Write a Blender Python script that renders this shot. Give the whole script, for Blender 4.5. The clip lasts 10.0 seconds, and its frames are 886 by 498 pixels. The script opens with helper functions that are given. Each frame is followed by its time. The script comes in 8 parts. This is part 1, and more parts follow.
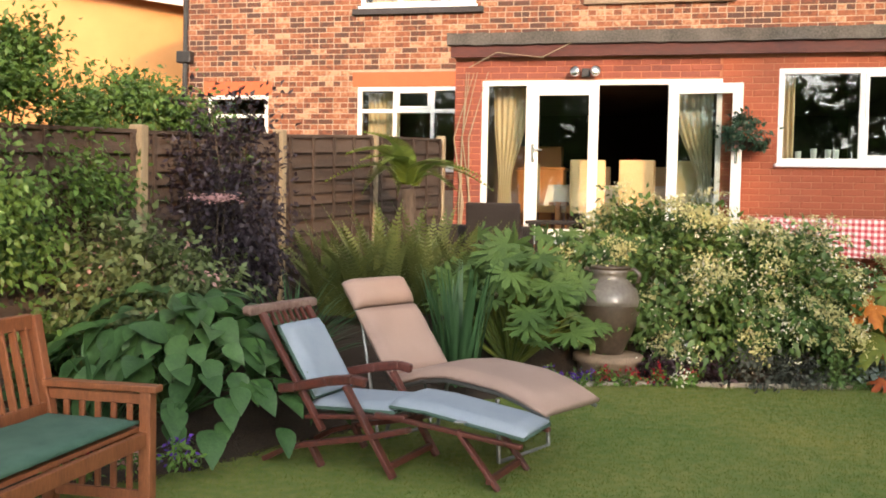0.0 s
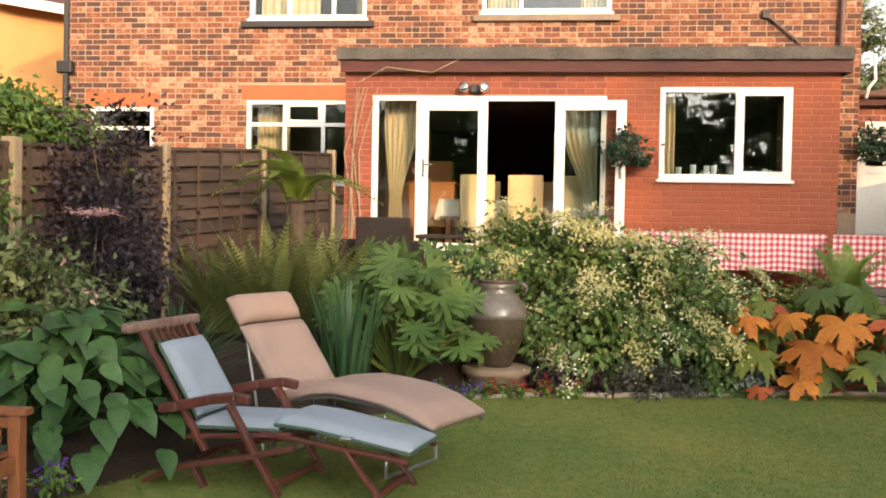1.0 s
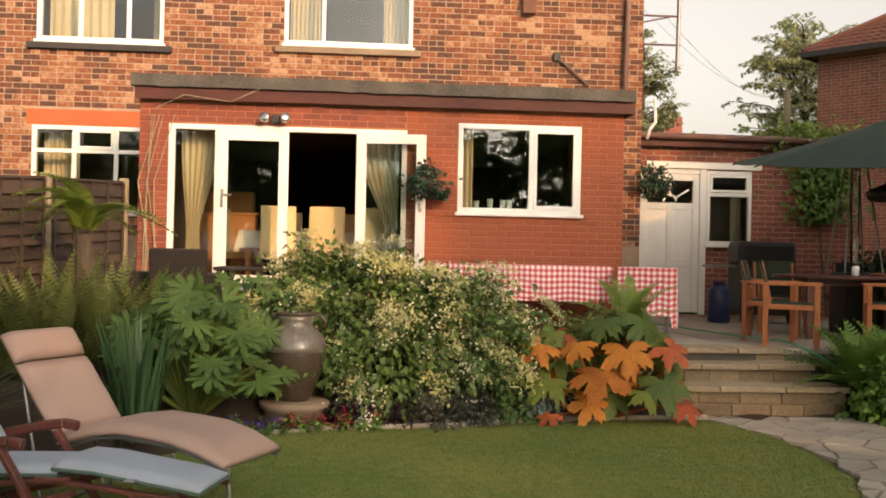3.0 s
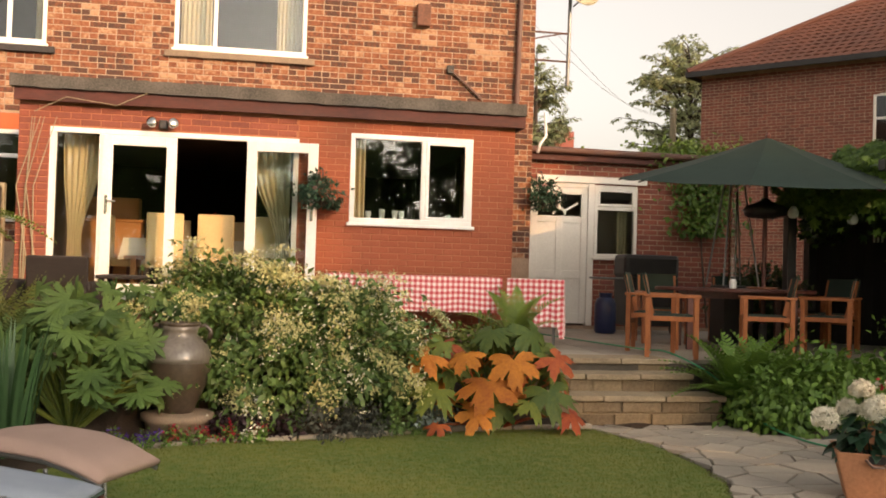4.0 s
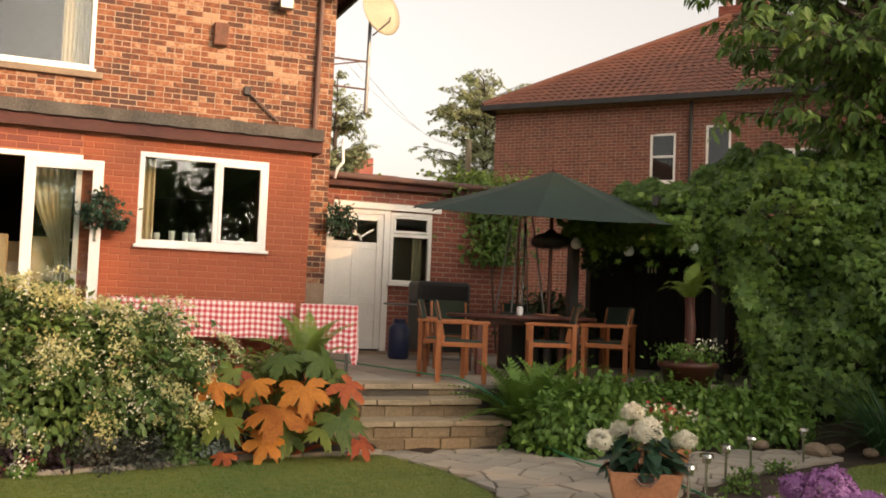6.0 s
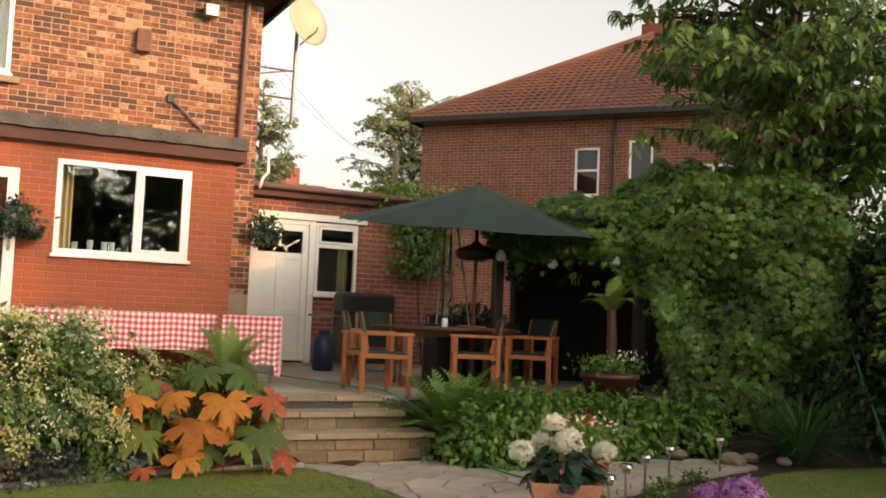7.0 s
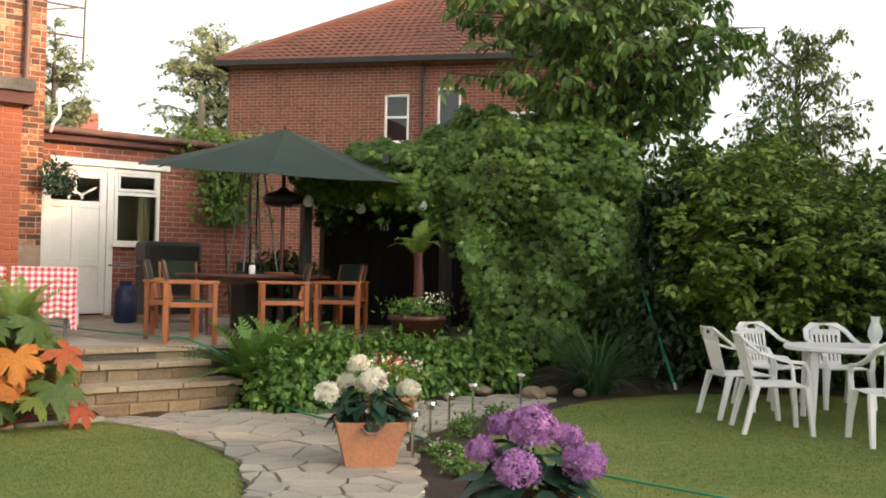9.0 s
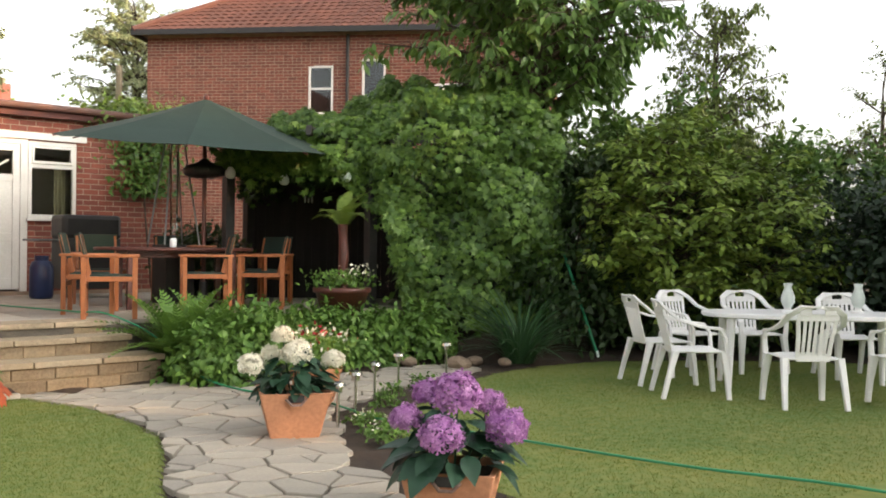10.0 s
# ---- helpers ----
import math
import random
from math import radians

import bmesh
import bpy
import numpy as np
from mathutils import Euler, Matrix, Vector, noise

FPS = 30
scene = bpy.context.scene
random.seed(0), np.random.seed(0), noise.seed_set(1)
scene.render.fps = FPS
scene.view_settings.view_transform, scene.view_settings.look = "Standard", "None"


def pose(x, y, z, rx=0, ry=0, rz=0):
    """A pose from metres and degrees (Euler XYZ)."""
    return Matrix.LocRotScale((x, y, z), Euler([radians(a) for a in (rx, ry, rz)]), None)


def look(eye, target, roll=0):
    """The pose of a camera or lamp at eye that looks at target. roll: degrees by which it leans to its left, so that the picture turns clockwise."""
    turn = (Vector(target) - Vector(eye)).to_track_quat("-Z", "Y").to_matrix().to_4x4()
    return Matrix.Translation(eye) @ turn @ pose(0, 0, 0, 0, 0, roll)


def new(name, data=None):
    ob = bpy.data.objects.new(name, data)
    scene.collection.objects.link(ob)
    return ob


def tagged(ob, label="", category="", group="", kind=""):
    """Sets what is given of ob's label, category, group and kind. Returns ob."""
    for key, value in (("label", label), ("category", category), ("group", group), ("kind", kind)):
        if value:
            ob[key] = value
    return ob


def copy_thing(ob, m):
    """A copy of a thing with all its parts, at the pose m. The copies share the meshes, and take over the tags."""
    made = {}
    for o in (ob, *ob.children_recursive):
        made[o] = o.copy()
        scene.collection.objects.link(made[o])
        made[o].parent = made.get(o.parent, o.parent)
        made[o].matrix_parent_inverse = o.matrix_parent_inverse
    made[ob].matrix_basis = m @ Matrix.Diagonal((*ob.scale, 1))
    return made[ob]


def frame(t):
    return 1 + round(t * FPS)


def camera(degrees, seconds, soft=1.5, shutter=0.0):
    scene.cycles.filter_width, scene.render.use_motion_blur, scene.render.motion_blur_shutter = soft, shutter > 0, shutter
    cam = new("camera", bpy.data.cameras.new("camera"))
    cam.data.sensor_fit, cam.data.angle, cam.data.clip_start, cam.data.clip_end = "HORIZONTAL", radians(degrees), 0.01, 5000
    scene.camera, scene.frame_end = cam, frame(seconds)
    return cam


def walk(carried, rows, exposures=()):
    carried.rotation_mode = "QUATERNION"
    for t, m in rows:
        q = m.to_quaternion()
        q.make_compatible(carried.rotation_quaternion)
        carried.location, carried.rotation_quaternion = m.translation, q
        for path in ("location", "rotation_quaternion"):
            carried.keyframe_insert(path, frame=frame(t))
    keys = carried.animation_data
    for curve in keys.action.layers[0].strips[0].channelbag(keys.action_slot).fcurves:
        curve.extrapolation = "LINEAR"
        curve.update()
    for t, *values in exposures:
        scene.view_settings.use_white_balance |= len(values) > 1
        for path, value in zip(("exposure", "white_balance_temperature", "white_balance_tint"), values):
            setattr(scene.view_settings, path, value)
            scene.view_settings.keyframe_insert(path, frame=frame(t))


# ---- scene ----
cam = camera(48.68, 10.0, soft=1.8)
# seconds, x, y, z, rx, ry, rz
ROWS = [
    (0.0, 0.0, 0.0000, 1.3617, 87.520, -1.152, 12.902),
    (0.5, 0.0192, 0.0058, 1.3625, 87.985, -1.150, 10.406),
    (1.0, 0.0484, 0.0122, 1.3653, 88.461, -1.083, 6.760),
    (1.5, 0.0629, 0.0160, 1.3685, 89.230, -0.910, 3.260),
    (2.0, 0.0850, 0.0141, 1.3720, 89.712, -0.927, 0.727),
    (2.5, 0.0964, 0.0167, 1.3695, 90.142, -0.965, -1.808),
    (4.0, 0.1555, -0.0022, 1.3763, 91.283, -1.710, -10.644),
    (4.5, 0.1837, -0.0200, 1.3794, 91.658, -1.676, -14.026),
    (5.0, 0.1897, -0.0156, 1.3804, 92.121, -1.934, -17.122),
    (5.5, 0.1947, -0.0165, 1.3828, 92.682, -2.136, -19.956),
    (7.0, 0.2172, -0.0319, 1.3923, 93.979, -2.411, -26.686),
    (7.5, 0.2340, -0.0544, 1.3865, 94.154, -2.352, -28.969),
    (8.0, 0.2540, -0.0605, 1.3722, 93.289, -2.174, -31.924),
    (8.5, 0.2698, -0.0755, 1.3656, 92.429, -1.803, -35.000),
    (9.0, 0.2788, -0.0859, 1.3523, 91.303, -1.129, -37.454),
    (9.5, 0.2949, -0.0860, 1.3422, 90.549, -0.990, -39.843),
    (10.0, 0.2937, -0.0996, 1.3280, 89.814, -0.681, -41.735),
]
walk(cam, [(t, pose(x, y, z, rx, ry, rz)) for t, x, y, z, rx, ry, rz in ROWS],
     exposures=[(0.0, 1.40, 6550, 10), (1.0, 1.36, 6900, 10), (2.5, 0.90, 7700, 13), (4.5, 1.06, 7750, 15), (5.5, 1.10, 7700, 15), (7.5, 1.18, 7350, 11), (8.5, 1.55, 7000, 10), (10.0, 2.00, 6750, 10)])

# ---- world, sun, exposure ----
SUN_ELEV, SUN_AZ = 17.0, 152.0   # degrees; azimuth clockwise from +y
world = bpy.data.worlds.new("sky")
scene.world = world
world.use_nodes = True
wn = world.node_tree.nodes
sky = wn.new("ShaderNodeTexSky")
sky.sky_type = "NISHITA"
sky.sun_disc = False
sky.sun_elevation, sky.sun_rotation = radians(SUN_ELEV), radians(SUN_AZ)
sky.air_density, sky.dust_density, sky.ozone_density = 1.0, 4.0, 0.6
hsv = wn.new("ShaderNodeHueSaturation")
hsv.inputs["Saturation"].default_value = 0.22
world.node_tree.links.new(sky.outputs[0], hsv.inputs["Color"])
world.node_tree.links.new(hsv.outputs[0], wn["Background"].inputs[0])
wn["Background"].inputs[1].default_value = 0.15
sun_data = bpy.data.lights.new("sun", "SUN")
sun_data.energy, sun_data.angle, sun_data.color = 1.6, radians(1.0), (1.0, 0.58, 0.27)
sun = new("sun", sun_data)
_d = Vector((math.sin(radians(SUN_AZ)) * math.cos(radians(SUN_ELEV)), math.cos(radians(SUN_AZ)) * math.cos(radians(SUN_ELEV)), math.sin(radians(SUN_ELEV))))
sun.matrix_world = look(_d * 40, (0, 0, 0))


# ---- materials ----
def mat(name, c1, c2=None, rough=0.7, scale=8.0, fine=80.0, bump=0.1, metal=0.0, island=None, rnd=None, spec=0.5, coat=0.0, trans=0.0, stretch=(1, 1, 1), detail=4.0):
    """Principled surface: two tones mixed by coarse and fine noise, fine relief; island / rnd vary pieces between c1 and c2."""
    m = bpy.data.materials.new(name)
    m.use_nodes = True
    nt = m.node_tree
    n, l = nt.nodes, nt.links
    b = n["Principled BSDF"]
    c2 = c2 or tuple(v * 0.75 for v in c1)
    tc = n.new("ShaderNodeTexCoord")
    mp = n.new("ShaderNodeMapping")
    mp.inputs["Scale"].default_value = stretch
    l.new(tc.outputs["Object"], mp.inputs[0])
    a = n.new("ShaderNodeTexNoise")
    a.inputs["Scale"].default_value, a.inputs["Detail"].default_value = scale, detail
    f = n.new("ShaderNodeTexNoise")
    f.inputs["Scale"].default_value, f.inputs["Detail"].default_value = fine, 3.0
    for t in (a, f):
        l.new(mp.outputs[0], t.inputs["Vector"])
    add = n.new("ShaderNodeMath")
    add.operation = "ADD"
    l.new(a.outputs["Fac"], add.inputs[0])
    l.new(f.outputs["Fac"], add.inputs[1])
    src = add.outputs[0]
    lo, hi = 0.7, 1.3
    if island or rnd:
        g = n.new("ShaderNodeNewGeometry" if island else "ShaderNodeObjectInfo")
        mul = n.new("ShaderNodeMath")
        mul.operation = "MULTIPLY_ADD"
        l.new(g.outputs["Random Per Island" if island else "Random"], mul.inputs[0])
        mul.inputs[1].default_value = island or rnd
        l.new(src, mul.inputs[2])
        src = mul.outputs[0]
        hi += (island or rnd)
    mr = n.new("ShaderNodeMapRange")
    mr.inputs["From Min"].default_value, mr.inputs["From Max"].default_value = lo, hi
    l.new(src, mr.inputs["Value"])
    mix = n.new("ShaderNodeMix")
    mix.data_type = "RGBA"
    mix.inputs["A"].default_value, mix.inputs["B"].default_value = (*c1, 1), (*c2, 1)
    l.new(mr.outputs[0], mix.inputs["Factor"])
    l.new(mix.outputs["Result"], b.inputs["Base Color"])
    b.inputs["Roughness"].default_value, b.inputs["Metallic"].default_value = rough, metal
    b.inputs["Specular IOR Level"].default_value = spec
    b.inputs["Coat Weight"].default_value = coat
    if bump:
        bp = n.new("ShaderNodeBump")
        bp.inputs["Strength"].default_value, bp.inputs["Distance"].default_value = bump, 0.01
        l.new(add.outputs[0], bp.inputs["Height"])
        l.new(bp.outputs[0], b.inputs["Normal"])
    if trans:
        tr = n.new("ShaderNodeBsdfTranslucent")
        l.new(mix.outputs["Result"], tr.inputs[0])
        ms = n.new("ShaderNodeMixShader")
        ms.inputs[0].default_value = trans
        l.new(b.outputs[0], ms.inputs[1])
        l.new(tr.outputs[0], ms.inputs[2])
        l.new(ms.outputs[0], n["Material Output"].inputs[0])
    return m


def leafmat(name, c1, c2, rough=0.45, trans=0.16):
    return mat(name, c1, c2, rough, scale=1.5, fine=25, bump=0.05, island=0.9, trans=trans, spec=0.35)


def glassmat(name, tint=(0.9, 0.95, 0.95)):
    m = bpy.data.materials.new(name)
    m.use_nodes = True
    n, l = m.node_tree.nodes, m.node_tree.links
    t = n.new("ShaderNodeBsdfTransparent")
    t.inputs[0].default_value = (*tint, 1)
    g = n.new("ShaderNodeBsdfGlossy")
    g.inputs["Roughness"].default_value = 0.01
    fr = n.new("ShaderNodeFresnel")
    fr.inputs["IOR"].default_value = 1.6
    ms = n.new("ShaderNodeMixShader")
    l.new(fr.outputs[0], ms.inputs[0])
    l.new(t.outputs[0], ms.inputs[1])
    l.new(g.outputs[0], ms.inputs[2])
    l.new(ms.outputs[0], n["Material Output"].inputs[0])
    return m


M_MORTAR = mat("mortar", (0.46, 0.34, 0.245), (0.25, 0.18, 0.13), 0.95, 5, 90, 0.4)


def brickmat(name, single):
    """Old bricks from near-black brown to orange and pale pink, in drifts, each with its own tone."""
    m = bpy.data.materials.new(name)
    m.use_nodes = True
    n, l = m.node_tree.nodes, m.node_tree.links
    b = n["Principled BSDF"]
    g = n.new("ShaderNodeObjectInfo" if single else "ShaderNodeNewGeometry")
    pos = n.new("ShaderNodeNewGeometry")
    big = n.new("ShaderNodeTexNoise")
    big.inputs["Scale"].default_value, big.inputs["Detail"].default_value = 0.9, 3.0
    fine = n.new("ShaderNodeTexNoise")
    fine.inputs["Scale"].default_value, fine.inputs["Detail"].default_value = 22.0, 7.0
    for t in (big, fine):
        l.new(pos.outputs["Position"], t.inputs["Vector"])
    a = n.new("ShaderNodeMath")
    a.operation = "MULTIPLY_ADD"
    l.new(g.outputs["Random" if single else "Random Per Island"], a.inputs[0])
    a.inputs[1].default_value = 0.80
    c = n.new("ShaderNodeMath")
    c.operation = "MULTIPLY_ADD"
    l.new(big.outputs["Fac"], c.inputs[0])
    c.inputs[1].default_value, c.inputs[2].default_value = 0.95, -0.80
    d = n.new("ShaderNodeMath")
    d.operation = "MULTIPLY_ADD"
    l.new(fine.outputs["Fac"], d.inputs[0])
    d.inputs[1].default_value = 1.0
    l.new(c.outputs[0], d.inputs[2])
    l.new(d.outputs[0], a.inputs[2])
    r = n.new("ShaderNodeValToRGB")
    e = r.color_ramp.elements
    e[0].position, e[0].color = 0.05, (0.075, 0.040, 0.032, 1)
    e[1].position, e[1].color = 1.0, (0.42, 0.25, 0.155, 1)
    for p, col in ((0.30, (0.095, 0.042, 0.028, 1)), (0.48, (0.17, 0.060, 0.032, 1)), (0.68, (0.24, 0.085, 0.040, 1)), (0.86, (0.30, 0.135, 0.072, 1))):
        e.new(p).color = col
    l.new(a.outputs[0], r.inputs[0])
    l.new(r.outputs[0], b.inputs["Base Color"])
    b.inputs["Roughness"].default_value = 0.9
    bp = n.new("ShaderNodeBump")
    bp.inputs["Strength"].default_value, bp.inputs["Distance"].default_value = 0.6, 0.01
    l.new(fine.outputs["Fac"], bp.inputs["Height"])
    l.new(bp.outputs[0], b.inputs["Normal"])
    return m


M_BRICK = brickmat("old_brick", False)
M_BRICKO = brickmat("old_brick_single", True)
M_REDBRICK = mat("red_painted_brick", (0.34, 0.088, 0.038), (0.25, 0.062, 0.028), 0.75, 1.2, 60, 0.35, island=0.4)
M_REDMORTAR = mat("red_painted_joint", (0.42, 0.17, 0.09), (0.32, 0.105, 0.05), 0.85, 4, 80, 0.2)
M_PORCHBRICK = mat("porch_brick", (0.30, 0.085, 0.05), (0.16, 0.05, 0.04), 0.85, 3, 60, 0.4, island=0.7)
M_NBRICK = mat("neighbour_red_brick", (0.27, 0.092, 0.060), (0.115, 0.044, 0.034), 0.9, 1.2, 40, 0.4, island=0.7)
M_LINTEL = mat("lintel_brick", (0.50, 0.13, 0.05), (0.42, 0.10, 0.04), 0.85, 3, 60, 0.3, island=0.4)
M_UPVC = mat("white_upvc", (0.82, 0.82, 0.80), (0.74, 0.74, 0.70), 0.35, 2, 30, 0.02)
M_WOODWHITE = mat("white_painted_wood", (0.80, 0.78, 0.72), (0.70, 0.68, 0.62), 0.5, 3, 40, 0.05)
M_GLASS = glassmat("window_glass")
M_FASCIA = mat("brown_red_fascia", (0.095, 0.022, 0.015), (0.055, 0.016, 0.013), 0.7, 4, 40, 0.1, stretch=(0.3, 1, 1))
M_FELT = mat("grey_roof_felt", (0.125, 0.115, 0.10), (0.045, 0.042, 0.038), 0.9, 2.5, 50, 0.5)
M_STONESILL = mat("stone_sill", (0.30, 0.22, 0.15), (0.20, 0.15, 0.11), 0.9, 4, 60, 0.3)
M_DARKSILL = mat("dark_sill", (0.06, 0.05, 0.05), (0.03, 0.03, 0.03), 0.8, 4, 60, 0.2)
M_TILE = mat("clay_roof_tile", (0.18, 0.068, 0.042), (0.09, 0.037, 0.027), 0.85, 1.2, 30, 0.3, island=0.5)
M_DARKTILE = mat("dark_roof_tile", (0.12, 0.06, 0.05), (0.07, 0.04, 0.035), 0.85, 1.2, 30, 0.3)
# the low sun's orange is put into this wall colour
M_RENDER = mat("orange_lit_render", (0.66, 0.34, 0.13), (0.58, 0.28, 0.10), 0.9, 1.5, 60, 0.15)
M_PIPE = mat("brown_pipe", (0.13, 0.06, 0.045), (0.09, 0.045, 0.035), 0.5, 5, 40, 0.03)
M_BLACK = mat("black_metal", (0.015, 0.015, 0.016), (0.03, 0.028, 0.026), 0.5, 5, 60, 0.05)
M_CHROME = mat("brushed_steel", (0.62, 0.62, 0.6), (0.5, 0.5, 0.48), 0.25, 6, 80, 0.02, metal=1.0)
M_GRASSGND = mat("lawn_soil", (0.090, 0.150, 0.030), (0.190, 0.205, 0.052), 0.95, 0.9, 12, 0.6)
M_SOIL = mat("bark_soil", (0.055, 0.035, 0.022), (0.025, 0.017, 0.012), 1.0, 6, 60, 1.0)
M_STONEO = mat("path_stone_single", (0.44, 0.39, 0.31), (0.25, 0.23, 0.20), 0.85, 3, 40, 0.4, rnd=0.7)
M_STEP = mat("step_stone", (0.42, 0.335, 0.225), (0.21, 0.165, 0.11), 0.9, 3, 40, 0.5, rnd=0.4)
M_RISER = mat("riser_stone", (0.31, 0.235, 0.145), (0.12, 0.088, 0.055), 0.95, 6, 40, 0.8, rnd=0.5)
M_JOINT = mat("path_joint", (0.11, 0.095, 0.075), (0.07, 0.06, 0.05), 1.0, 8, 60, 0.5)
# weathered streaky wood, darkened further to hold the shade on the fence
M_FENCE = mat("weathered_shaded_fence", (0.095, 0.066, 0.050), (0.022, 0.016, 0.013), 0.9, 2.2, 30, 0.8, stretch=(1, 1, 7), rnd=0.7)
M_POST = mat("pale_fence_post", (0.36, 0.30, 0.20), (0.22, 0.18, 0.12), 0.9, 3, 30, 0.4, stretch=(6, 6, 0.6))
M_TEAK = mat("oiled_teak", (0.27, 0.098, 0.040), (0.16, 0.055, 0.024), 0.5, 4, 30, 0.15, stretch=(4, 4, 1))
M_TEAKBRIGHT = mat("bright_hardwood", (0.42, 0.140, 0.045), (0.27, 0.085, 0.030), 0.45, 4, 30, 0.15, stretch=(4, 4, 1))
M_REDWOOD = mat("worn_red_wood", (0.115, 0.030, 0.021), (0.055, 0.020, 0.015), 0.45, 5, 40, 0.2)
M_GREYWOOD = mat("grey_worn_wood", (0.25, 0.17, 0.14), (0.13, 0.07, 0.055), 0.7, 5, 40, 0.3)
M_GREENCUSH = mat("green_cushion", (0.075, 0.155, 0.115), (0.035, 0.09, 0.065), 0.95, 6, 200, 0.3)
M_BLUECUSH = mat("pale_blue_cushion", (0.285, 0.335, 0.40), (0.225, 0.275, 0.34), 0.95, 5, 220, 0.25)
M_BLUEPIPE = mat("green_piping", (0.06, 0.11, 0.085), (0.04, 0.08, 0.065), 0.9, 6, 200, 0.2)
M_BEIGECUSH = mat("beige_cushion", (0.36, 0.255, 0.215), (0.30, 0.21, 0.18), 0.95, 4, 220, 0.25)
M_STEEL = mat("grey_tube", (0.25, 0.26, 0.26), (0.18, 0.19, 0.19), 0.4, 6, 60, 0.03, metal=0.7)
M_URN = mat("glazed_urn", (0.075, 0.056, 0.040), (0.036, 0.027, 0.020), 0.35, 4, 30, 0.15, coat=0.3)
M_TERRA = mat("terracotta", (0.46, 0.215, 0.115), (0.33, 0.150, 0.080), 0.85, 5, 40, 0.3)
M_PLASTIC = mat("white_plastic", (0.80, 0.80, 0.80), (0.72, 0.72, 0.71), 0.35, 2, 60, 0.03)
M_FROST = mat("frosted_glass", (0.75, 0.80, 0.76), (0.66, 0.72, 0.69), 0.3, 4, 40, 0.03, trans=0.4)
M_CANVAS = mat("green_canvas", (0.017, 0.042, 0.033), (0.011, 0.030, 0.024), 0.9, 2, 250, 0.15, trans=0.12)
M_GREENFAB = mat("green_fabric", (0.022, 0.045, 0.034), (0.016, 0.034, 0.026), 0.9, 4, 250, 0.2)
M_RATTAN = mat("dark_rattan", (0.022, 0.016, 0.014), (0.012, 0.009, 0.008), 0.7, 8, 120, 0.6, stretch=(1, 1, 4))
M_CREAM = mat("cream_leather", (0.70, 0.50, 0.24), (0.62, 0.43, 0.20), 0.5, 4, 60, 0.05)
M_CURTAIN = mat("cream_curtain", (0.72, 0.60, 0.38), (0.62, 0.50, 0.30), 0.9, 6, 120, 0.1, trans=0.2)
M_CLOTHWHITE = mat("white_tablecloth", (0.72, 0.66, 0.52), (0.64, 0.58, 0.45), 0.9, 5, 120, 0.1)
# indoor gloom painted into the room surfaces
M_ROOM = mat("room_wall_shade", (0.10, 0.065, 0.045), (0.07, 0.05, 0.035), 0.9, 2, 40, 0.05)
M_PORCHROOM = mat("porch_room_wall", (0.50, 0.40, 0.30), (0.42, 0.33, 0.25), 0.9, 2, 40, 0.05)
# near-black: the arbour's inner shade is put into the board colour
M_SHADEBOARD = mat("shade_black_board", (0.022, 0.019, 0.017), (0.010, 0.009, 0.008), 0.9, 3, 30, 0.5, stretch=(6, 6, 1), rnd=0.5)
# deepest indoor shade as a colour, for the walls at the back
M_ROOMSHADE = mat("room_back_shade", (0.03, 0.022, 0.018), (0.02, 0.015, 0.012), 0.9, 2, 40, 0.05)
M_OAK = mat("oak_cupboard", (0.50, 0.22, 0.07), (0.40, 0.17, 0.05), 0.5, 4, 30, 0.1, stretch=(5, 5, 0.7))
M_BARK = mat("bark", (0.10, 0.075, 0.055), (0.05, 0.038, 0.03), 0.95, 8, 50, 0.8, stretch=(1, 1, 0.3))
M_HOSE = mat("green_hose", (0.02, 0.26, 0.12), (0.015, 0.20, 0.09), 0.4, 5, 60, 0.02)
M_POTCLAY = mat("sooty_chimney_clay", (0.20, 0.09, 0.06), (0.11, 0.055, 0.04), 0.9, 6, 40, 0.3)
M_BLUEGAS = mat("blue_bottle", (0.015, 0.03, 0.09), (0.01, 0.02, 0.07), 0.4, 4, 40, 0.03)
M_RED = mat("red_petal", (0.42, 0.02, 0.03), (0.30, 0.015, 0.04), 0.6, 5, 40, 0.05, island=0.6, trans=0.2)
L_HOSTA = mat("hosta_leaf", (0.070, 0.150, 0.045), (0.022, 0.060, 0.022), 0.45, 14, 60, 0.25, rnd=0.6, trans=0.14, spec=0.4)
L_SHRUB = leafmat("shrub_leaf", (0.125, 0.22, 0.046), (0.042, 0.098, 0.024), trans=0.20)
L_ELDER = leafmat("black_elder_leaf", (0.040, 0.028, 0.040), (0.018, 0.013, 0.020))
L_PINKBUSH = leafmat("variegated_leaf", (0.16, 0.19, 0.075), (0.07, 0.115, 0.040))
L_FERN = mat("fern_frond", (0.155, 0.185, 0.060), (0.050, 0.078, 0.024), 0.5, 3, 30, 0.05, rnd=0.8, trans=0.18, spec=0.3)
L_BRIGHTFERN = leafmat("tree_fern_frond", (0.22, 0.30, 0.055), (0.12, 0.19, 0.036), trans=0.25)
L_GUNNERA = mat("gunnera_leaf", (0.105, 0.180, 0.045), (0.035, 0.078, 0.022), 0.5, 9, 50, 0.3, rnd=0.6, trans=0.15, spec=0.35)
L_IRIS = leafmat("iris_blade", (0.055, 0.13, 0.050), (0.035, 0.085, 0.035))
L_BUSH = leafmat("flowering_bush_leaf", (0.120, 0.200, 0.052), (0.045, 0.095, 0.028))
L_CREAMFL = leafmat("cream_flower_head", (0.66, 0.62, 0.34), (0.42, 0.44, 0.18), trans=0.25)
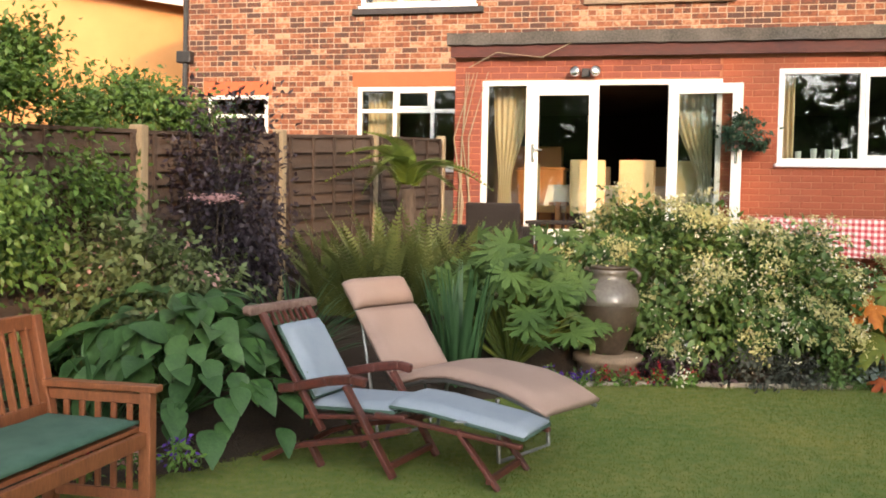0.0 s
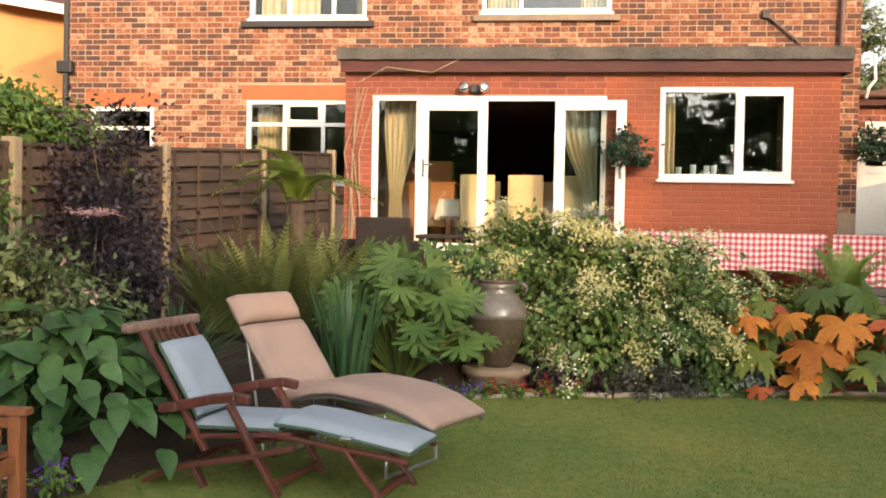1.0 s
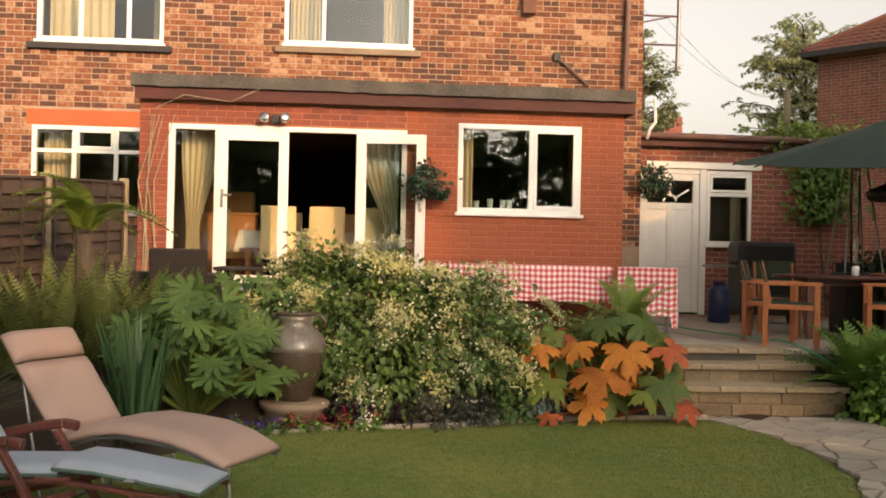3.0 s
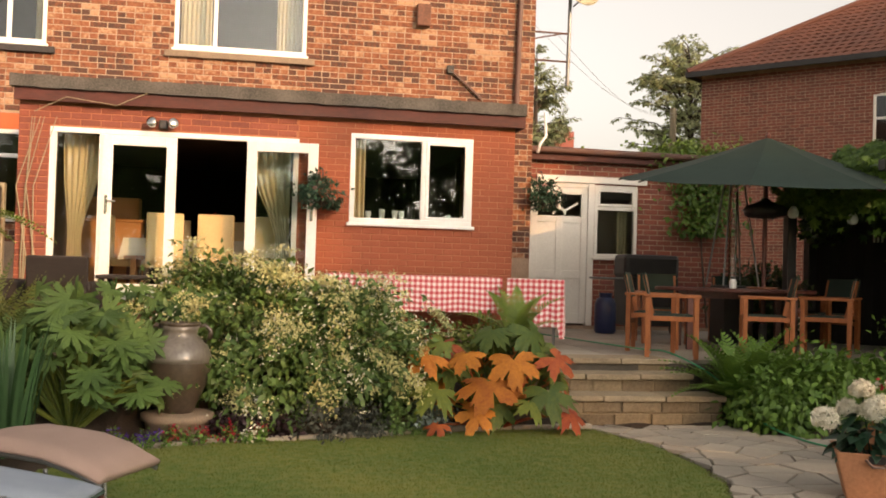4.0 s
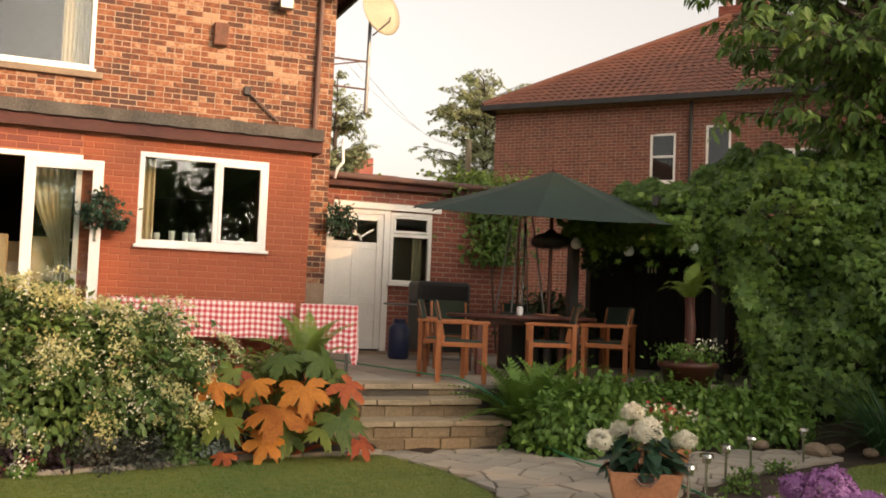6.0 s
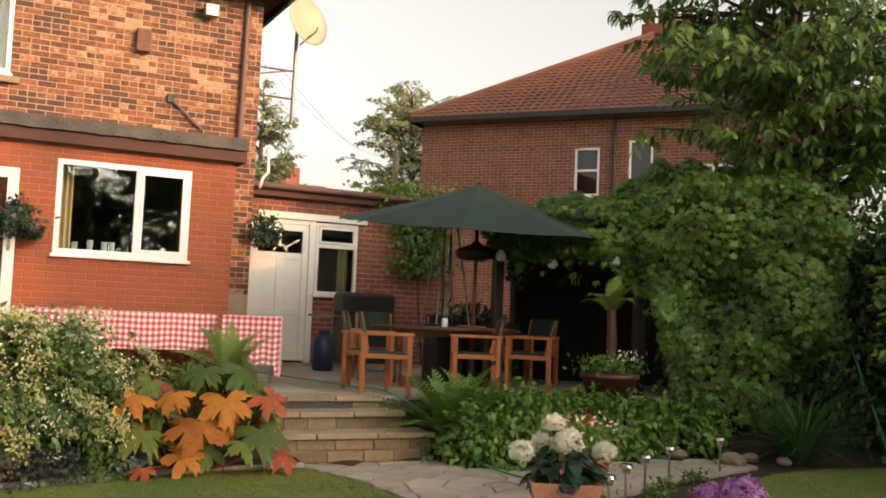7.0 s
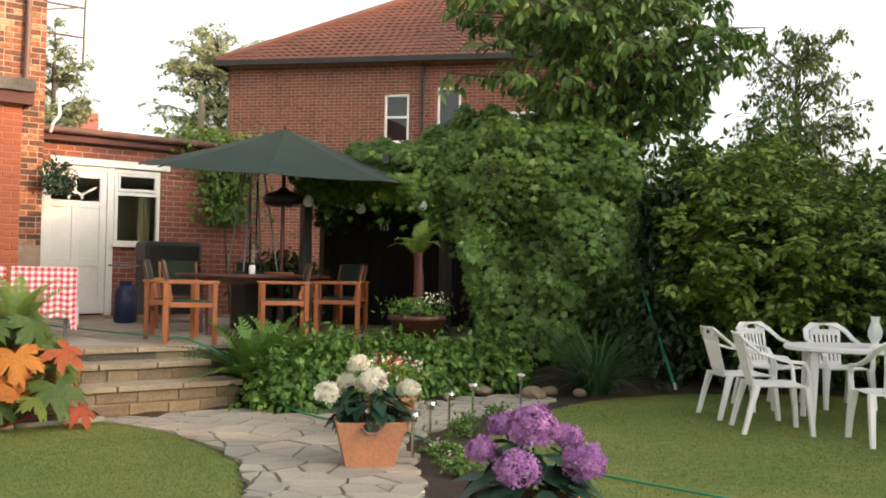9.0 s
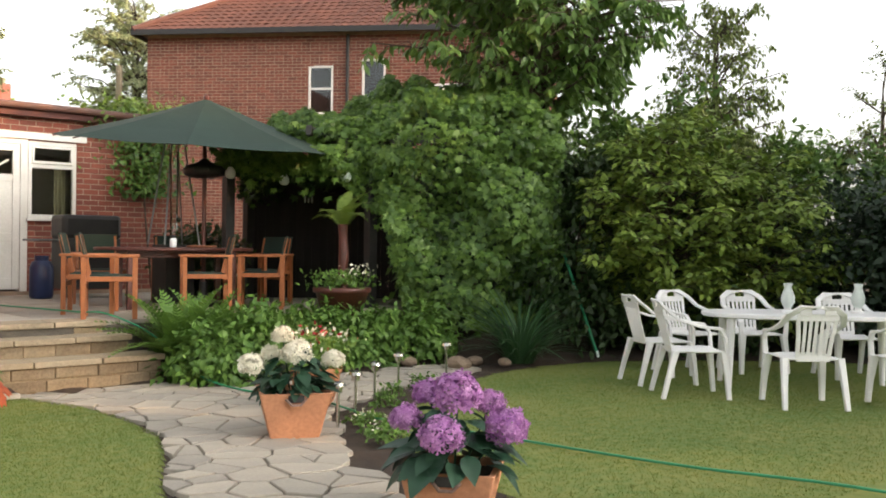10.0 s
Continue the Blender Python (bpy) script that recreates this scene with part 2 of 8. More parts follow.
L_WHITEFL = leafmat("white_petal", (0.80, 0.78, 0.68), (0.70, 0.66, 0.52), trans=0.2)
L_ORANGE = mat("orange_autumn_leaf", (0.58, 0.23, 0.035), (0.26, 0.075, 0.022), 0.6, 7, 40, 0.3, rnd=0.5, trans=0.15, spec=0.3)
L_RHEUM = mat("broad_green_leaf", (0.16, 0.19, 0.035), (0.040, 0.085, 0.026), 0.5, 4, 30, 0.3, rnd=0.6, trans=0.15, spec=0.3)
L_REDLEAF = mat("red_autumn_leaf", (0.50, 0.14, 0.04), (0.24, 0.045, 0.03), 0.6, 6, 30, 0.3, rnd=0.5, trans=0.15, spec=0.3)
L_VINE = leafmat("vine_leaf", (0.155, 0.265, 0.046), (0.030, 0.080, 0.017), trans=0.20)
# dark ivy and shrub leaf; also paints the shade within the vine
L_IVYSHADE = leafmat("dark_ivy_and_vine_shade_leaf", (0.045, 0.085, 0.022), (0.020, 0.042, 0.014))
L_GROUND = leafmat("ground_cover_leaf", (0.155, 0.275, 0.048), (0.062, 0.140, 0.030), trans=0.22)
L_TREE = leafmat("tree_leaf", (0.150, 0.255, 0.055), (0.055, 0.118, 0.030), trans=0.30)
L_YELLOW = leafmat("yellow_green_leaf", (0.27, 0.36, 0.065), (0.085, 0.155, 0.032), trans=0.28)
L_BIRCH = leafmat("birch_leaf", (0.17, 0.21, 0.05), (0.085, 0.125, 0.03), trans=0.3)
L_CONIFER = leafmat("conifer_spray", (0.030, 0.055, 0.026), (0.016, 0.032, 0.018))
# light on the far crowns is put into this raised leaf colour
L_FAR = leafmat("far_tree_lit_leaf", (0.46, 0.49, 0.28), (0.26, 0.31, 0.16), trans=0.5)
L_GRASS = mat("grass_blade", (0.105, 0.170, 0.034), (0.205, 0.225, 0.056), 0.85, 0.9, 12, 0.0, island=0.10, trans=0.2, spec=0.2)
L_PURPLE = leafmat("purple_petal", (0.58, 0.30, 0.56), (0.27, 0.075, 0.31))
L_DKLEAF = leafmat("hydrangea_leaf", (0.028, 0.075, 0.040), (0.018, 0.050, 0.030))
L_PINKFL = leafmat("pink_petal", (0.60, 0.36, 0.34), (0.48, 0.26, 0.26))


# ---- mesh helpers ----
def thing(name, at, label, category, group="", kind="", rz=0.0):
    e = new(name)
    e.empty_display_size = 0.1
    e.matrix_world = pose(*at, 0, 0, rz)
    return tagged(e, label, category, group, kind)


def part(name, bm, material, parent=None, label="", smooth=False):
    """Links a bmesh as ONE mesh object under a thing or a part; its coordinates are the parent's own."""
    me = bpy.data.meshes.new(name)
    bm.to_mesh(me)
    bm.free()
    return mpart(name, me, material, parent, label, smooth)


def mpart(name, me, material, parent=None, label="", smooth=False):
    """Links a mesh under a thing; leaves and petals too many to count are stuff."""
    for m in (material if isinstance(material, (list, tuple)) else [material]):
        me.materials.append(m)
    if smooth:
        me.polygons.foreach_set("use_smooth", [True] * len(me.polygons))
    ob = new(name, me)
    if parent is not None:
        ob.parent = parent
    if label:
        ob["label"] = label
    if name in ("petals", "flower_cover", "crown", "branchwork", "underplanting", "foliage", "vine_leaves", "blossom", "fronds"):
        ob["kind"] = "stuff"
    return ob


def box(bm, x0, x1, y0, y1, z0, z1, bev=0.0, m=None, mi=0):
    vs = [bm.verts.new(v) for v in ((x0, y0, z0), (x1, y0, z0), (x1, y1, z0), (x0, y1, z0), (x0, y0, z1), (x1, y0, z1), (x1, y1, z1), (x0, y1, z1))]
    fs = [bm.faces.new([vs[i] for i in q]) for q in ((3, 2, 1, 0), (4, 5, 6, 7), (0, 1, 5, 4), (1, 2, 6, 5), (2, 3, 7, 6), (3, 0, 4, 7))]
    for f in fs:
        f.material_index = mi
    if bev:
        r = bmesh.ops.bevel(bm, geom=list({e for f in fs for e in f.edges}), offset=bev, segments=2, affect="EDGES", profile=0.5)
        vs = list({v for f in r["faces"] for v in f.verts} | {v for v in vs if v.is_valid})
    if m is not None:
        bmesh.ops.transform(bm, matrix=m, verts=vs)
    return bm


def bbox(*a, **k):
    return box(bmesh.new(), *a, **k)


def beam(bm, p, q, w, h, bev=0.004, up=(0, 0, 1)):
    """A bar from p to q, w wide and h deep."""
    p, q = Vector(p), Vector(q)
    d = (q - p)
    L = d.length
    zax = d / L
    xax = Vector(up).cross(zax)
    if xax.length < 1e-3:
        xax = Vector((1, 0, 0))
    xax.normalize()
    yax = zax.cross(xax)
    m = Matrix((xax, yax, zax)).transposed().to_4x4()
    m.translation = p
    return box(bm, -w / 2, w / 2, -h / 2, h / 2, 0, L, bev, m)


def tube(bm, pts, r, seg=8, cap=True):
    """A round rod through pts; r a number or one radius a point."""
    pts = [Vector(p) for p in pts]
    rs = r if isinstance(r, (list, tuple)) else [r] * len(pts)
    rings = []
    ref = Vector((0.31, 0.17, 0.93))
    for i, p in enumerate(pts):
        d = (pts[min(i + 1, len(pts) - 1)] - pts[max(i - 1, 0)]).normalized()
        a = d.cross(ref if abs(d.dot(ref)) < 0.95 else Vector((1, 0, 0))).normalized()
        b = d.cross(a)
        rings.append([bm.verts.new(p + rs[i] * (math.cos(t) * a + math.sin(t) * b)) for t in (2 * math.pi * k / seg for k in range(seg))])
    for u, v in zip(rings, rings[1:]):
        for k in range(seg):
            bm.faces.new((u[k], u[(k + 1) % seg], v[(k + 1) % seg], v[k]))
    if cap:
        bm.faces.new(rings[0][::-1])
        bm.faces.new(rings[-1])
    return bm


def lathe(bm, prof, seg=32, c=(0, 0, 0)):
    rings = [[bm.verts.new((c[0] + r * math.cos(2 * math.pi * k / seg), c[1] + r * math.sin(2 * math.pi * k / seg), c[2] + z)) for k in range(seg)] for r, z in prof]
    for u, v in zip(rings, rings[1:]):
        for k in range(seg):
            bm.faces.new((u[k], u[(k + 1) % seg], v[(k + 1) % seg], v[k]))
    bm.faces.new(rings[0][::-1])
    bm.faces.new(rings[-1])
    return bm


def raw(name, verts, faces):
    me = bpy.data.meshes.new(name)
    me.from_pydata(verts, [], faces)
    me.update()
    return me


def grid_wall(x0, x1, z0, z1, y0, y1, holes):
    """A wall y0..y1 thick with rectangular openings (x0, x1, z0, z1)."""
    xs = sorted({x0, x1, *[min(max(h[i], x0), x1) for h in holes for i in (0, 1)]})
    zs = sorted({z0, z1, *[min(max(h[i], z0), z1) for h in holes for i in (2, 3)]})
    bm = bmesh.new()
    inside = lambda x, z: any(h[0] < x < h[1] and h[2] < z < h[3] for h in holes)
    for a, b in zip(zs, zs[1:]):
        run = None
        for c, d in list(zip(xs, xs[1:])) + [(None, None)]:
            if c is not None and not inside((c + d) / 2, (a + b) / 2):
                run = (run[0], d) if run else (c, d)
            elif run:
                box(bm, run[0], run[1], y0, y1, a, b)
                run = None
    return bm


def bricks(x0, x1, z0, z1, holes, bl=0.215, bh=0.065, joint=0.010, depth=0.007, seed=1, bond="english"):
    """Rectangles (xa, xb, za, zb) of a brick bond between the openings."""
    rg = random.Random(seed)
    out = []
    z, row = z0, 0
    while z < z1 - 0.02:
        zt = min(z + bh, z1)
        head = bond == "english" and row % 4 == 3
        L = (bl - joint) / 2 if head else bl
        x = x0 - (0 if row % 2 else L / 2)
        while x < x1:
            a, b = max(x, x0), min(x + L, x1)
            pieces = [(a, b)]
            for h in holes:
                if h[2] < (z + zt) / 2 < h[3]:
                    pieces = [q for (c, d) in pieces for q in ((c, min(d, h[0] - 0.004)), (max(c, h[1] + 0.004), d)) if q[1] - q[0] > 0.02]
            out += [(c, d, z, zt) for c, d in pieces if d - c > 0.02]
            x += L + joint
        z += bh + joint
        row += 1
    return out


def brick_mesh(name, rects, y, depth=0.007, seed=2, rough=0.0025):
    rg = np.random.RandomState(seed)
    V, F = [], []
    for xa, xb, za, zb in rects:
        d = depth + rg.uniform(-rough, rough)
        j = rg.uniform(-0.003, 0.003, 4)
        i = len(V)
        e = 0.006
        V += [(xa, y, za), (xb, y, za), (xb, y, zb), (xa, y, zb),
              (xa + e, y - d, za + e + j[0]), (xb - e, y - d, za + e + j[1]), (xb - e, y - d, zb - e + j[2]), (xa + e, y - d, zb - e + j[3])]
        F += [(i + 4, i + 5, i + 6, i + 7), (i, i + 1, i + 5, i + 4), (i + 1, i + 2, i + 6, i + 5), (i + 2, i + 3, i + 7, i + 6), (i + 3, i, i + 4, i + 7)]
    return raw(name, V, F)


# ---- leaves ----
def t_oval(n=4, wid=0.5, fold=0.12, droop=0.15, tip=1.0):
    """A folded pointed leaf, 1 long along x, its face up."""
    V, F = [(0, 0, 0)], []
    for i in range(1, n):
        u = i / n
        w = wid * 0.5 * math.sin(math.pi * u ** 0.75) * (1.0 if u < 0.6 else tip)
        zc = -droop * u * u
        V += [(u, -w, zc + fold * w * 2), (u, 0, zc), (u, w, zc + fold * w * 2)]
    V.append((1, 0, -droop))
    last = len(V) - 1
    F += [(0, 1, 2), (0, 2, 3)]
    for i in range(n - 2):
        a = 1 + 3 * i
        F += [(a, a + 3, a + 4, a + 1), (a + 1, a + 4, a + 5, a + 2)]
    a = 1 + 3 * (n - 2)
    F += [(a, last, a + 1), (a + 1, last, a + 2)]
    return np.array(V, float), F


def t_card():
    """A small pointed leaf of four faces."""
    return np.array([(0, 0, 0), (0.4, -0.27, 0.06), (0.45, 0, -0.02), (0.4, 0.27, 0.06), (1, 0, -0.16)], float), [(0, 1, 2), (0, 2, 3), (1, 4, 2), (2, 4, 3)]


def t_lobed(lobes=5, deep=0.45, teeth=2, cup=0.12, seed=0):
    """A palmate leaf with toothed lobes round its stalk, radius 1."""
    rg = random.Random(seed)
    V, F = [(0, 0, 0)], []
    n = lobes * 8
    for k in range(n + 1):
        a = -2.6 + 5.2 * k / n
        ph = (k / n * lobes) % 1.0
        r = (1 - deep) + deep * abs(math.sin(math.pi * ph)) ** 0.8
        r *= (1.0 - 0.18 * abs(a) / 2.6) * (1 + 0.10 * ((k % teeth) * 2 - 1)) * rg.uniform(0.88, 1.08)
        V.append((r * math.cos(a), r * math.sin(a), -cup * r * r + 0.13 * r * math.sin(math.pi * ph) + rg.uniform(-0.03, 0.03)))
    for k in range(n):
        F.append((0, k + 1, k + 2))
    V = np.array(V, float)
    return V, F


def t_frond(n=14, wid=0.42, arch=0.35, gap=0.5, curl=0.12):
    """A pinnate frond, 1 long, with paired leaflets along an arched rib."""
    V, F = [], []
    zc = lambda u: arch * (u - 1.6 * u * u)
    for i in range(n):
        u = 0.08 + 0.92 * i / n
        w = wid * 0.5 * (math.sin(math.pi * min(1, 0.15 + u * 0.9)) ** 0.8 + 0.05)
        h = 0.92 / n * (1 - gap * 0.5)
        for s in (-1, 1):
            b = len(V)
            V += [(u, 0, zc(u)), (u + h, 0, zc(u + h)), (u + h * 0.9 + w * 0.45, s * w, zc(u) - curl * w), (u + w * 0.35, s * w * 0.75, zc(u) - curl * w * 0.5)]
            F += [(b, b + 1, b + 2, b + 3)]
    return np.array(V, float), F


def t_blade(n=5, wid=0.045, arch=0.25):
    V, F = [], []
    for i in range(n + 1):
        u = i / n
        w = wid * (1 - u ** 2.5) * 0.5 + 0.002
        V += [(u, -w, arch * (u * 0.4 - u * u)), (u, w, arch * (u * 0.4 - u * u))]
    for i in range(n):
        F.append((2 * i, 2 * i + 2, 2 * i + 3, 2 * i + 1))
    return np.array(V, float), F


def unit(a):
    return a / np.maximum(np.linalg.norm(a, axis=-1, keepdims=True), 1e-9)


def leaves(name, tmpl, P, tip, nor, size):
    """A mesh of one leaf at each place P, pointing along tip, facing nor."""
    V0, F0 = tmpl
    tip = unit(np.asarray(tip, float))
    y = unit(np.cross(np.asarray(nor, float), tip))
    z = np.cross(tip, y)
    B = np.stack([tip, y, z], 1)
    s = np.broadcast_to(np.asarray(size, float), (len(P),))
    W = np.einsum("vk,nkj->nvj", V0, B) * s[:, None, None] + np.asarray(P)[:, None, :]
    k, n = len(V0), len(P)
    co = W.reshape(-1, 3)
    lens = np.array([len(f) for f in F0])
    flat = np.concatenate([np.array(f) for f in F0])
    idx = (flat[None, :] + (np.arange(n) * k)[:, None]).ravel()
    lt = np.tile(lens, n)
    ls = np.concatenate([[0], np.cumsum(lt)[:-1]])
    me = bpy.data.meshes.new(name)
    me.vertices.add(len(co))
    me.vertices.foreach_set("co", co.ravel())
    me.loops.add(len(idx))
    me.loops.foreach_set("vertex_index", idx.astype(np.int32))
    me.polygons.add(len(lt))
    me.polygons.foreach_set("loop_start", ls.astype(np.int32))
    me.update(calc_edges=True)
    me.validate()
    return me


def clumps(rg, radii, k, shell=0.55, low=-0.3):
    """Clump centres near the skin of an uneven ellipsoid."""
    d = unit(rg.normal(size=(k * 3, 3)))
    d = d[d[:, 2] > low][:k]
    r = rg.uniform(shell, 1.0, len(d)) ** 0.7
    r *= 1 + 0.18 * np.sin(d[:, 0] * 5 + 1) * np.cos(d[:, 1] * 4 + d[:, 2] * 3)
    return d * r[:, None] * np.array(radii), d


def cloud(rg, radii, n, k=60, cr=0.22, shell=0.5, low=-0.3, droop=0.5, wild=0.6):
    """Places, tips and faces of n leaves in k clumps over an ellipsoid."""
    C, D = clumps(rg, radii, k, shell, low)
    i = rg.randint(0, len(C), n)
    P = C[i] + rg.normal(size=(n, 3)) * cr * rg.uniform(0.6, 1.25, len(C))[i][:, None] * np.array([1, 1, 0.75])
    out = unit(D[i] + 0.6 * unit(P))
    nor = unit(out + np.array([0, 0, 0.7]) + rg.normal(size=(n, 3)) * wild)
    tip = unit(out * 0.8 + rg.normal(size=(n, 3)) * 0.7 + np.array([0, 0, -droop]))
    return P, tip, nor, C


def stems(C, base=(0, 0, 0), r=0.02, count=25, seed=3, fork=0.35):
    """Tapered limbs from the base to some of the clumps."""
    rg = random.Random(seed)
    bm = bmesh.new()
    b = Vector(base)
    for c in rg.sample(list(C), min(count, len(C))):
        c = Vector(c)
        mid = b.lerp(c, 0.5) + Vector((rg.uniform(-0.08, 0.08), rg.uniform(-0.08, 0.08), 0.12 * (c - b).length))
        k1 = b.lerp(mid, 0.5) + Vector((rg.uniform(-0.04, 0.04), rg.uniform(-0.04, 0.04), 0.04))
        tube(bm, [b, k1, mid, c], [r, r * 0.8, r * 0.55, r * 0.2], 6)
    return bm


def shrub(name, at, radii, n, tmpl, size, material, label, category="shrub", k=60, cr=0.2, shell=0.5, low=-0.3, seed=1, stem=0.015, lift=0.0, group="", droop=0.5, wild=0.6, smooth=False):
    """A bush: an Empty at its foot, limbs, and a crown of separate leaves."""
    rg = np.random.RandomState(seed)
    t = thing(name, at, label, category, group)
    cz = radii[2] * max(0.3, -low) + lift
    P, tip, nor, C = cloud(rg, radii, n, k, cr, shell, low, droop, wild)
    up = np.array([0, 0, cz])
    P = P + up
    P[:, 2] = np.maximum(P[:, 2], 0.02)
    me = leaves("crown", tmpl, P, tip, nor, size * rg.uniform(0.6, 1.3, n))
    mpart("crown", me, material, t, "", smooth)
    part("branchwork", stems(C + up, r=stem, seed=seed), M_BARK, t)
    return t, C + up, rg


# ---- ground ----
def smooth01(u):
    u = min(1.0, max(0.0, u))
    return u * u * (3 - 2 * u)


LAWN_A = [(-3.6, -3), (-3.5, 3.2), (-3.0, 4.1), (-2.5, 4.75), (-2.2, 5.5), (-1.55, 6.7), (-0.75, 7.6), (0.1, 7.82), (0.9, 7.95), (1.6, 8.22), (2.4, 8.40), (3.15, 8.42),
          (3.38, 7.7), (3.43, 7.0), (3.32, 6.2), (3.12, 5.7), (2.72, 4.9), (2.45, 4.2), (2.3, 3.0), (2.3, -3)]
LAWN_B = [(3.9, -3), (3.95, 3.2), (4.15, 4.2), (4.45, 4.95), (4.95, 5.6), (5.6, 6.15), (6.5, 6.7), (7.5, 7.18), (8.4, 7.32), (9.3, 7.2), (10.3, 6.6), (11.2, 5.8), (11.9, 4.9), (12.5, 3.0), (12.5, -3)]
PATH = [(3.1, 8.62), (4.62, 8.60), (4.95, 7.85), (6.0, 8.05), (7.0, 8.25), (7.8, 8.0), (7.7, 7.5), (6.7, 7.2), (5.75, 6.85), (4.95, 6.25), (4.5, 5.65), (4.1, 5.05), (3.78, 4.2), (3.6, 3.0), (3.6, 1.0),
        (2.3, 1.0), (2.3, 3.0), (2.45, 4.2), (2.72, 4.9), (3.12, 5.7), (3.32, 6.2), (3.43, 7.0), (3.38, 7.7)]


def inside(poly, x, y):
    c = False
    for (ax, ay), (bx, by) in zip(poly, poly[1:] + poly[:1]):
        if (ay > y) != (by > y) and x < (bx - ax) * (y - ay) / (by - ay) + ax:
            c = not c
    return c


def edge_dist(poly, x, y):
    best = 9e9
    for (ax, ay), (bx, by) in zip(poly, poly[1:] + poly[:1]):
        dx, dy = bx - ax, by - ay
        u = max(0, min(1, ((x - ax) * dx + (y - ay) * dy) / (dx * dx + dy * dy)))
        best = min(best, math.hypot(x - ax - u * dx, y - ay - u * dy))
    return best


def lawn_z(x, y):
    u = 0.7 * x + 0.7 * (y - 5)
    return -0.088 * (1 - smooth01((u + 0.5) / 2.5))


def ground_z(x, y):
    """Height of the ground sheet and its kind: 0 lawn, 1 soil."""
    z = lawn_z(x, y) if y > -6 else -0.088
    if inside(LAWN_A, x, y) or inside(LAWN_B, x, y):
        return z, 0
    if inside(PATH, x, y):
        return z - 0.03, 1
    if not (-6.5 < x < 14 and 2.5 < y < 9.4):
        return (z if y < 9.4 else 0.2), 0 if y > 16 or y < 2.5 else 1
    d = edge_dist(LAWN_A, x, y) if x < 3.2 else min(edge_dist(PATH, x, y), edge_dist(LAWN_B, x, y))
    rise = 0.30 if (x < 3.2 or y > 7.9) else 0.10
    return z - 0.03 + min(0.42, rise * d) + 0.02 * math.sin(9 * x) * math.cos(8 * y), 1


def build_ground():
    xs = np.concatenate([[-900, -200, -60, -20, -10], np.arange(-6.6, 13.6, 0.075), [16, 22, 60, 200, 900]])
    ys = np.concatenate([[-900, -200, -60, -20, -8, -4], np.arange(-2.0, 9.6, 0.075), [12, 20, 40, 200, 900]])
    V, kinds = [], []
    for y in ys:
        for x in xs:
            z, k = ground_z(x, y)
            V.append((x, y, z))
            kinds.append(k)
    w = len(xs)
    F, mi = [], []
    for j in range(len(ys) - 1):
        for i in range(w - 1):
            a = j * w + i
            F.append((a, a + 1, a + w + 1, a + w))
            mi.append(1 if kinds[a] + kinds[a + 1] + kinds[a + w] + kinds[a + w + 1] >= 2 else 0)
    me = raw("ground", V, F)
    ob = mpart("ground", me, [M_GRASSGND, M_SOIL], None, "mown green lawn with dark earth flower beds", True)
    me.polygons.foreach_set("material_index", mi)
    return tagged(ob, "", "ground", kind="structure")


build_ground()

# ---- house ----
YE, YM, YP = 11.81, 13.94, 14.49
FLOOR = 0.93
PATIO = 0.55


def window(name, x0, x1, z0, z1, y, parent, mullions=(), transoms=(), depth=0.07, fr=0.055, sill=True, material=None, sash=()):
    """A window set in an opening: frame, panes, sill. transoms: (x from, x to, z). sash: panes with an inner frame."""
    material = material or M_UPVC
    w = new(name)
    w.parent = parent
    w.location = (0, 0, 0)
    bm = bmesh.new()
    box(bm, x0, x1, y, y + depth, z0, z0 + fr, 0.006)
    box(bm, x0, x1, y, y + depth, z1 - fr, z1, 0.006)
    box(bm, x0, x0 + fr, y + 0.002, y + depth, z0 + fr, z1 - fr, 0.006)
    box(bm, x1 - fr, x1, y + 0.002, y + depth, z0 + fr, z1 - fr, 0.006)
    for m in mullions:
        box(bm, m - fr / 2, m + fr / 2, y + 0.003, y + depth, z0 + fr, z1 - fr, 0.006)
    for a, b, z in transoms:
        box(bm, a + fr / 2, b - fr / 2, y + 0.004, y + depth, z - fr / 2, z + fr / 2, 0.006)
    for a, b, c, d in sash:
        s = 0.04
        for q in ((a, b, c, c + s), (a, b, d - s, d), (a, a + s, c + s, d - s), (b - s, b, c + s, d - s)):
            box(bm, q[0], q[1], y - 0.012, y + 0.03, q[2], q[3], 0.005)
    part("window_frame", bm, material, w)
    edges = [x0 + fr] + [v for m in sorted(mullions) for v in (m - fr / 2, m + fr / 2)] + [x1 - fr]
    for a, b in zip(edges[::2], edges[1::2]):
        tz = sorted(z for p, q, z in transoms if p - 0.1 < (a + b) / 2 < q + 0.1)
        zz = [z0 + fr] + [v for z in tz for v in (z - fr / 2, z + fr / 2)] + [z1 - fr]
        for c, d in zip(zz[::2], zz[1::2]):
            g = part("pane", bbox(a, b, y + 0.035, y + 0.041, c, d), M_GLASS, w)
            g.visible_shadow = False
    if sill:
        part("window_sill", bbox(x0 - 0.03, x1 + 0.03, y - 0.05, y + 0.05, z0 - 0.04, z0 - 0.001, 0.008), material, w)
    return w


house = thing("brick_house", (0, 0, 0), "two-storey house of weathered orange and dark brick", "house", kind="structure")
W_UP1 = (-4.49, -2.77, 4.28, 5.45)
W_UP2 = (-1.10, 0.71, 4.35, 5.60)
W_LOW = (-4.52, -2.75, 1.90, 3.10)
W_NK = (-6.92, -5.94, 2.05, 2.99)
BACK = (-2.40, 3.05, 0.5, 3.1)
MAIN_HOLES = [W_UP1, W_UP2, W_LOW, W_NK, BACK]
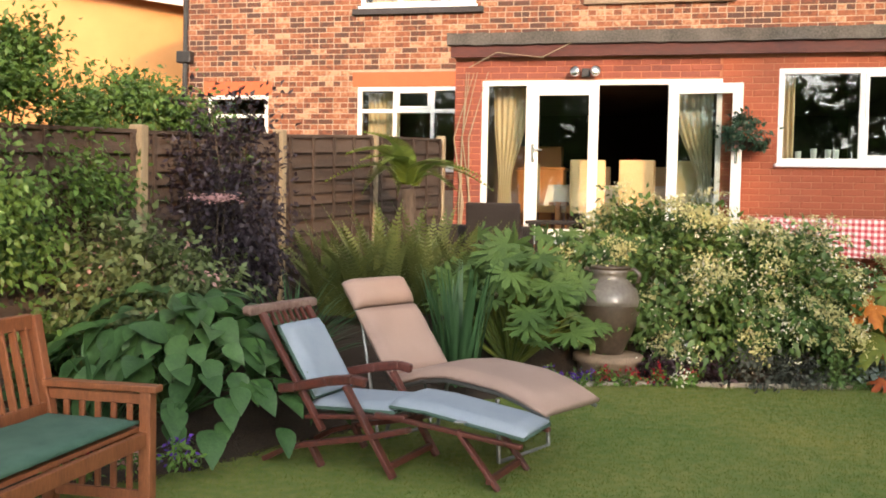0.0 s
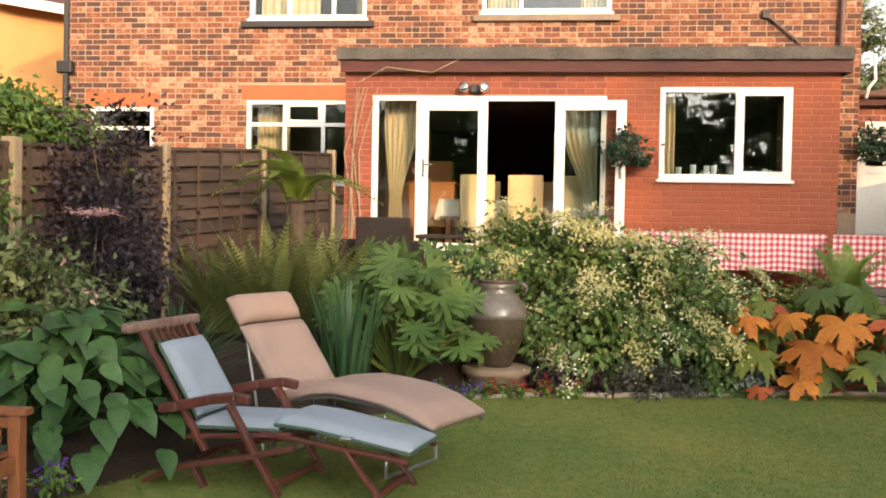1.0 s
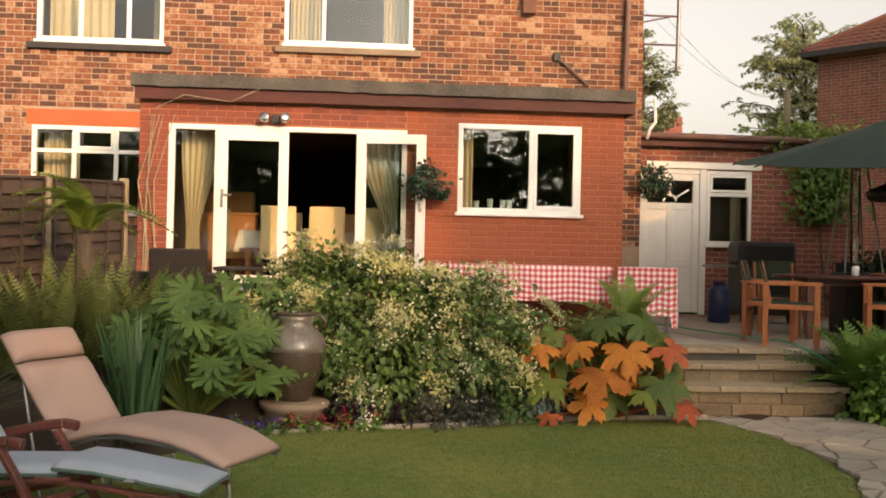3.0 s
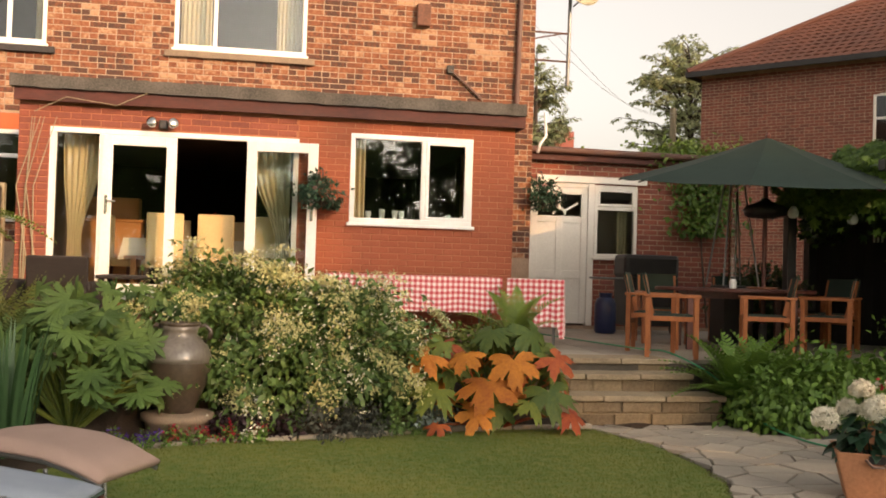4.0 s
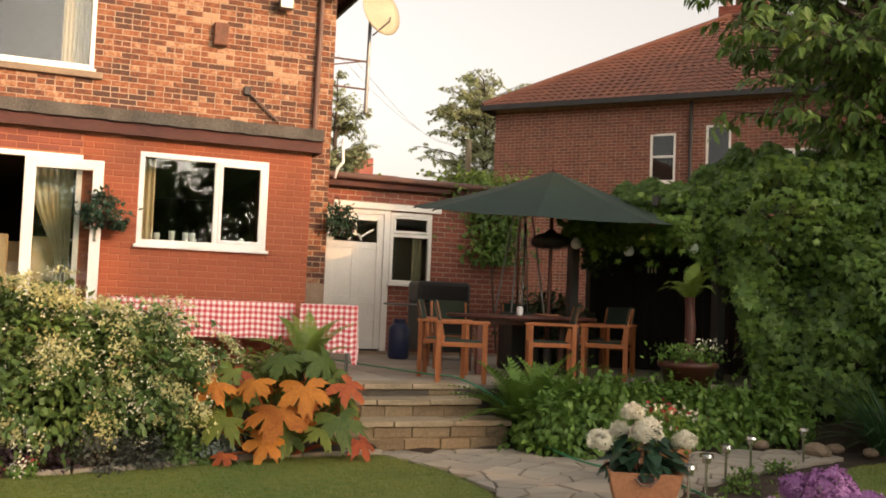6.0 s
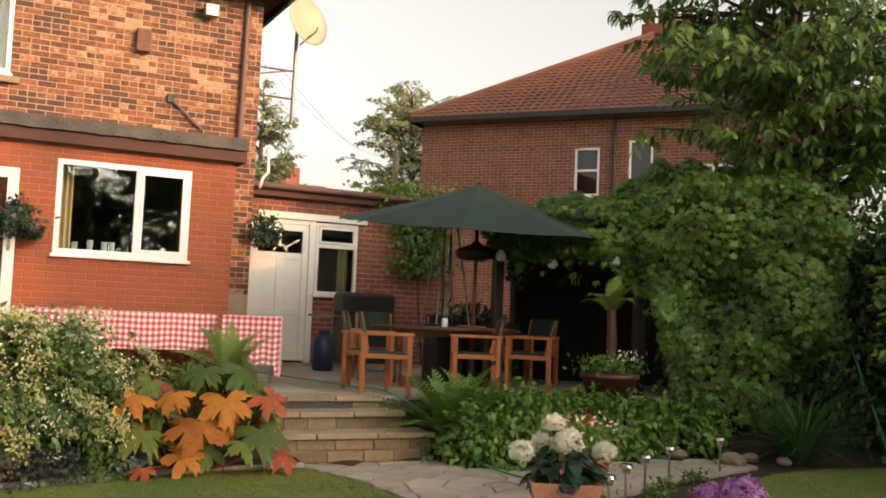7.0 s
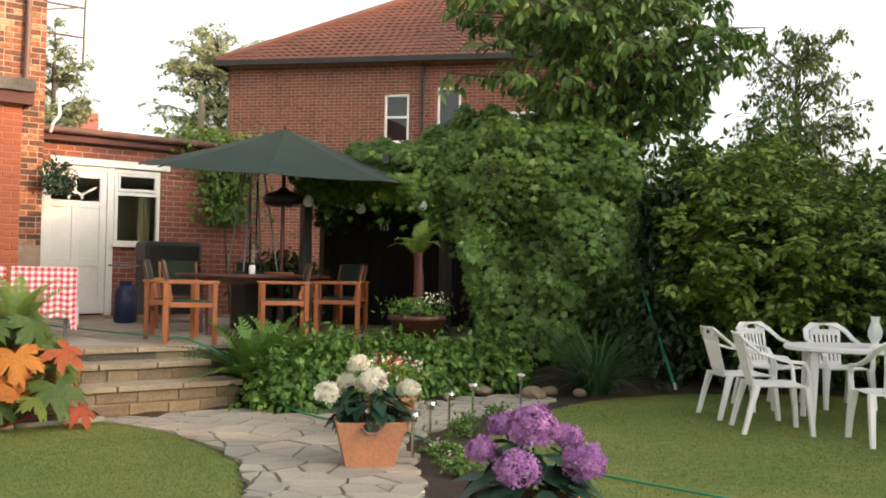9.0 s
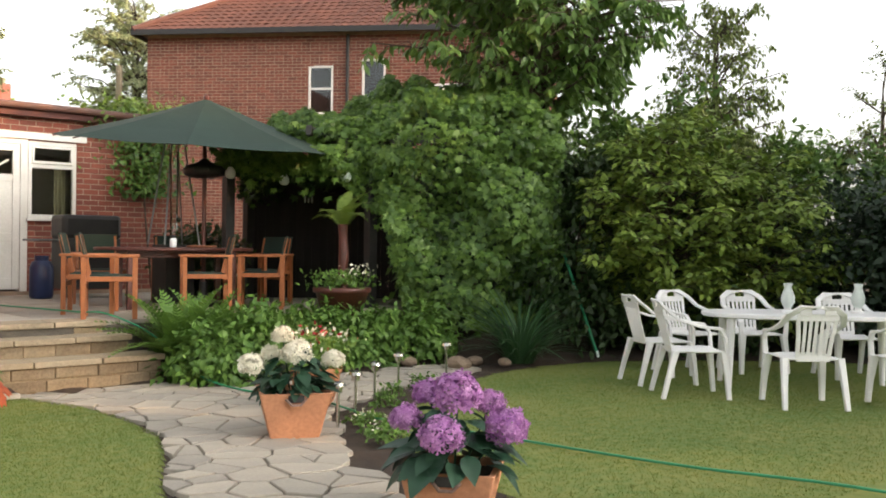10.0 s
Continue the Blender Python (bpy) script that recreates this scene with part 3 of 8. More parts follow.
part("wall", grid_wall(-7.36, 4.06, 0.0, 6.05, YM, YM + 0.28, MAIN_HOLES), M_MORTAR, house, "pale mortar of the brick wall")
part("side_wall", bbox(3.78, 4.06, YM + 0.282, 22.0, 0.0, 6.05), M_PORCHBRICK, house)
part("side_wall", bbox(-7.36, -7.08, YM + 0.282, 22.0, 0.0, 6.05), M_PORCHBRICK, house)
part("back_wall", bbox(-7.08, 3.78, 21.7, 22.0, 0.0, 6.05), M_PORCHBRICK, house)
part("upper_floor", bbox(-7.08, 3.78, YM + 0.282, 21.7, 3.45, 3.6), M_ROOM, house)
part("attic_floor", bbox(-7.08, 3.78, YM + 0.282, 21.7, 5.95, 6.04), M_ROOM, house)
# roof with overhanging eaves
bm = bmesh.new()
v = [bm.verts.new(p) for p in ((-8.2, 13.55, 6.06), (4.42, 13.55, 6.06), (4.42, 22.4, 6.06), (-8.2, 22.4, 6.06), (-5.0, 17.9, 8.9), (0.6, 17.9, 8.9))]
for q in ((0, 1, 5, 4), (1, 2, 5), (2, 3, 4, 5), (3, 0, 4), (3, 2, 1, 0)):
    bm.faces.new([v[i] for i in q])
part("roof", bm, M_DARKTILE, house, "dark hipped tile roof")
bm = bmesh.new()
box(bm, -8.2, 4.44, 13.50, 13.56, 5.93, 6.08, 0.005)
box(bm, 4.38, 4.44, 13.562, 22.4, 5.93, 6.08, 0.005)
part("eaves_board", bm, M_BLACK, house, "black eaves board")
part("gutter", tube(bmesh.new(), [(-8.2, 13.45, 6.0), (4.46, 13.45, 5.98)], 0.055, 10), M_PIPE, house)
for q, wmull, wtr, nm in ((W_UP1, (-3.9, -3.25), (), 0), (W_UP2, (-0.55,), (), 1)):
    window("window", *q, YM - 0.01, house, wmull, wtr)
    part("stone_sill", bbox(q[0] - 0.12, q[1] + 0.12, YM - 0.08, YM + 0.2, q[2] - 0.13, q[2] - 0.042, 0.01), M_DARKSILL if nm == 0 else M_STONESILL, house)
window("window", *W_LOW, YM - 0.01, house, (-3.95, -3.38), ((-4.52, -3.95, 2.75), (-3.95, -3.38, 2.75), (-3.38, -2.75, 2.75)), sash=((-3.92, -3.41, 2.78, 3.05),))
window("window", *W_NK, YM - 0.01, house, (), ((-6.92, -5.94, 2.68),))
part("lintel", bbox(-4.60, -2.72, YM - 0.012, YM + 0.1, 3.105, 3.32), M_LINTEL, house, "orange-red brick lintel")
part("lintel", bbox(-7.0, -5.88, YM - 0.012, YM + 0.1, 2.995, 3.20), M_LINTEL, house)
# curtains upstairs and in the lower window
def curtain(name, x0, x1, y, z0, z1, parent, waves=7, tie=None, amp=0.035, label="", mat_=None):
    """Pleated cloth; tie = (z, x, width) draws it together towards a tie-back."""
    V, F = [], []
    nx, nz = waves * 6, 24
    for j in range(nz + 1):
        z = z0 + (z1 - z0) * j / nz
        a, b = x0, x1
        if tie:
            k = math.exp(-((z - tie[0]) / (0.62 if z > tie[0] else 0.75)) ** 2)
            a, b = a + (tie[1] - tie[2] / 2 - a) * k, b + (tie[1] + tie[2] / 2 - b) * k
        for i in range(nx + 1):
            u = i / nx
            V.append((a + (b - a) * u, y + amp * math.sin(2 * math.pi * waves * u + 0.4 * math.sin(3 * z)), z))
    for j in range(nz):
        for i in range(nx):
            p = j * (nx + 1) + i
            F.append((p, p + 1, p + nx + 2, p + nx + 1))
    return mpart(name, raw(name, V, F), mat_ or M_CURTAIN, parent, label, True)


for a, b, z0, z1, y in ((-4.45, -3.55, 4.32, 5.42, YM + 0.42), (-3.0, -2.8, 4.32, 5.42, YM + 0.42), (-1.05, -0.62, 4.4, 5.55, YM + 0.42), (0.3, 0.68, 4.4, 5.55, YM + 0.42), (-4.48, -3.98, 1.95, 3.06, YM + 0.4)):
    c = curtain("curtain", a, b, y, z0, z1, None)
    tagged(c, "cream curtain hanging behind a house window", "curtain", "house curtains")
# rain pipes and fittings on the main wall
part("rain_pipe", tube(bmesh.new(), [(3.82, YM - 0.06, 5.95), (3.78, YM - 0.06, 3.5)], 0.04, 10), M_PIPE, house, "brown plastic rain pipe")
bm = bmesh.new()
tube(bm, [(-7.26, YM - 0.07, 5.95), (-7.28, YM - 0.07, 3.62)], 0.04, 10)
box(bm, -7.40, -7.16, YM - 0.15, YM - 0.01, 3.48, 3.66, 0.02)
tube(bm, [(-7.28, YM - 0.07, 3.5), (-7.30, YM - 0.07, 0.6)], 0.045, 10)
part("rain_pipe", bm, M_BLACK, house, "dark rain pipe with hopper")

# extension
ext = thing("brick_extension", (0, 0, 0), "flat-roofed extension of painted red brick with French doors", "house extension", kind="structure")
W_EXT = (1.20, 2.71, 1.93, 3.01)
DOORS = (-2.24, 0.58, FLOOR, 2.90)
EXT_HOLES = [W_EXT, DOORS]
part("wall", grid_wall(-2.58, 3.24, 0.3, 3.2, YE, YE + 0.25, EXT_HOLES), M_REDMORTAR, ext)
part("side_wall", bbox(2.99, 3.24, YE + 0.252, YM - 0.002, 0.3, 3.2), M_REDMORTAR, ext)
part("side_wall", bbox(-2.58, -2.33, YE + 0.252, YM - 0.002, 0.3, 3.2), M_PORCHBRICK, ext)
part("roof_slab", bbox(-2.62, 3.30, YE - 0.08, YM - 0.003, 3.202, 3.42), M_FELT, ext)
def wavy_board(x0, x1, y0, y1, z0, z1, n=60, amp=0.006, seed=1):
    rg = random.Random(seed)
    V, F = [], []
    for i in range(n + 1):
        x = x0 + (x1 - x0) * i / n
        j = rg.uniform(-amp, amp)
        V += [(x, y0 + j, z0 + rg.uniform(-amp, amp)), (x, y1, z0), (x, y1, z1), (x, y0 + j, z1 + rg.uniform(-amp, amp))]
    for i in range(n):
        a = 4 * i
        for k in range(4):
            F.append((a + k, a + 4 + k, a + 4 + (k + 1) % 4, a + (k + 1) % 4))
    F += [(0, 1, 2, 3), (4 * n + 3, 4 * n + 2, 4 * n + 1, 4 * n)]
    return raw("board", V, F)


mpart("fascia_board", wavy_board(-2.62, 3.30, YE - 0.12, YE - 0.081, 3.17, 3.31, 20, 0.002), M_FASCIA, ext, "dark red-brown fascia board")
mpart("roof_edge", wavy_board(-2.66, 3.34, YE - 0.17, YE - 0.05, 3.312, 3.455, 70, 0.007), M_FELT, ext, "grey weathered roof felt edge")
mpart("fascia_board", raw("side_fascia", [(3.301, YE - 0.12, 3.17), (3.34, YE - 0.12, 3.17), (3.34, YM, 3.17), (3.301, YM, 3.17), (3.301, YE - 0.12, 3.31), (3.34, YE - 0.12, 3.31), (3.34, YM, 3.31), (3.301, YM, 3.31)], [(3, 2, 1, 0), (4, 5, 6, 7), (0, 1, 5, 4), (1, 2, 6, 5), (2, 3, 7, 6), (3, 0, 4, 7)]), M_FASCIA, ext)
window("window", *W_EXT, YE - 0.012, ext, (2.10,), (), fr=0.06, sash=((2.125, 2.65, 1.99, 2.95),))
# French doors: two side lights, a shut leaf, an open leaf
fd = thing("french_doors", (0, 0, 0), "white plastic French doors, one leaf folded open outwards", "door")
bm = bmesh.new()
x0, x1, z0, z1 = DOORS
box(bm, x0, x1, YE - 0.012, YE + 0.07, z1 - 0.06, z1, 0.006)
box(bm, x0, x1, YE - 0.012, YE + 0.07, z0, z0 + 0.05, 0.006)
for a, b in ((x0, x0 + 0.07), (-1.70, -1.66), (-0.03, 0.02), (x1 - 0.06, x1)):
    box(bm, a, b, YE - 0.010, YE + 0.07, z0 + 0.05, z1 - 0.06, 0.006)
for a, b in ((x0 + 0.07, -1.70), (0.02, x1 - 0.06)):
    box(bm, a, b, YE - 0.004, YE + 0.06, z0 + 0.05, z0 + 0.11, 0.006)
part("door_frame", bm, M_UPVC, fd)
for a, b in ((x0 + 0.07, -1.70), (0.02, x1 - 0.06)):
    part("pane", bbox(a, b, YE + 0.02, YE + 0.03, z0 + 0.11, z1 - 0.06), M_GLASS, fd).visible_shadow = False


def door_leaf(w, h, handle_x):
    """A glazed leaf from its hinge at x = 0; returns its parts' parent."""
    lf = new("door_leaf")
    bm = bmesh.new()
    s = 0.115
    for q in ((0, s, 0, h), (w - s, w, 0, h), (s, w - s, h - s, h), (s, w - s, 0, s + 0.02)):
        box(bm, q[0], q[1], -0.03, 0.03, q[2], q[3], 0.006)
    part("leaf_frame", bm, M_UPVC, lf)
    part("pane", bbox(s, w - s, -0.006, 0.006, s + 0.02, h - s), M_GLASS, lf).visible_shadow = False
    bm = bmesh.new()
    box(bm, handle_x - 0.018, handle_x + 0.018, -0.045, -0.031, 0.93, 1.15, 0.006)
    s2 = -1 if handle_x > w / 2 else 1
    beam(bm, (handle_x, -0.06, 1.08), (handle_x + s2 * 0.11, -0.06, 1.08), 0.02, 0.02)
    tube(bm, [(handle_x, -0.04, 1.08), (handle_x, -0.065, 1.08)], 0.01, 6)
    part("door_handle", bm, M_CHROME, lf, "chrome lever handle")
    return lf


lf = door_leaf(0.83, z1 - z0 - 0.12, 0.06)
lf.parent, lf.location = fd, (-1.66, YE - 0.005, z0 + 0.055)
lf = door_leaf(0.83, z1 - z0 - 0.12, 0.77)
lf.parent, lf.location, lf.rotation_euler = fd, (-0.02, YE - 0.05, z0 + 0.055), (0, 0, radians(-7))

# rooms behind the extension, their gloom put into the wall colours
room = thing("rooms", (0, 0, 0), "dining room and kitchen behind the glass, indoor gloom painted in", "interior", kind="structure")
part("floor", bbox(-2.32, 2.98, YE + 0.252, 18.0, FLOOR - 0.1, FLOOR), M_OAK, room)
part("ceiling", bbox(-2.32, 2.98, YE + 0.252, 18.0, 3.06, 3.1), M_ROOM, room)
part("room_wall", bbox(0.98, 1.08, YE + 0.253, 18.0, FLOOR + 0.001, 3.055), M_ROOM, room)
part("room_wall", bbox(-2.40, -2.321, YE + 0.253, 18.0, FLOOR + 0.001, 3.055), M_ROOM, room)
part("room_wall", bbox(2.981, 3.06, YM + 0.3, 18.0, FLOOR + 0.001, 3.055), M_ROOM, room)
part("room_wall", bbox(-2.40, 3.06, 18.002, 18.1, FLOOR, 3.1), M_ROOMSHADE, room)
c = curtain("curtain", x0 + 0.08, -1.70, YE + 0.36, FLOOR + 0.05, 2.86, None, 6, (1.62, -2.0, 0.16))
tagged(c, "cream curtain tied back beside the French doors", "curtain", "dining room curtains")
c = curtain("curtain", 0.02, 0.50, YE + 0.36, FLOOR + 0.05, 2.86, None, 6, (1.62, 0.42, 0.16))
tagged(c, "cream curtain tied back beside the French doors", "curtain", "dining room curtains")
c = curtain("curtain", 1.24, 1.42, YE + 0.36, 1.95, 2.98, None, 3)
tagged(c, "gold curtain at the side of the kitchen window", "curtain")


def dining_chair(at, rz):
    t = thing("dining_chair", at, "cream leather high-backed dining chair", "chair", "dining chairs", "", rz)
    part("backrest", bbox(-0.22, 0.22, 0.17, 0.24, 0.42, 1.05, 0.02), M_CREAM, t)
    part("seat", bbox(-0.22, 0.22, -0.22, 0.24, 0.38, 0.48, 0.02), M_CREAM, t)
    for x in (-0.19, 0.19):
        for y in (-0.19, 0.2):
            part("leg", bbox(x - 0.02, x + 0.02, y - 0.02, y + 0.02, 0, 0.38, 0.003), M_REDWOOD, t)
    return t


ch = dining_chair((-1.02, 12.55, FLOOR), 190)
for q in ((-0.35, 12.50, 172), (0.2, 12.62, 178), (-0.2, 14.0, 2), (-1.0, 14.05, 8), (-1.62, 13.3, 75)):
    copy_thing(ch, pose(q[0], q[1], FLOOR, 0, 0, q[2]))
dt = thing("dining_table", (-0.5, 13.25, FLOOR), "long dining table under a white cloth", "table")
part("tabletop", bbox(-1.0, 1.0, -0.48, 0.48, 0.70, 0.74, 0.005), M_OAK, dt)
for x in (-0.9, 0.9):
    for y in (-0.4, 0.4):
        part("leg", bbox(x - 0.035, x + 0.035, y - 0.035, y + 0.035, 0, 0.70, 0.004), M_OAK, dt)


def draped_cloth(name, at, hx, hy, top, drop, material, label, category, rz=0.0, seed=1, uneven=0.0, thick=0.004):
    """A cloth over a table: flat top, wavy hanging sides."""
    rg = random.Random(seed)
    V, F = [], []
    n = 96
    ring = []
    for k in range(n):
        u = 4 * k / n
        s, w = int(u), 2 * (u - int(u)) - 1
        ring.append(((w * hx, -hy), (hx, w * hy), (-w * hx, hy), (-hx, -w * hy))[s])
    V.append((0, 0, top))
    lev = 6
    for j in range(lev + 1):
        d = j / lev
        for k, (x, y) in enumerate(ring):
            fl = 1 + d * (0.025 + 0.03 * math.sin(k * 0.9 + seed)) * (1 + 0.2 * rg.random())
            c = 1.0 if abs(abs(x) - hx) < 0.06 and abs(abs(y) - hy) < 0.06 else 0.0
            V.append((x * fl + 0.01 * (x > 0), y * fl, top - d * drop * (1 + uneven * math.sin(k * 0.13) + 0.25 * c)))
    for k in range(n):
        F.append((0, 1 + k, 1 + (k + 1) % n))
        for j in range(lev):
            a, b = 1 + j * n, 1 + (j + 1) * n
            F.append((a + k, b + k, b + (k + 1) % n, a + (k + 1) % n))
    ob = mpart(name, raw(name, V, F), material, None, "", False)
    ob.matrix_world = pose(*at, 0, 0, rz)
    return tagged(ob, label, category)


def gingham():
    m = bpy.data.materials.new("red_gingham")
    m.use_nodes = True
    n, l = m.node_tree.nodes, m.node_tree.links
    b = n["Principled BSDF"]
    tc = n.new("ShaderNodeTexCoord")
    sp = n.new("ShaderNodeSeparateXYZ")
    l.new(tc.outputs["Object"], sp.inputs[0])
    # stripes along x, and along the way over the edge (y - z)
    sub = n.new("ShaderNodeMath")
    sub.operation = "SUBTRACT"
    l.new(sp.outputs[1], sub.inputs[0])
    l.new(sp.outputs[2], sub.inputs[1])
    st = []
    for src in (sp.outputs[0], sub.outputs[0]):
        mu = n.new("ShaderNodeMath")
        mu.operation = "MULTIPLY"
        mu.inputs[1].default_value = 1 / 0.062
        fr = n.new("ShaderNodeMath")
        fr.operation = "FRACT"
        gt = n.new("ShaderNodeMath")
        gt.operation = "GREATER_THAN"
        gt.inputs[1].default_value = 0.5
        l.new(src, mu.inputs[0])
        l.new(mu.outputs[0], fr.inputs[0])
        l.new(fr.outputs[0], gt.inputs[0])
        st.append(gt.outputs[0])
    ad = n.new("ShaderNodeMath")
    ad.operation = "ADD"
    l.new(st[0], ad.inputs[0])
    l.new(st[1], ad.inputs[1])
    rp = n.new("ShaderNodeValToRGB")
    rp.color_ramp.interpolation = "CONSTANT"
    rp.color_ramp.elements[0].color = (0.78, 0.72, 0.70, 1)
    e = rp.color_ramp.elements.new(0.3)
    e.color = (0.66, 0.25, 0.25, 1)
    rp.color_ramp.elements[2].position = 0.8
    rp.color_ramp.elements[2].color = (0.50, 0.03, 0.05, 1)
    hf = n.new("ShaderNodeMath")
    hf.operation = "MULTIPLY"
    hf.inputs[1].default_value = 0.5
    l.new(ad.outputs[0], hf.inputs[0])
    l.new(hf.outputs[0], rp.inputs[0])
    l.new(rp.outputs[0], b.inputs["Base Color"])
    b.inputs["Roughness"].default_value = 0.6
    return m


M_GINGHAM = gingham()
draped_cloth("tablecloth", (-0.5, 13.25, FLOOR), 1.02, 0.50, 0.746, 0.22, M_CLOTHWHITE, "white cloth hanging over the dining table", "tablecloth")
cb = thing("cupboard", (-1.95, 14.6, FLOOR), "light oak cupboard against the dining room wall", "cupboard")
part("carcass", bbox(-0.35, 0.45, -0.25, 0.25, 0, 1.0, 0.01), M_OAK, cb)
part("top", bbox(-0.38, 0.48, -0.28, 0.28, 1.001, 1.04, 0.008), M_OAK, cb)
part("upper_shelf", bbox(-0.3, 0.4, -0.1, 0.24, 1.041, 1.35, 0.01), M_OAK, cb)
for x in (-0.16, 0.25):
    part("door", bbox(x - 0.18, x + 0.18, -0.27, -0.251, 0.08, 0.94, 0.006), M_OAK, cb)



# ---- patio, steps ----
patio = thing("patio", (0, 0, 0), "raised patio of square grey paving slabs", "patio", kind="structure")
part("base", bbox(-2.9, 9.6, 9.36, 14.488, 0.05, PATIO - 0.05), M_JOINT, patio)
slab_me = {}


def slab_mesh(w, d, h, key, jit=0.0):
    k = (round(w, 3), round(d, 3), round(h, 3), key)
    if k not in slab_me:
        bm = bbox(-w / 2, w / 2, -d / 2, d / 2, -h, 0, 0.008)
        me = bpy.data.meshes.new("slab")
        bm.to_mesh(me)
        bm.free()
        me.materials.append({"slab": M_STONEO, "tread": M_STEP, "riser": M_RISER}[key])
        slab_me[k] = me
    return slab_me[k]


rgp = random.Random(5)
for i in range(20):
    for j in range(9):
        x, y = -2.6 + 0.61 * i, 9.36 + 0.3 + 0.575 * j
        if y > 11.5 and x < 3.0 or y > 14.4:
            continue
        s = new("slab", slab_mesh(0.60, 0.565, 0.045, "slab"))
        s.parent, s.location = patio, (x, y, PATIO - 0.004 + rgp.uniform(-0.003, 0.003))
steps = thing("garden_steps", (0, 0, 0), "three buff stone steps up to the patio", "steps", kind="structure")
for x0, x1, yf, yb, zt, zb in ((2.75, 4.54, 8.70, 9.08, 0.265, -0.02), (2.75, 4.36, 9.04, 9.42, 0.430, 0.22), (2.75, 4.24, 9.36, 9.75, 0.552, 0.38)):
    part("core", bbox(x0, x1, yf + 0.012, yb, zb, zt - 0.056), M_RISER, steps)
    n = 3
    for k in range(n):
        w = (x1 - x0 + 0.06) / n
        t = new("tread", slab_mesh(w - 0.012, yb - yf + 0.03, 0.055, "tread"))
        t.parent, t.location = steps, (x0 - 0.03 + w * (k + 0.5), (yf + yb) / 2 - 0.02, zt + rgp.uniform(-0.004, 0.003))
    rows = 2 if yf < 8.8 else 1
    hh = (zt - 0.056 - zb) / rows
    for r in range(rows):
        x = x0
        while x < x1 - 0.03:
            w = min(rgp.uniform(0.24, 0.44), x1 - x)
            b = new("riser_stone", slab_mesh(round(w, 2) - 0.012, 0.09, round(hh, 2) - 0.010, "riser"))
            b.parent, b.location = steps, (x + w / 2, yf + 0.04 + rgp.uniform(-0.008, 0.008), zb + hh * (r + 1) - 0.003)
            x += w

# ---- porch ----
porch = thing("brick_porch", (0, 0, 0), "single-storey red brick porch with flat roof", "porch", kind="structure")
W_PW = (5.24, 5.94, 1.66, 2.78)
PDOOR = (4.17, 5.18, PATIO + 0.05, 2.80)
PH = [W_PW, PDOOR]
part("wall", grid_wall(4.062, 7.6, 0.3, 3.2, YP, YP + 0.22, PH), M_MORTAR, porch, "pale mortar of the porch wall")
part("inner_wall", bbox(4.062, 7.378, 15.6, 15.7, 0.62, 3.2), M_PORCHROOM, porch)
part("side_wall", bbox(7.38, 7.6, YP + 0.222, 16.998, 0.3, 3.2), M_PORCHBRICK, porch)
part("floor", bbox(4.062, 7.378, YP + 0.222, 16.998, 0.5, 0.62), M_JOINT, porch)
part("roof_slab", bbox(4.062, 7.7, YP - 0.1, 17.3, 3.202, 3.30), M_FELT, porch)
part("fascia_board", bbox(4.062, 7.72, YP - 0.14, YP - 0.101, 3.12, 3.31, 0.005), M_FASCIA, porch)
part("gutter", tube(bmesh.new(), [(4.08, YP - 0.19, 3.27), (7.7, YP - 0.19, 3.25)], 0.05, 10), M_PIPE, porch)
window("window", *W_PW, YP - 0.012, porch, (), ((5.24, 5.94, 2.42),), material=M_WOODWHITE, sash=((5.29, 5.89, 2.455, 2.72),))
part("lintel_board", bbox(4.30, 6.08, YP - 0.05, YP - 0.013, 2.80, 2.90, 0.005), M_WOODWHITE, porch, "white painted lintel board")
pd = thing("panel_door", (0, 0, 0), "white panelled back door with a fan-light", "door")
dx0, dx1, dz0, dz1 = PDOOR[0] + 0.06, PDOOR[1] - 0.05, PDOOR[2] + 0.03, 2.72
bm = bmesh.new()
box(bm, PDOOR[0], dx0 - 0.003, YP - 0.01, YP + 0.1, PDOOR[2], 2.80, 0.005)
box(bm, dx1 + 0.003, PDOOR[1] + 0.055, YP - 0.014, YP + 0.1, PDOOR[2], 2.80, 0.005)
box(bm, dx0 - 0.003, dx1 + 0.003, YP - 0.01, YP + 0.1, dz1 + 0.003, 2.80, 0.005)
part("door_frame", bm, M_WOODWHITE, pd)
lz = 2.28
bm = bmesh.new()
cx = (dx0 + dx1) / 2
box(bm, dx0, dx1, YP + 0.02, YP + 0.055, dz0, lz)
for q in ((dx0, dx0 + 0.1, dz0, lz), (dx1 - 0.1, dx1, dz0, lz), (cx - 0.05, cx + 0.05, dz0, lz), (dx0 + 0.1, dx1 - 0.1, lz - 0.1, lz), (dx0 + 0.1, dx1 - 0.1, dz0, dz0 + 0.16), (dx0 + 0.1, dx1 - 0.1, 1.32, 1.44)):
    box(bm, q[0], q[1], YP + 0.002 + (0.004 if q[1] - q[0] > 0.2 else 0.0), YP + 0.0195, q[2], q[3], 0.004)
box(bm, dx0, dx0 + 0.1, YP + 0.004, YP + 0.055, lz, dz1, 0.004)
box(bm, dx1 - 0.1, dx1, YP + 0.004, YP + 0.055, lz, dz1, 0.004)
box(bm, dx0 + 0.1, dx1 - 0.1, YP + 0.004, YP + 0.055, dz1 - 0.1, dz1, 0.004)
part("door_panel", bm, M_WOODWHITE, pd)
bm = bmesh.new()
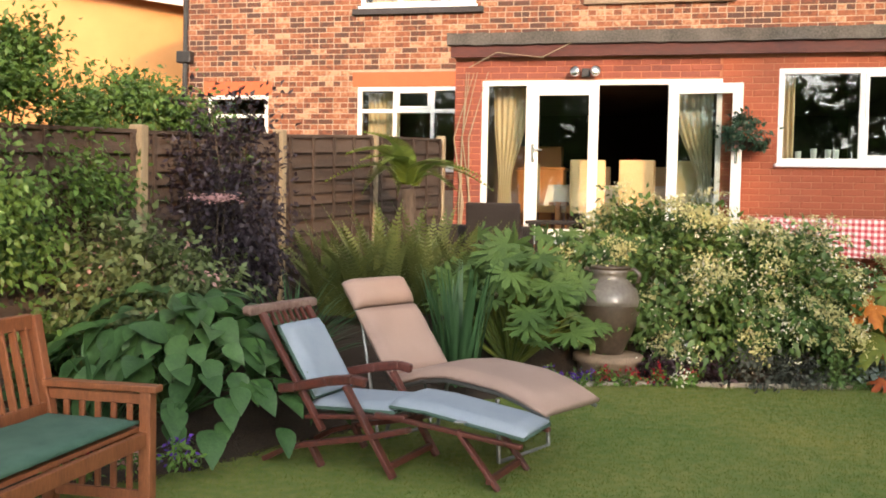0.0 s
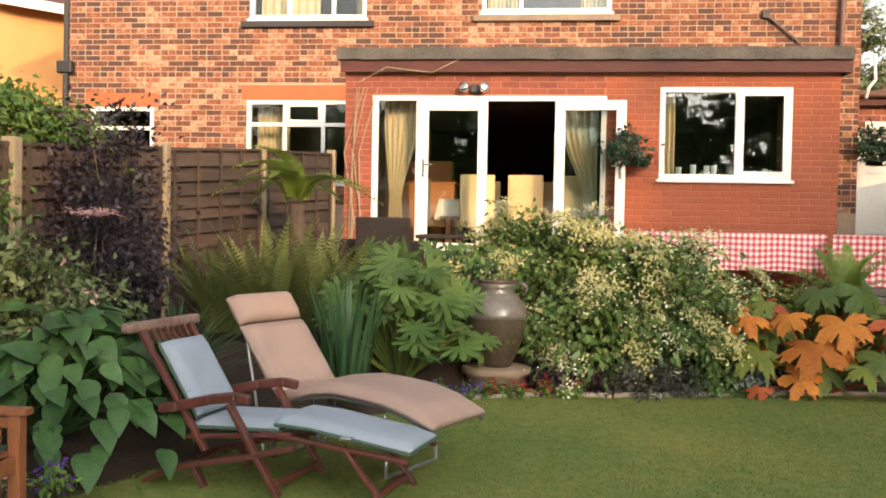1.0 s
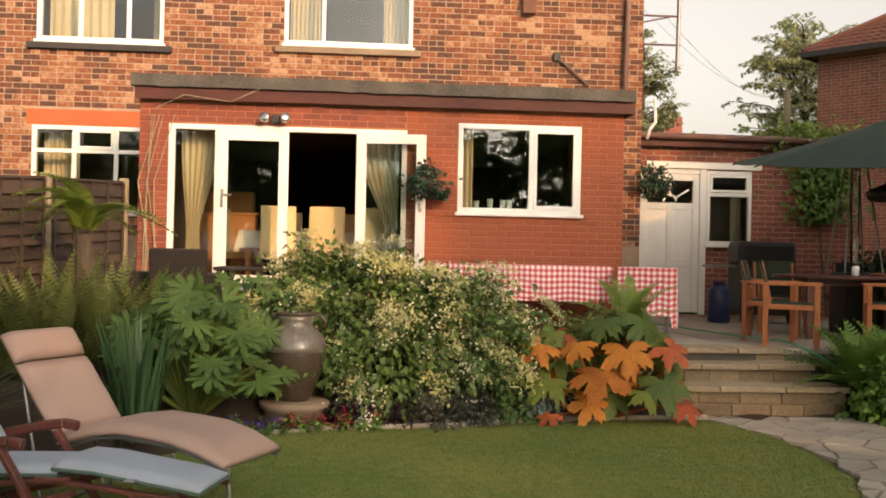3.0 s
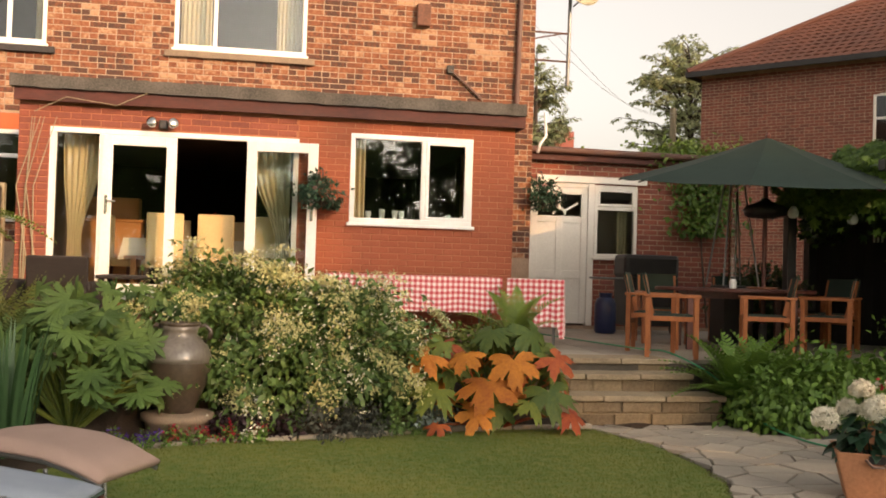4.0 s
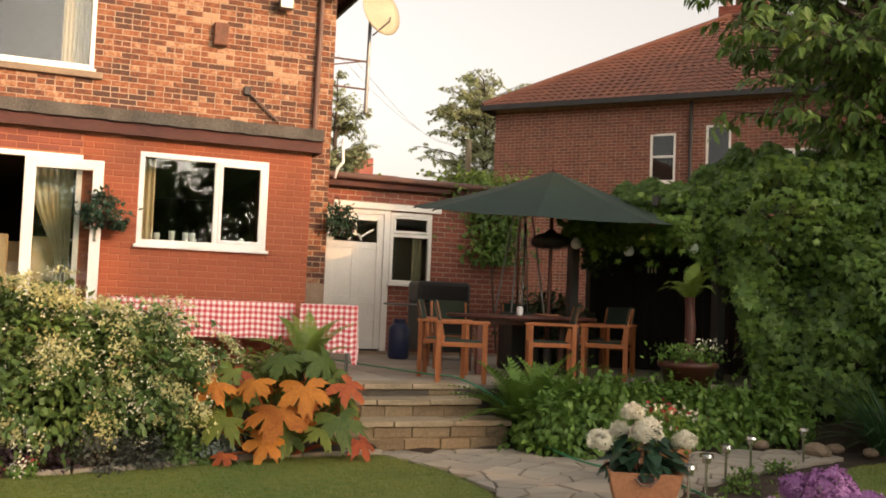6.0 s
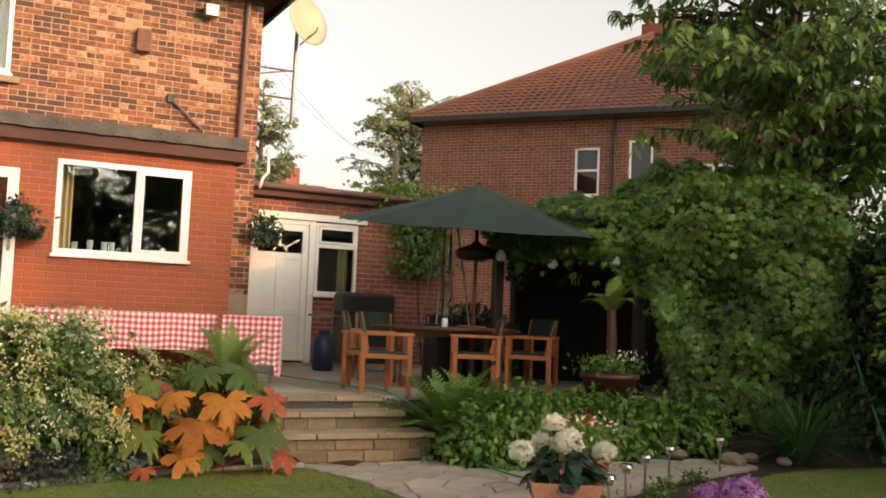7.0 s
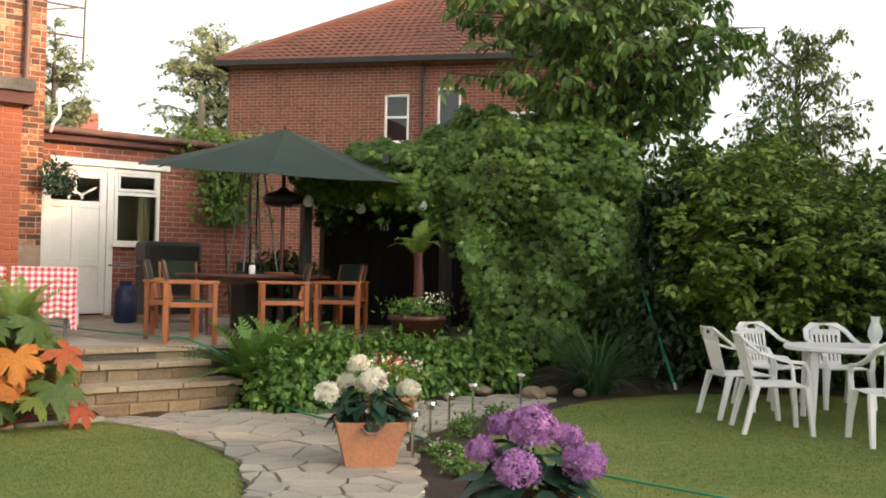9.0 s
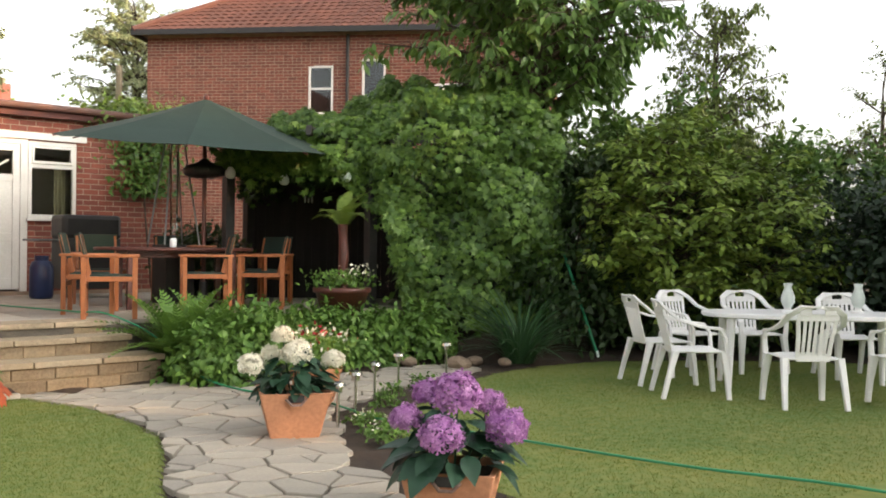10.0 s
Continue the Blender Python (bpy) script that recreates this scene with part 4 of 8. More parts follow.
for a in (35, 90, 145):
    ca, sa = math.cos(radians(a)), math.sin(radians(a))
    beam(bm, (cx + 0.08 * ca, YP + 0.025, lz + 0.02 + 0.08 * sa), (cx + 0.36 * ca, YP + 0.025, min(lz + 0.36 * sa, dz1 - 0.09)), 0.03, 0.03, 0.003, (0, 1, 0))
tube(bm, [(cx + 0.1 * math.cos(radians(a)), YP + 0.025, lz + 0.02 + 0.1 * math.sin(radians(a))) for a in range(0, 181, 20)], 0.018, 6)
part("fan_light_bars", bm, M_WOODWHITE, pd)
part("pane", bbox(dx0 + 0.1, dx1 - 0.1, YP + 0.03, YP + 0.036, lz, dz1 - 0.1), M_GLASS, pd)
c = curtain("curtain", 5.72, 5.9, YP + 0.3, 1.7, 2.4, None, 3, amp=0.02)
tagged(c, "grey net curtain inside the porch window", "curtain")

# ---- neighbouring houses, far chimney ----
nb = thing("neighbour_house", (14.89, 19.83, 0), "red brick neighbour house with clay tiled hip roof", "house", kind="structure")
nb.rotation_euler = (0, 0, math.atan2(24.02 - 19.83, 11.30 - 14.89) + math.pi)
NL, NR = 5.36, 5.0   # the near wall runs from -NL to NR along its own x axis
W_N = (-1.08, -0.44, 4.60, 5.83)
W_N2 = (0.30, 0.90, 4.60, 5.99)
W_N3 = (1.85, 2.85, 4.40, 5.35)
part("wall", grid_wall(-NL, NR, 0, 6.76, 0, 0.28, [W_N, W_N2, W_N3]), M_MORTAR, nb)
part("rear_wall", bbox(NR - 0.28, NR, 0.282, 8.0, 0, 6.76), M_PORCHBRICK, nb)
part("far_wall", bbox(-NL, -NL + 0.28, 0.282, 8.0, 0, 6.76), M_PORCHBRICK, nb)
window("window", *W_N, -0.01, nb, (), ((-1.08, -0.44, 5.25),), material=M_WOODWHITE)
window("window", *W_N2, -0.01, nb, (), (), material=M_WOODWHITE)
window("window", *W_N3, -0.01, nb, (2.35,), (), material=M_WOODWHITE)
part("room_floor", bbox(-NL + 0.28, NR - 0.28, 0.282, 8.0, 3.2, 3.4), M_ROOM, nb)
# back of the room coloured dark to stand for unlit depth
part("room_back", bbox(-NL + 0.28, NR - 0.28, 3.0, 3.1, 3.402, 6.69), M_ROOMSHADE, nb)
bm = bmesh.new()
v = [bm.verts.new(p) for p in ((-NL - 0.24, -0.35, 6.70), (NR + 0.35, -0.35, 6.70), (NR + 0.35, 8.3, 6.70), (-NL - 0.24, 8.3, 6.70), (0.6, 4.0, 9.80), (0.05, 4.0, 9.80))]
for q in ((0, 1, 4, 5), (1, 2, 4), (2, 3, 5, 4), (3, 0, 5), (3, 2, 1, 0)):
    bm.faces.new([v[i] for i in q])
part("roof", bm, M_TILE, nb, "red-brown clay tile roof")
bm = bmesh.new()
box(bm, -NL - 0.26, NR + 0.37, -0.40, -0.352, 6.60, 6.74, 0.005)
box(bm, -NL - 0.29, -NL - 0.242, -0.40, 8.3, 6.60, 6.74, 0.005)
part("gutter", bm, M_BLACK, nb)
part("rain_pipe", tube(bmesh.new(), [(-0.06, -0.06, 6.6), (-0.06, -0.06, 0.2)], 0.045, 8), M_BLACK, nb)
bm = bmesh.new()
box(bm, -0.35, 1.05, 4.2, 4.9, 8.0, 10.25, 0.02)
part("chimney_stack", bm, M_PORCHBRICK, nb)
for k in range(4):
    part("chimney_pot", lathe(bmesh.new(), [(0.13, 0), (0.12, 0.35), (0.14, 0.38), (0.14, 0.46), (0.1, 0.46), (0.1, 0.2)], 14, (-0.15 + 0.34 * k, 4.55, 10.25)), M_POTCLAY, nb)


oh = thing("rendered_house", (0, 0, 0), "rendered house, orange sunlight painted into its wall, with a dark tiled roof", "house", kind="structure")
oh.matrix_world = pose(-10.3, 19.4, 0.42, 0, 0, 53.7)
part("wall", bbox(-9.0, 0.6, 0, 8.0, -1.0, 5.2), M_RENDER, oh)
bm = bmesh.new()
v = [bm.verts.new(p) for p in ((-9.4, -0.35, 5.22), (0.9, -0.35, 5.22), (0.9, 8.4, 5.22), (-9.4, 8.4, 5.22), (-7.0, 4, 8.2), (-1.5, 4, 8.2))]
for q in ((0, 1, 5, 4), (1, 2, 5), (2, 3, 4, 5), (3, 0, 4), (3, 2, 1, 0)):
    bm.faces.new([v[i] for i in q])
part("roof", bm, M_DARKTILE, oh)
part("fascia_board", bbox(-9.4, 0.9, -0.40, -0.352, 5.05, 5.25, 0.005), M_UPVC, oh)
fh = thing("far_house", (13.68, 42.9, 0), "distant house roof with brick chimney", "house", kind="structure")
bm = bmesh.new()
v = [bm.verts.new(p) for p in ((-4, -3, 5), (6, -3, 5), (6, 6, 5), (-4, 6, 5), (-1.5, 1.5, 7.4), (2.2, 1.5, 7.4))]
for q in ((0, 1, 5, 4), (1, 2, 5), (2, 3, 4, 5), (3, 0, 4)):
    bm.faces.new([v[i] for i in q])
part("roof", bm, M_TILE, fh)
part("wall", bbox(-3.7, 5.7, -2.7, 5.7, 0, 5.0), M_PORCHBRICK, fh)
part("chimney_stack", bbox(-0.6, 0.6, 0.4, 1.2, 6.0, 8.0, 0.03), M_PORCHBRICK, fh)
for k in (-0.3, 0.3):
    part("chimney_pot", lathe(bmesh.new(), [(0.16, 0), (0.13, 0.28), (0.1, 0.28), (0.1, 0.1)], 12, (k, 0.8, 8.0)), M_POTCLAY, fh)


# ---- trees behind the camera, mirrored in the panes, and unseen ones added for shade ----
def tree(name, at, trunk_h, radii, n, tmpl, size, material, label, seed, k=70, cr=0.4, r=0.16, droop=0.5, low=-0.5, shell=0.35, wild=0.6, category="tree"):
    """A tapered trunk with limbs and a crown of separate leaves in uneven clumps."""
    rg = np.random.RandomState(seed)
    t = thing(name, at, label, category)
    P, tip, nor, C = cloud(rg, radii, n, k, cr, shell, low, droop, wild)
    up = np.array([0, 0, trunk_h + radii[2] * 0.7])
    mpart("crown", leaves("crown", tmpl, P + up, tip, nor, size * rg.uniform(0.6, 1.3, n)), material, t)
    rr = random.Random(seed)
    bm = bmesh.new()
    top = Vector((rr.uniform(-0.2, 0.2), rr.uniform(-0.2, 0.2), trunk_h + radii[2] * 1.1))
    fork = Vector((0, 0, trunk_h))
    tube(bm, [(0, 0, -0.1), (0, 0, 0.3), fork, fork.lerp(top, 0.5), top], [r * 1.3, r, r * 0.75, r * 0.45, r * 0.12], 10)
    for c in rr.sample(list(C + up), min(30, len(C))):
        c = Vector(c)
        b = fork.lerp(top, rr.uniform(0, 0.6))
        mid = b.lerp(c, 0.5) + Vector((0, 0, 0.15))
        tube(bm, [b, mid, c], [r * 0.35, r * 0.2, r * 0.06], 6)
    part("trunk", bm, M_BARK, t)
    return t


CARD = t_card()
# from x = 14 on: unseen trees added to shade porch and neighbour house
for i, (x, y, h, rr_) in enumerate(((-16, -13, 2.0, 3.4), (-9.5, -13, 1.6, 3.4), (-3.5, -12.5, 1.8, 3.2), (2.5, -13, 1.7, 3.3), (8.5, -13, 2.2, 3.4), (14, -9, 3.0, 4.0), (18.5, -4, 3.6, 4.2), (23, 2, 4.6, 4.4), (27, -3, 6.0, 5.0), (32, 1, 6.0, 5.0))):
    tree("garden_tree", (x, y, -0.09), h, (rr_, rr_, h * 1.0 + 1.3), 3800, CARD, 0.42, L_TREE, "leafy tree out of view, for pane reflections and added shade", 50 + i, 60, 0.6, 0.2)

# unseen conifers carry the hedge line on, added to darken the right lawn
for i, (x, y) in enumerate(((13.6, 1.4), (13.2, -0.8), (12.8, -3.2), (11.8, -5.6))):
    tree("hedge_conifer", (x, y, -0.09), 0.5, (1.4, 1.4, 2.5), 3500, CARD, 0.26, L_CONIFER, "unseen tall conifer added along the hedge line to shade the lawn", 70 + i, 60, 0.35, 0.12)

# ---- left border ----


def lobed_small(lobes=5, deep=0.5, cup=0.15):
    V, F = [(0, 0, 0)], []
    n = lobes * 2
    for k in range(n + 1):
        a = -2.5 + 5.0 * k / n
        r = (1.0 if k % 2 else 1 - deep) * (1 - 0.2 * abs(a) / 2.5)
        V.append((0.15 + r * math.cos(a), r * math.sin(a) * 0.9, -cup * r * r))
    F = [(0, k + 1, k + 2) for k in range(n)]
    return np.array(V, float) * 0.6, F


VINE = lobed_small(5, 0.52, 0.28)
OVAL = t_oval(4, 0.5)
shrub("climbing_shrub", (-4.2, 5.30, 0.1), (0.66, 0.70, 1.22), 30000, CARD, 0.052, L_SHRUB, "tall bright green feathery shrub growing over the fence", k=80, cr=0.13, low=-0.8, lift=0.3, seed=11, shell=0.45)
shrub("climbing_shrub", (-4.15, 7.05, 0.3), (0.50, 0.42, 0.42), 10000, CARD, 0.052, L_SHRUB, "bright green shrub leaning over the fence top", k=40, cr=0.11, low=-0.8, lift=1.35, seed=12)
shrub("climbing_shrub", (-3.75, 7.35, 0.3), (0.26, 0.26, 0.32), 3000, CARD, 0.052, L_SHRUB, "green climber trailing on the fence", k=20, cr=0.12, low=-0.9, lift=1.15, seed=13)
pb, C, rg = shrub("weigela_shrub", (-3.42, 5.85, 0.18), (0.62, 0.5, 0.52), 8500, CARD, 0.065, L_PINKBUSH, "variegated shrub with fading pink flowers", k=60, cr=0.13, low=-0.6, lift=0.2, seed=14)
i = rg.randint(0, len(C), 420)
P = C[i] * np.array([1.05, 1.05, 1.03]) + rg.normal(size=(420, 3)) * 0.06
mpart("blossom", leaves("blossom", CARD, P, rg.normal(size=(420, 3)), rg.normal(size=(420, 3)) + [0, -1, 1], rg.uniform(0.03, 0.055, 420)), L_PINKFL, pb)
el, C, rg = shrub("black_elder", (-3.22, 6.75, 0.25), (0.42, 0.36, 0.95), 6500, t_card(), 0.052, L_ELDER, "purple-black elder shrub with a flat pink flower head", k=60, cr=0.11, low=-0.85, lift=0.12, seed=15, wild=0.9)
P = np.array([0.19, -0.50, 1.14]) + rg.normal(size=(320, 3)) * np.array([0.075, 0.07, 0.014])
mpart("blossom", leaves("blossom", CARD, P, rg.normal(size=(320, 3)) * [1, 1, 0.2], np.tile([0, -0.4, 1.0], (320, 1)), 0.03), L_PINKFL, el, "flat pink flower head")


def rosette(name, at, n, tmpl, material, label, category, length, spread, rise, seed, base_r=0.08, group="", stalk=0.0, width_first=True):
    """Leaves that spring from one crown and arch outwards. spread and rise: (least, most) in degrees of lean."""
    rg = np.random.RandomState(seed)
    t = thing(name, at, label, category, group)
    a = rg.uniform(0, 2 * np.pi, n)
    lean = np.radians(rg.uniform(*spread, n))
    d = np.stack([np.cos(a) * np.sin(lean), np.sin(a) * np.sin(lean), np.cos(lean)], 1)
    nor = np.stack([-np.cos(a) * np.cos(lean), -np.sin(a) * np.cos(lean), np.sin(lean)], 1) + rg.normal(size=(n, 3)) * 0.12
    P = np.stack([np.cos(a), np.sin(a), 0 * a], 1) * (base_r * rg.uniform(0.2, 1, n))[:, None]
    L = rg.uniform(*length, n)
    if n > 80:
        mpart("foliage", leaves("foliage", tmpl, P, d, nor, L), material, t)
    else:
        for i in range(n):
            mpart("frond" if category == "fern" else "leaf", leaves("frond", tmpl, P[i:i + 1], d[i:i + 1], nor[i:i + 1], L[i]), material, t)
    return t


# hosta: broad ribbed leaves on arching stalks
rg = np.random.RandomState(21)
ho = thing("hosta", (-2.90, 5.45, 0.06), "large clump of broad green hosta leaves", "plant")
hosta_leaf = t_oval(7, 0.66, 0.16, 0.34)
bm = bmesh.new()
for i in range(300):
    a = rg.uniform(0, 2 * math.pi)
    u = (i + 0.5) / 300
    r = 0.86 * math.sqrt(u) * rg.uniform(0.85, 1.1)
    h = 0.72 * (1 - 0.72 * (r / 0.86) ** 2.2) + rg.uniform(-0.09, 0.05)
    p = Vector((r * math.cos(a) * 1.10, r * math.sin(a) * 0.82, max(0.05, h)))
    L = rg.uniform(0.16, 0.26)
    tip = np.array([[math.cos(a), math.sin(a), -0.05 - 0.45 * r]]) + rg.normal(size=(1, 3)) * 0.28
    nor = np.array([[0.55 * math.cos(a), 0.55 * math.sin(a), 1.0]]) + rg.normal(size=(1, 3)) * 0.25
    lf = mpart("leaf", leaves("hosta_leaf", hosta_leaf, np.array([p]), tip, nor, L), L_HOSTA, ho, "", True)
    if i % 3 == 0:
        tube(bm, [(0.05 * math.cos(a), 0.05 * math.sin(a), 0), (p.x * 0.5, p.y * 0.5, p.z * 0.75), p], 0.006, 5)
part("stalkwork", bm, L_HOSTA, ho)["kind"] = "stuff"
rosette("day_lily", (-2.55, 6.45, 0.2), 150, t_blade(6, 0.03, 0.5), L_IRIS, "arching clump of narrow green leaves", "plant", (0.4, 0.75), (5, 60), 0, 22, 0.18)
rosette("day_lily", (-3.1, 4.9, 0.05), 110, t_blade(6, 0.03, 0.5), L_IRIS, "arching clump of narrow green leaves", "plant", (0.3, 0.6), (5, 65), 0, 23, 0.2)
tf = rosette("tree_fern", (-2.42, 9.05, 1.50), 17, t_frond(30, 0.34, 0.95, 0.3), L_BRIGHTFERN, "tree fern with bright arching fronds", "fern", (0.5, 0.8), (12, 66), 0, 24, 0.04)
part("trunk", tube(bmesh.new(), [(0, 0, -1.2), (0.02, 0, -0.5), (0, 0, 0.02)], [0.10, 0.085, 0.07], 12), M_BARK, tf)
for i, (x, y, z, n, L) in enumerate(((-2.35, 8.0, 0.36, 80, 1.0), (-2.0, 8.25, 0.38, 55, 0.95), (-2.75, 8.0, 0.36, 55, 0.9), (-1.75, 8.5, 0.4, 40, 0.8))):
    rosette("garden_fern", (x, y, z), n, t_frond(26, 0.13, 0.20, 0.7), L_FERN, "upright clump of olive green fern fronds", "fern", (0.65 * L, 1.15 * L), (4, 48), 0, 25 + i, 0.22, "border ferns")
rosette("iris_clump", (-1.48, 7.05, 0.05), 70, t_blade(6, 0.035, 0.12), L_IRIS, "upright clump of sword-shaped iris leaves", "plant", (0.55, 0.95), (1, 16), 0, 31, 0.16)

# gunnera: large toothed leaves on thick stalks
def big_leaf_plant(name, at, spec, materials, label, category, seed, lobes=7, deep=0.42, cup=0.22):
    """spec: rows of x, y, z, radius, material number; the leaves face outwards and up."""
    rr = random.Random(seed)
    t = thing(name, at, label, category)
    for i, (x, y, z, r, m) in enumerate(spec):
        V, F = t_lobed(lobes, deep, 2, cup, seed + i)
        a = math.atan2(y, x) + rr.uniform(-0.3, 0.3)
        tip = np.array([[math.cos(a) * 0.6 + rr.uniform(-0.4, 0.4), math.sin(a) * 0.6 - 0.35, -0.55 + rr.uniform(-0.35, 0.35)]])
        nor = np.array([[0.5 * x + rr.uniform(-0.55, 0.55), -0.75 + rr.uniform(-0.3, 0.35), 0.75 + rr.uniform(-0.3, 0.5)]])
        mpart("leaf", leaves("big_leaf", (V, F), np.array([(x, y, z)]), tip, nor, r), materials[m], t)
        part("stalk", tube(bmesh.new(), [(x * 0.12, y * 0.12, 0), (x * 0.55, y * 0.55 + 0.03, z * 0.7), (x, y + 0.01, z - 0.005)], [0.018, 0.014, 0.008], 6), materials[m] if m else L_RHEUM, t)
    return t


rr = random.Random(33)
spec = []
for i in range(74):
    a = rr.uniform(0, 6.28)
    u = math.sqrt((i + 0.5) / 74)
    spec.append((0.72 * u * math.cos(a), 0.5 * u * math.sin(a), 0.95 - 0.68 * u * u + rr.uniform(-0.14, 0.1), rr.uniform(0.14, 0.25), 0))
big_leaf_plant("gunnera", (-1.2, 7.85, 0.12), spec, [L_GUNNERA], "spreading gunnera with large toothed green leaves", "plant", 34, 9, 0.62)
rr = random.Random(35)
spec = [(rr.uniform(-0.8, 0.8), rr.uniform(-0.25, 0.25), rr.uniform(0.5, 0.85), rr.uniform(0.13, 0.2), 0) for i in range(26)]
big_leaf_plant("gunnera", (-1.0, 8.8, 0.35), spec, [L_GUNNERA], "gunnera leaves at the back of the border", "plant", 36, 9, 0.5)

# large bush of cream flower heads and white florets
wb, C, rg = shrub("flowering_bush", (0.42, 8.78, 0.10), (1.45, 0.72, 0.80), 24000, CARD, 0.078, L_BUSH, "wide bush with cream flower heads and white florets", k=95, cr=0.135, low=-0.55, lift=-0.02, seed=41, shell=0.55)
wb2, C2, rg2 = shrub("flowering_bush", (0.62, 8.78, 0.50), (0.75, 0.5, 0.42), 6500, CARD, 0.075, L_BUSH, "taller middle of the cream flowering bush", k=60, cr=0.09, low=-0.2, lift=0.0, seed=42, shell=0.55)


def flower_heads(parent, C, rg, n, spread, size, material, count, out, centre):
    i = rg.randint(0, len(C), n)
    d = unit(C[i] - centre)
    c = C[i] + d * out + rg.normal(size=(n, 3)) * 0.08
    keep = d[:, 1] < 0.35
    c, d = c[keep], d[keep]
    m = len(c)
    nn = unit(d + np.array([0, -0.2, 0.9]))
    off = rg.normal(size=(m, count, 3)) * spread
    off -= (off * nn[:, None, :]).sum(2, keepdims=True) * nn[:, None, :] * 0.8
    P = (c[:, None, :] + off).reshape(-1, 3)
    N = np.repeat(nn, count, 0) + rg.normal(size=(m * count, 3)) * 0.35
    mpart("flower_cover", leaves("flower_cover", CARD, P, rg.normal(size=(m * count, 3)), N, size * rg.uniform(0.7, 1.3, m * count)), material, parent)


flower_heads(wb, C, rg, 400, 0.055, 0.034, L_CREAMFL, 52, 0.19, np.array([0, 0.1, 0.3]))
flower_heads(wb, C, rg, 700, 0.05, 0.028, L_WHITEFL, 5, 0.21, np.array([0, 0.1, 0.3]))
flower_heads(wb2, C2, rg2, 130, 0.055, 0.034, L_CREAMFL, 52, 0.17, np.array([0, 0.1, 0.1]))
flower_heads(wb2, C2, rg2, 240, 0.05, 0.028, L_WHITEFL, 5, 0.19, np.array([0, 0.1, 0.1]))
# low edging plants
L_LAV = leafmat("lavender_leaf", (0.075, 0.085, 0.070), (0.045, 0.055, 0.045))
L_HEUCH = leafmat("heuchera_leaf", (0.045, 0.022, 0.030), (0.025, 0.014, 0.018))
L_GREYBLUE = leafmat("grey_blue_leaf", (0.20, 0.26, 0.24), (0.13, 0.18, 0.17))
for i, (x, y, m, r, lab) in enumerate(((0.75, 8.02, L_LAV, 0.24, "low grey-green lavender clump"), (1.0, 8.1, L_LAV, 0.2, "low grey-green lavender clump"), (-0.02, 7.95, L_HEUCH, 0.14, "dark purple heuchera clump"), (0.28, 7.98, L_HEUCH, 0.13, "dark purple heuchera clump"), (1.62, 8.28, L_GREYBLUE, 0.14, "small grey-blue leaved plant"), (1.35, 8.2, L_BUSH, 0.18, "low green edging plant"))):
    shrub("edging_plant", (x, y, 0.02), (r, r * 0.8, r), 700, CARD, 0.05, m, lab, "plant", 14, 0.06, low=-0.3, seed=60 + i, stem=0.004, group="edging plants")
M_VIOL = leafmat("violet_petal", (0.09, 0.03, 0.28), (0.06, 0.02, 0.20))
for i, (x, y, m) in enumerate(((-0.62, 7.66, M_VIOL), (-0.42, 7.72, M_RED), (-0.25, 7.74, M_RED), (-0.05, 7.80, M_RED), (0.24, 7.85, M_RED), (-0.85, 7.55, M_VIOL), (0.14, 7.80, L_WHITEFL), (-2.75, 4.2, M_RED), (-2.6, 4.45, L_PINKFL), (-2.95, 4.35, M_RED), (-2.45, 4.62, M_VIOL))):
    t, C, rg = shrub("bedding_flower", (x, y, -0.01), (0.08, 0.08, 0.09), 150, CARD, 0.04, L_GROUND, "small bedding plant in flower", "flower", 8, 0.03, low=-0.2, seed=80 + i, stem=0.003, group="bedding flowers")
    P = C[rg.randint(0, len(C), 46)] + rg.normal(size=(46, 3)) * 0.025 + [0, -0.02, 0.03]
    mpart("petals", leaves("petals", CARD, P, rg.normal(size=(46, 3)), rg.normal(size=(46, 3)) + [0, -1, 1], 0.034), m, t)

# autumn-coloured ornamental rhubarb
O, G, R_ = 0, 1, 2
spec = [(-0.55, -0.10, 0.62, 0.17, O), (-0.28, -0.18, 0.64, 0.15, O), (-0.12, -0.30, 0.42, 0.25, O), (0.08, -0.26, 0.60, 0.20, O), (0.42, -0.20, 0.62, 0.16, R_), (-0.20, -0.32, 0.16, 0.15, O),
        (0.34, -0.32, 0.34, 0.20, G), (0.20, -0.35, 0.25, 0.15, G), (-0.48, -0.22, 0.34, 0.20, G), (-0.05, -0.05, 0.84, 0.18, G), (0.26, -0.05, 0.84, 0.20, G), (0.52, -0.30, 0.14, 0.14, R_), (-0.5, -0.34, 0.06, 0.10, R_),
        (0.05, 0.10, 0.70, 0.18, G), (-0.35, 0.05, 0.50, 0.18, G), (0.40, 0.08, 0.45, 0.18, G), (0.50, -0.05, 0.42, 0.13, R_), (-0.02, -0.2, 0.2, 0.16, G), (0.2, 0.25, 0.8, 0.18, G), (-0.4, 0.25, 0.65, 0.17, G)]
rr = random.Random(38)
spec += [(rr.uniform(-0.45, 0.5), rr.uniform(-0.1, 0.25), rr.uniform(0.2, 0.75), rr.uniform(0.11, 0.17), rr.choice((1, 1, 0, 2, 0))) for i in range(26)]
spec = [(x * 1.15, y, z, r * 1.38, m) for x, y, z, r, m in spec]
big_leaf_plant("ornamental_rhubarb", (2.24, 8.42, 0.03), spec, [L_ORANGE, L_RHEUM, L_REDLEAF], "ornamental rhubarb with orange and green autumn leaves", "plant", 37, 5, 0.52, 0.55)
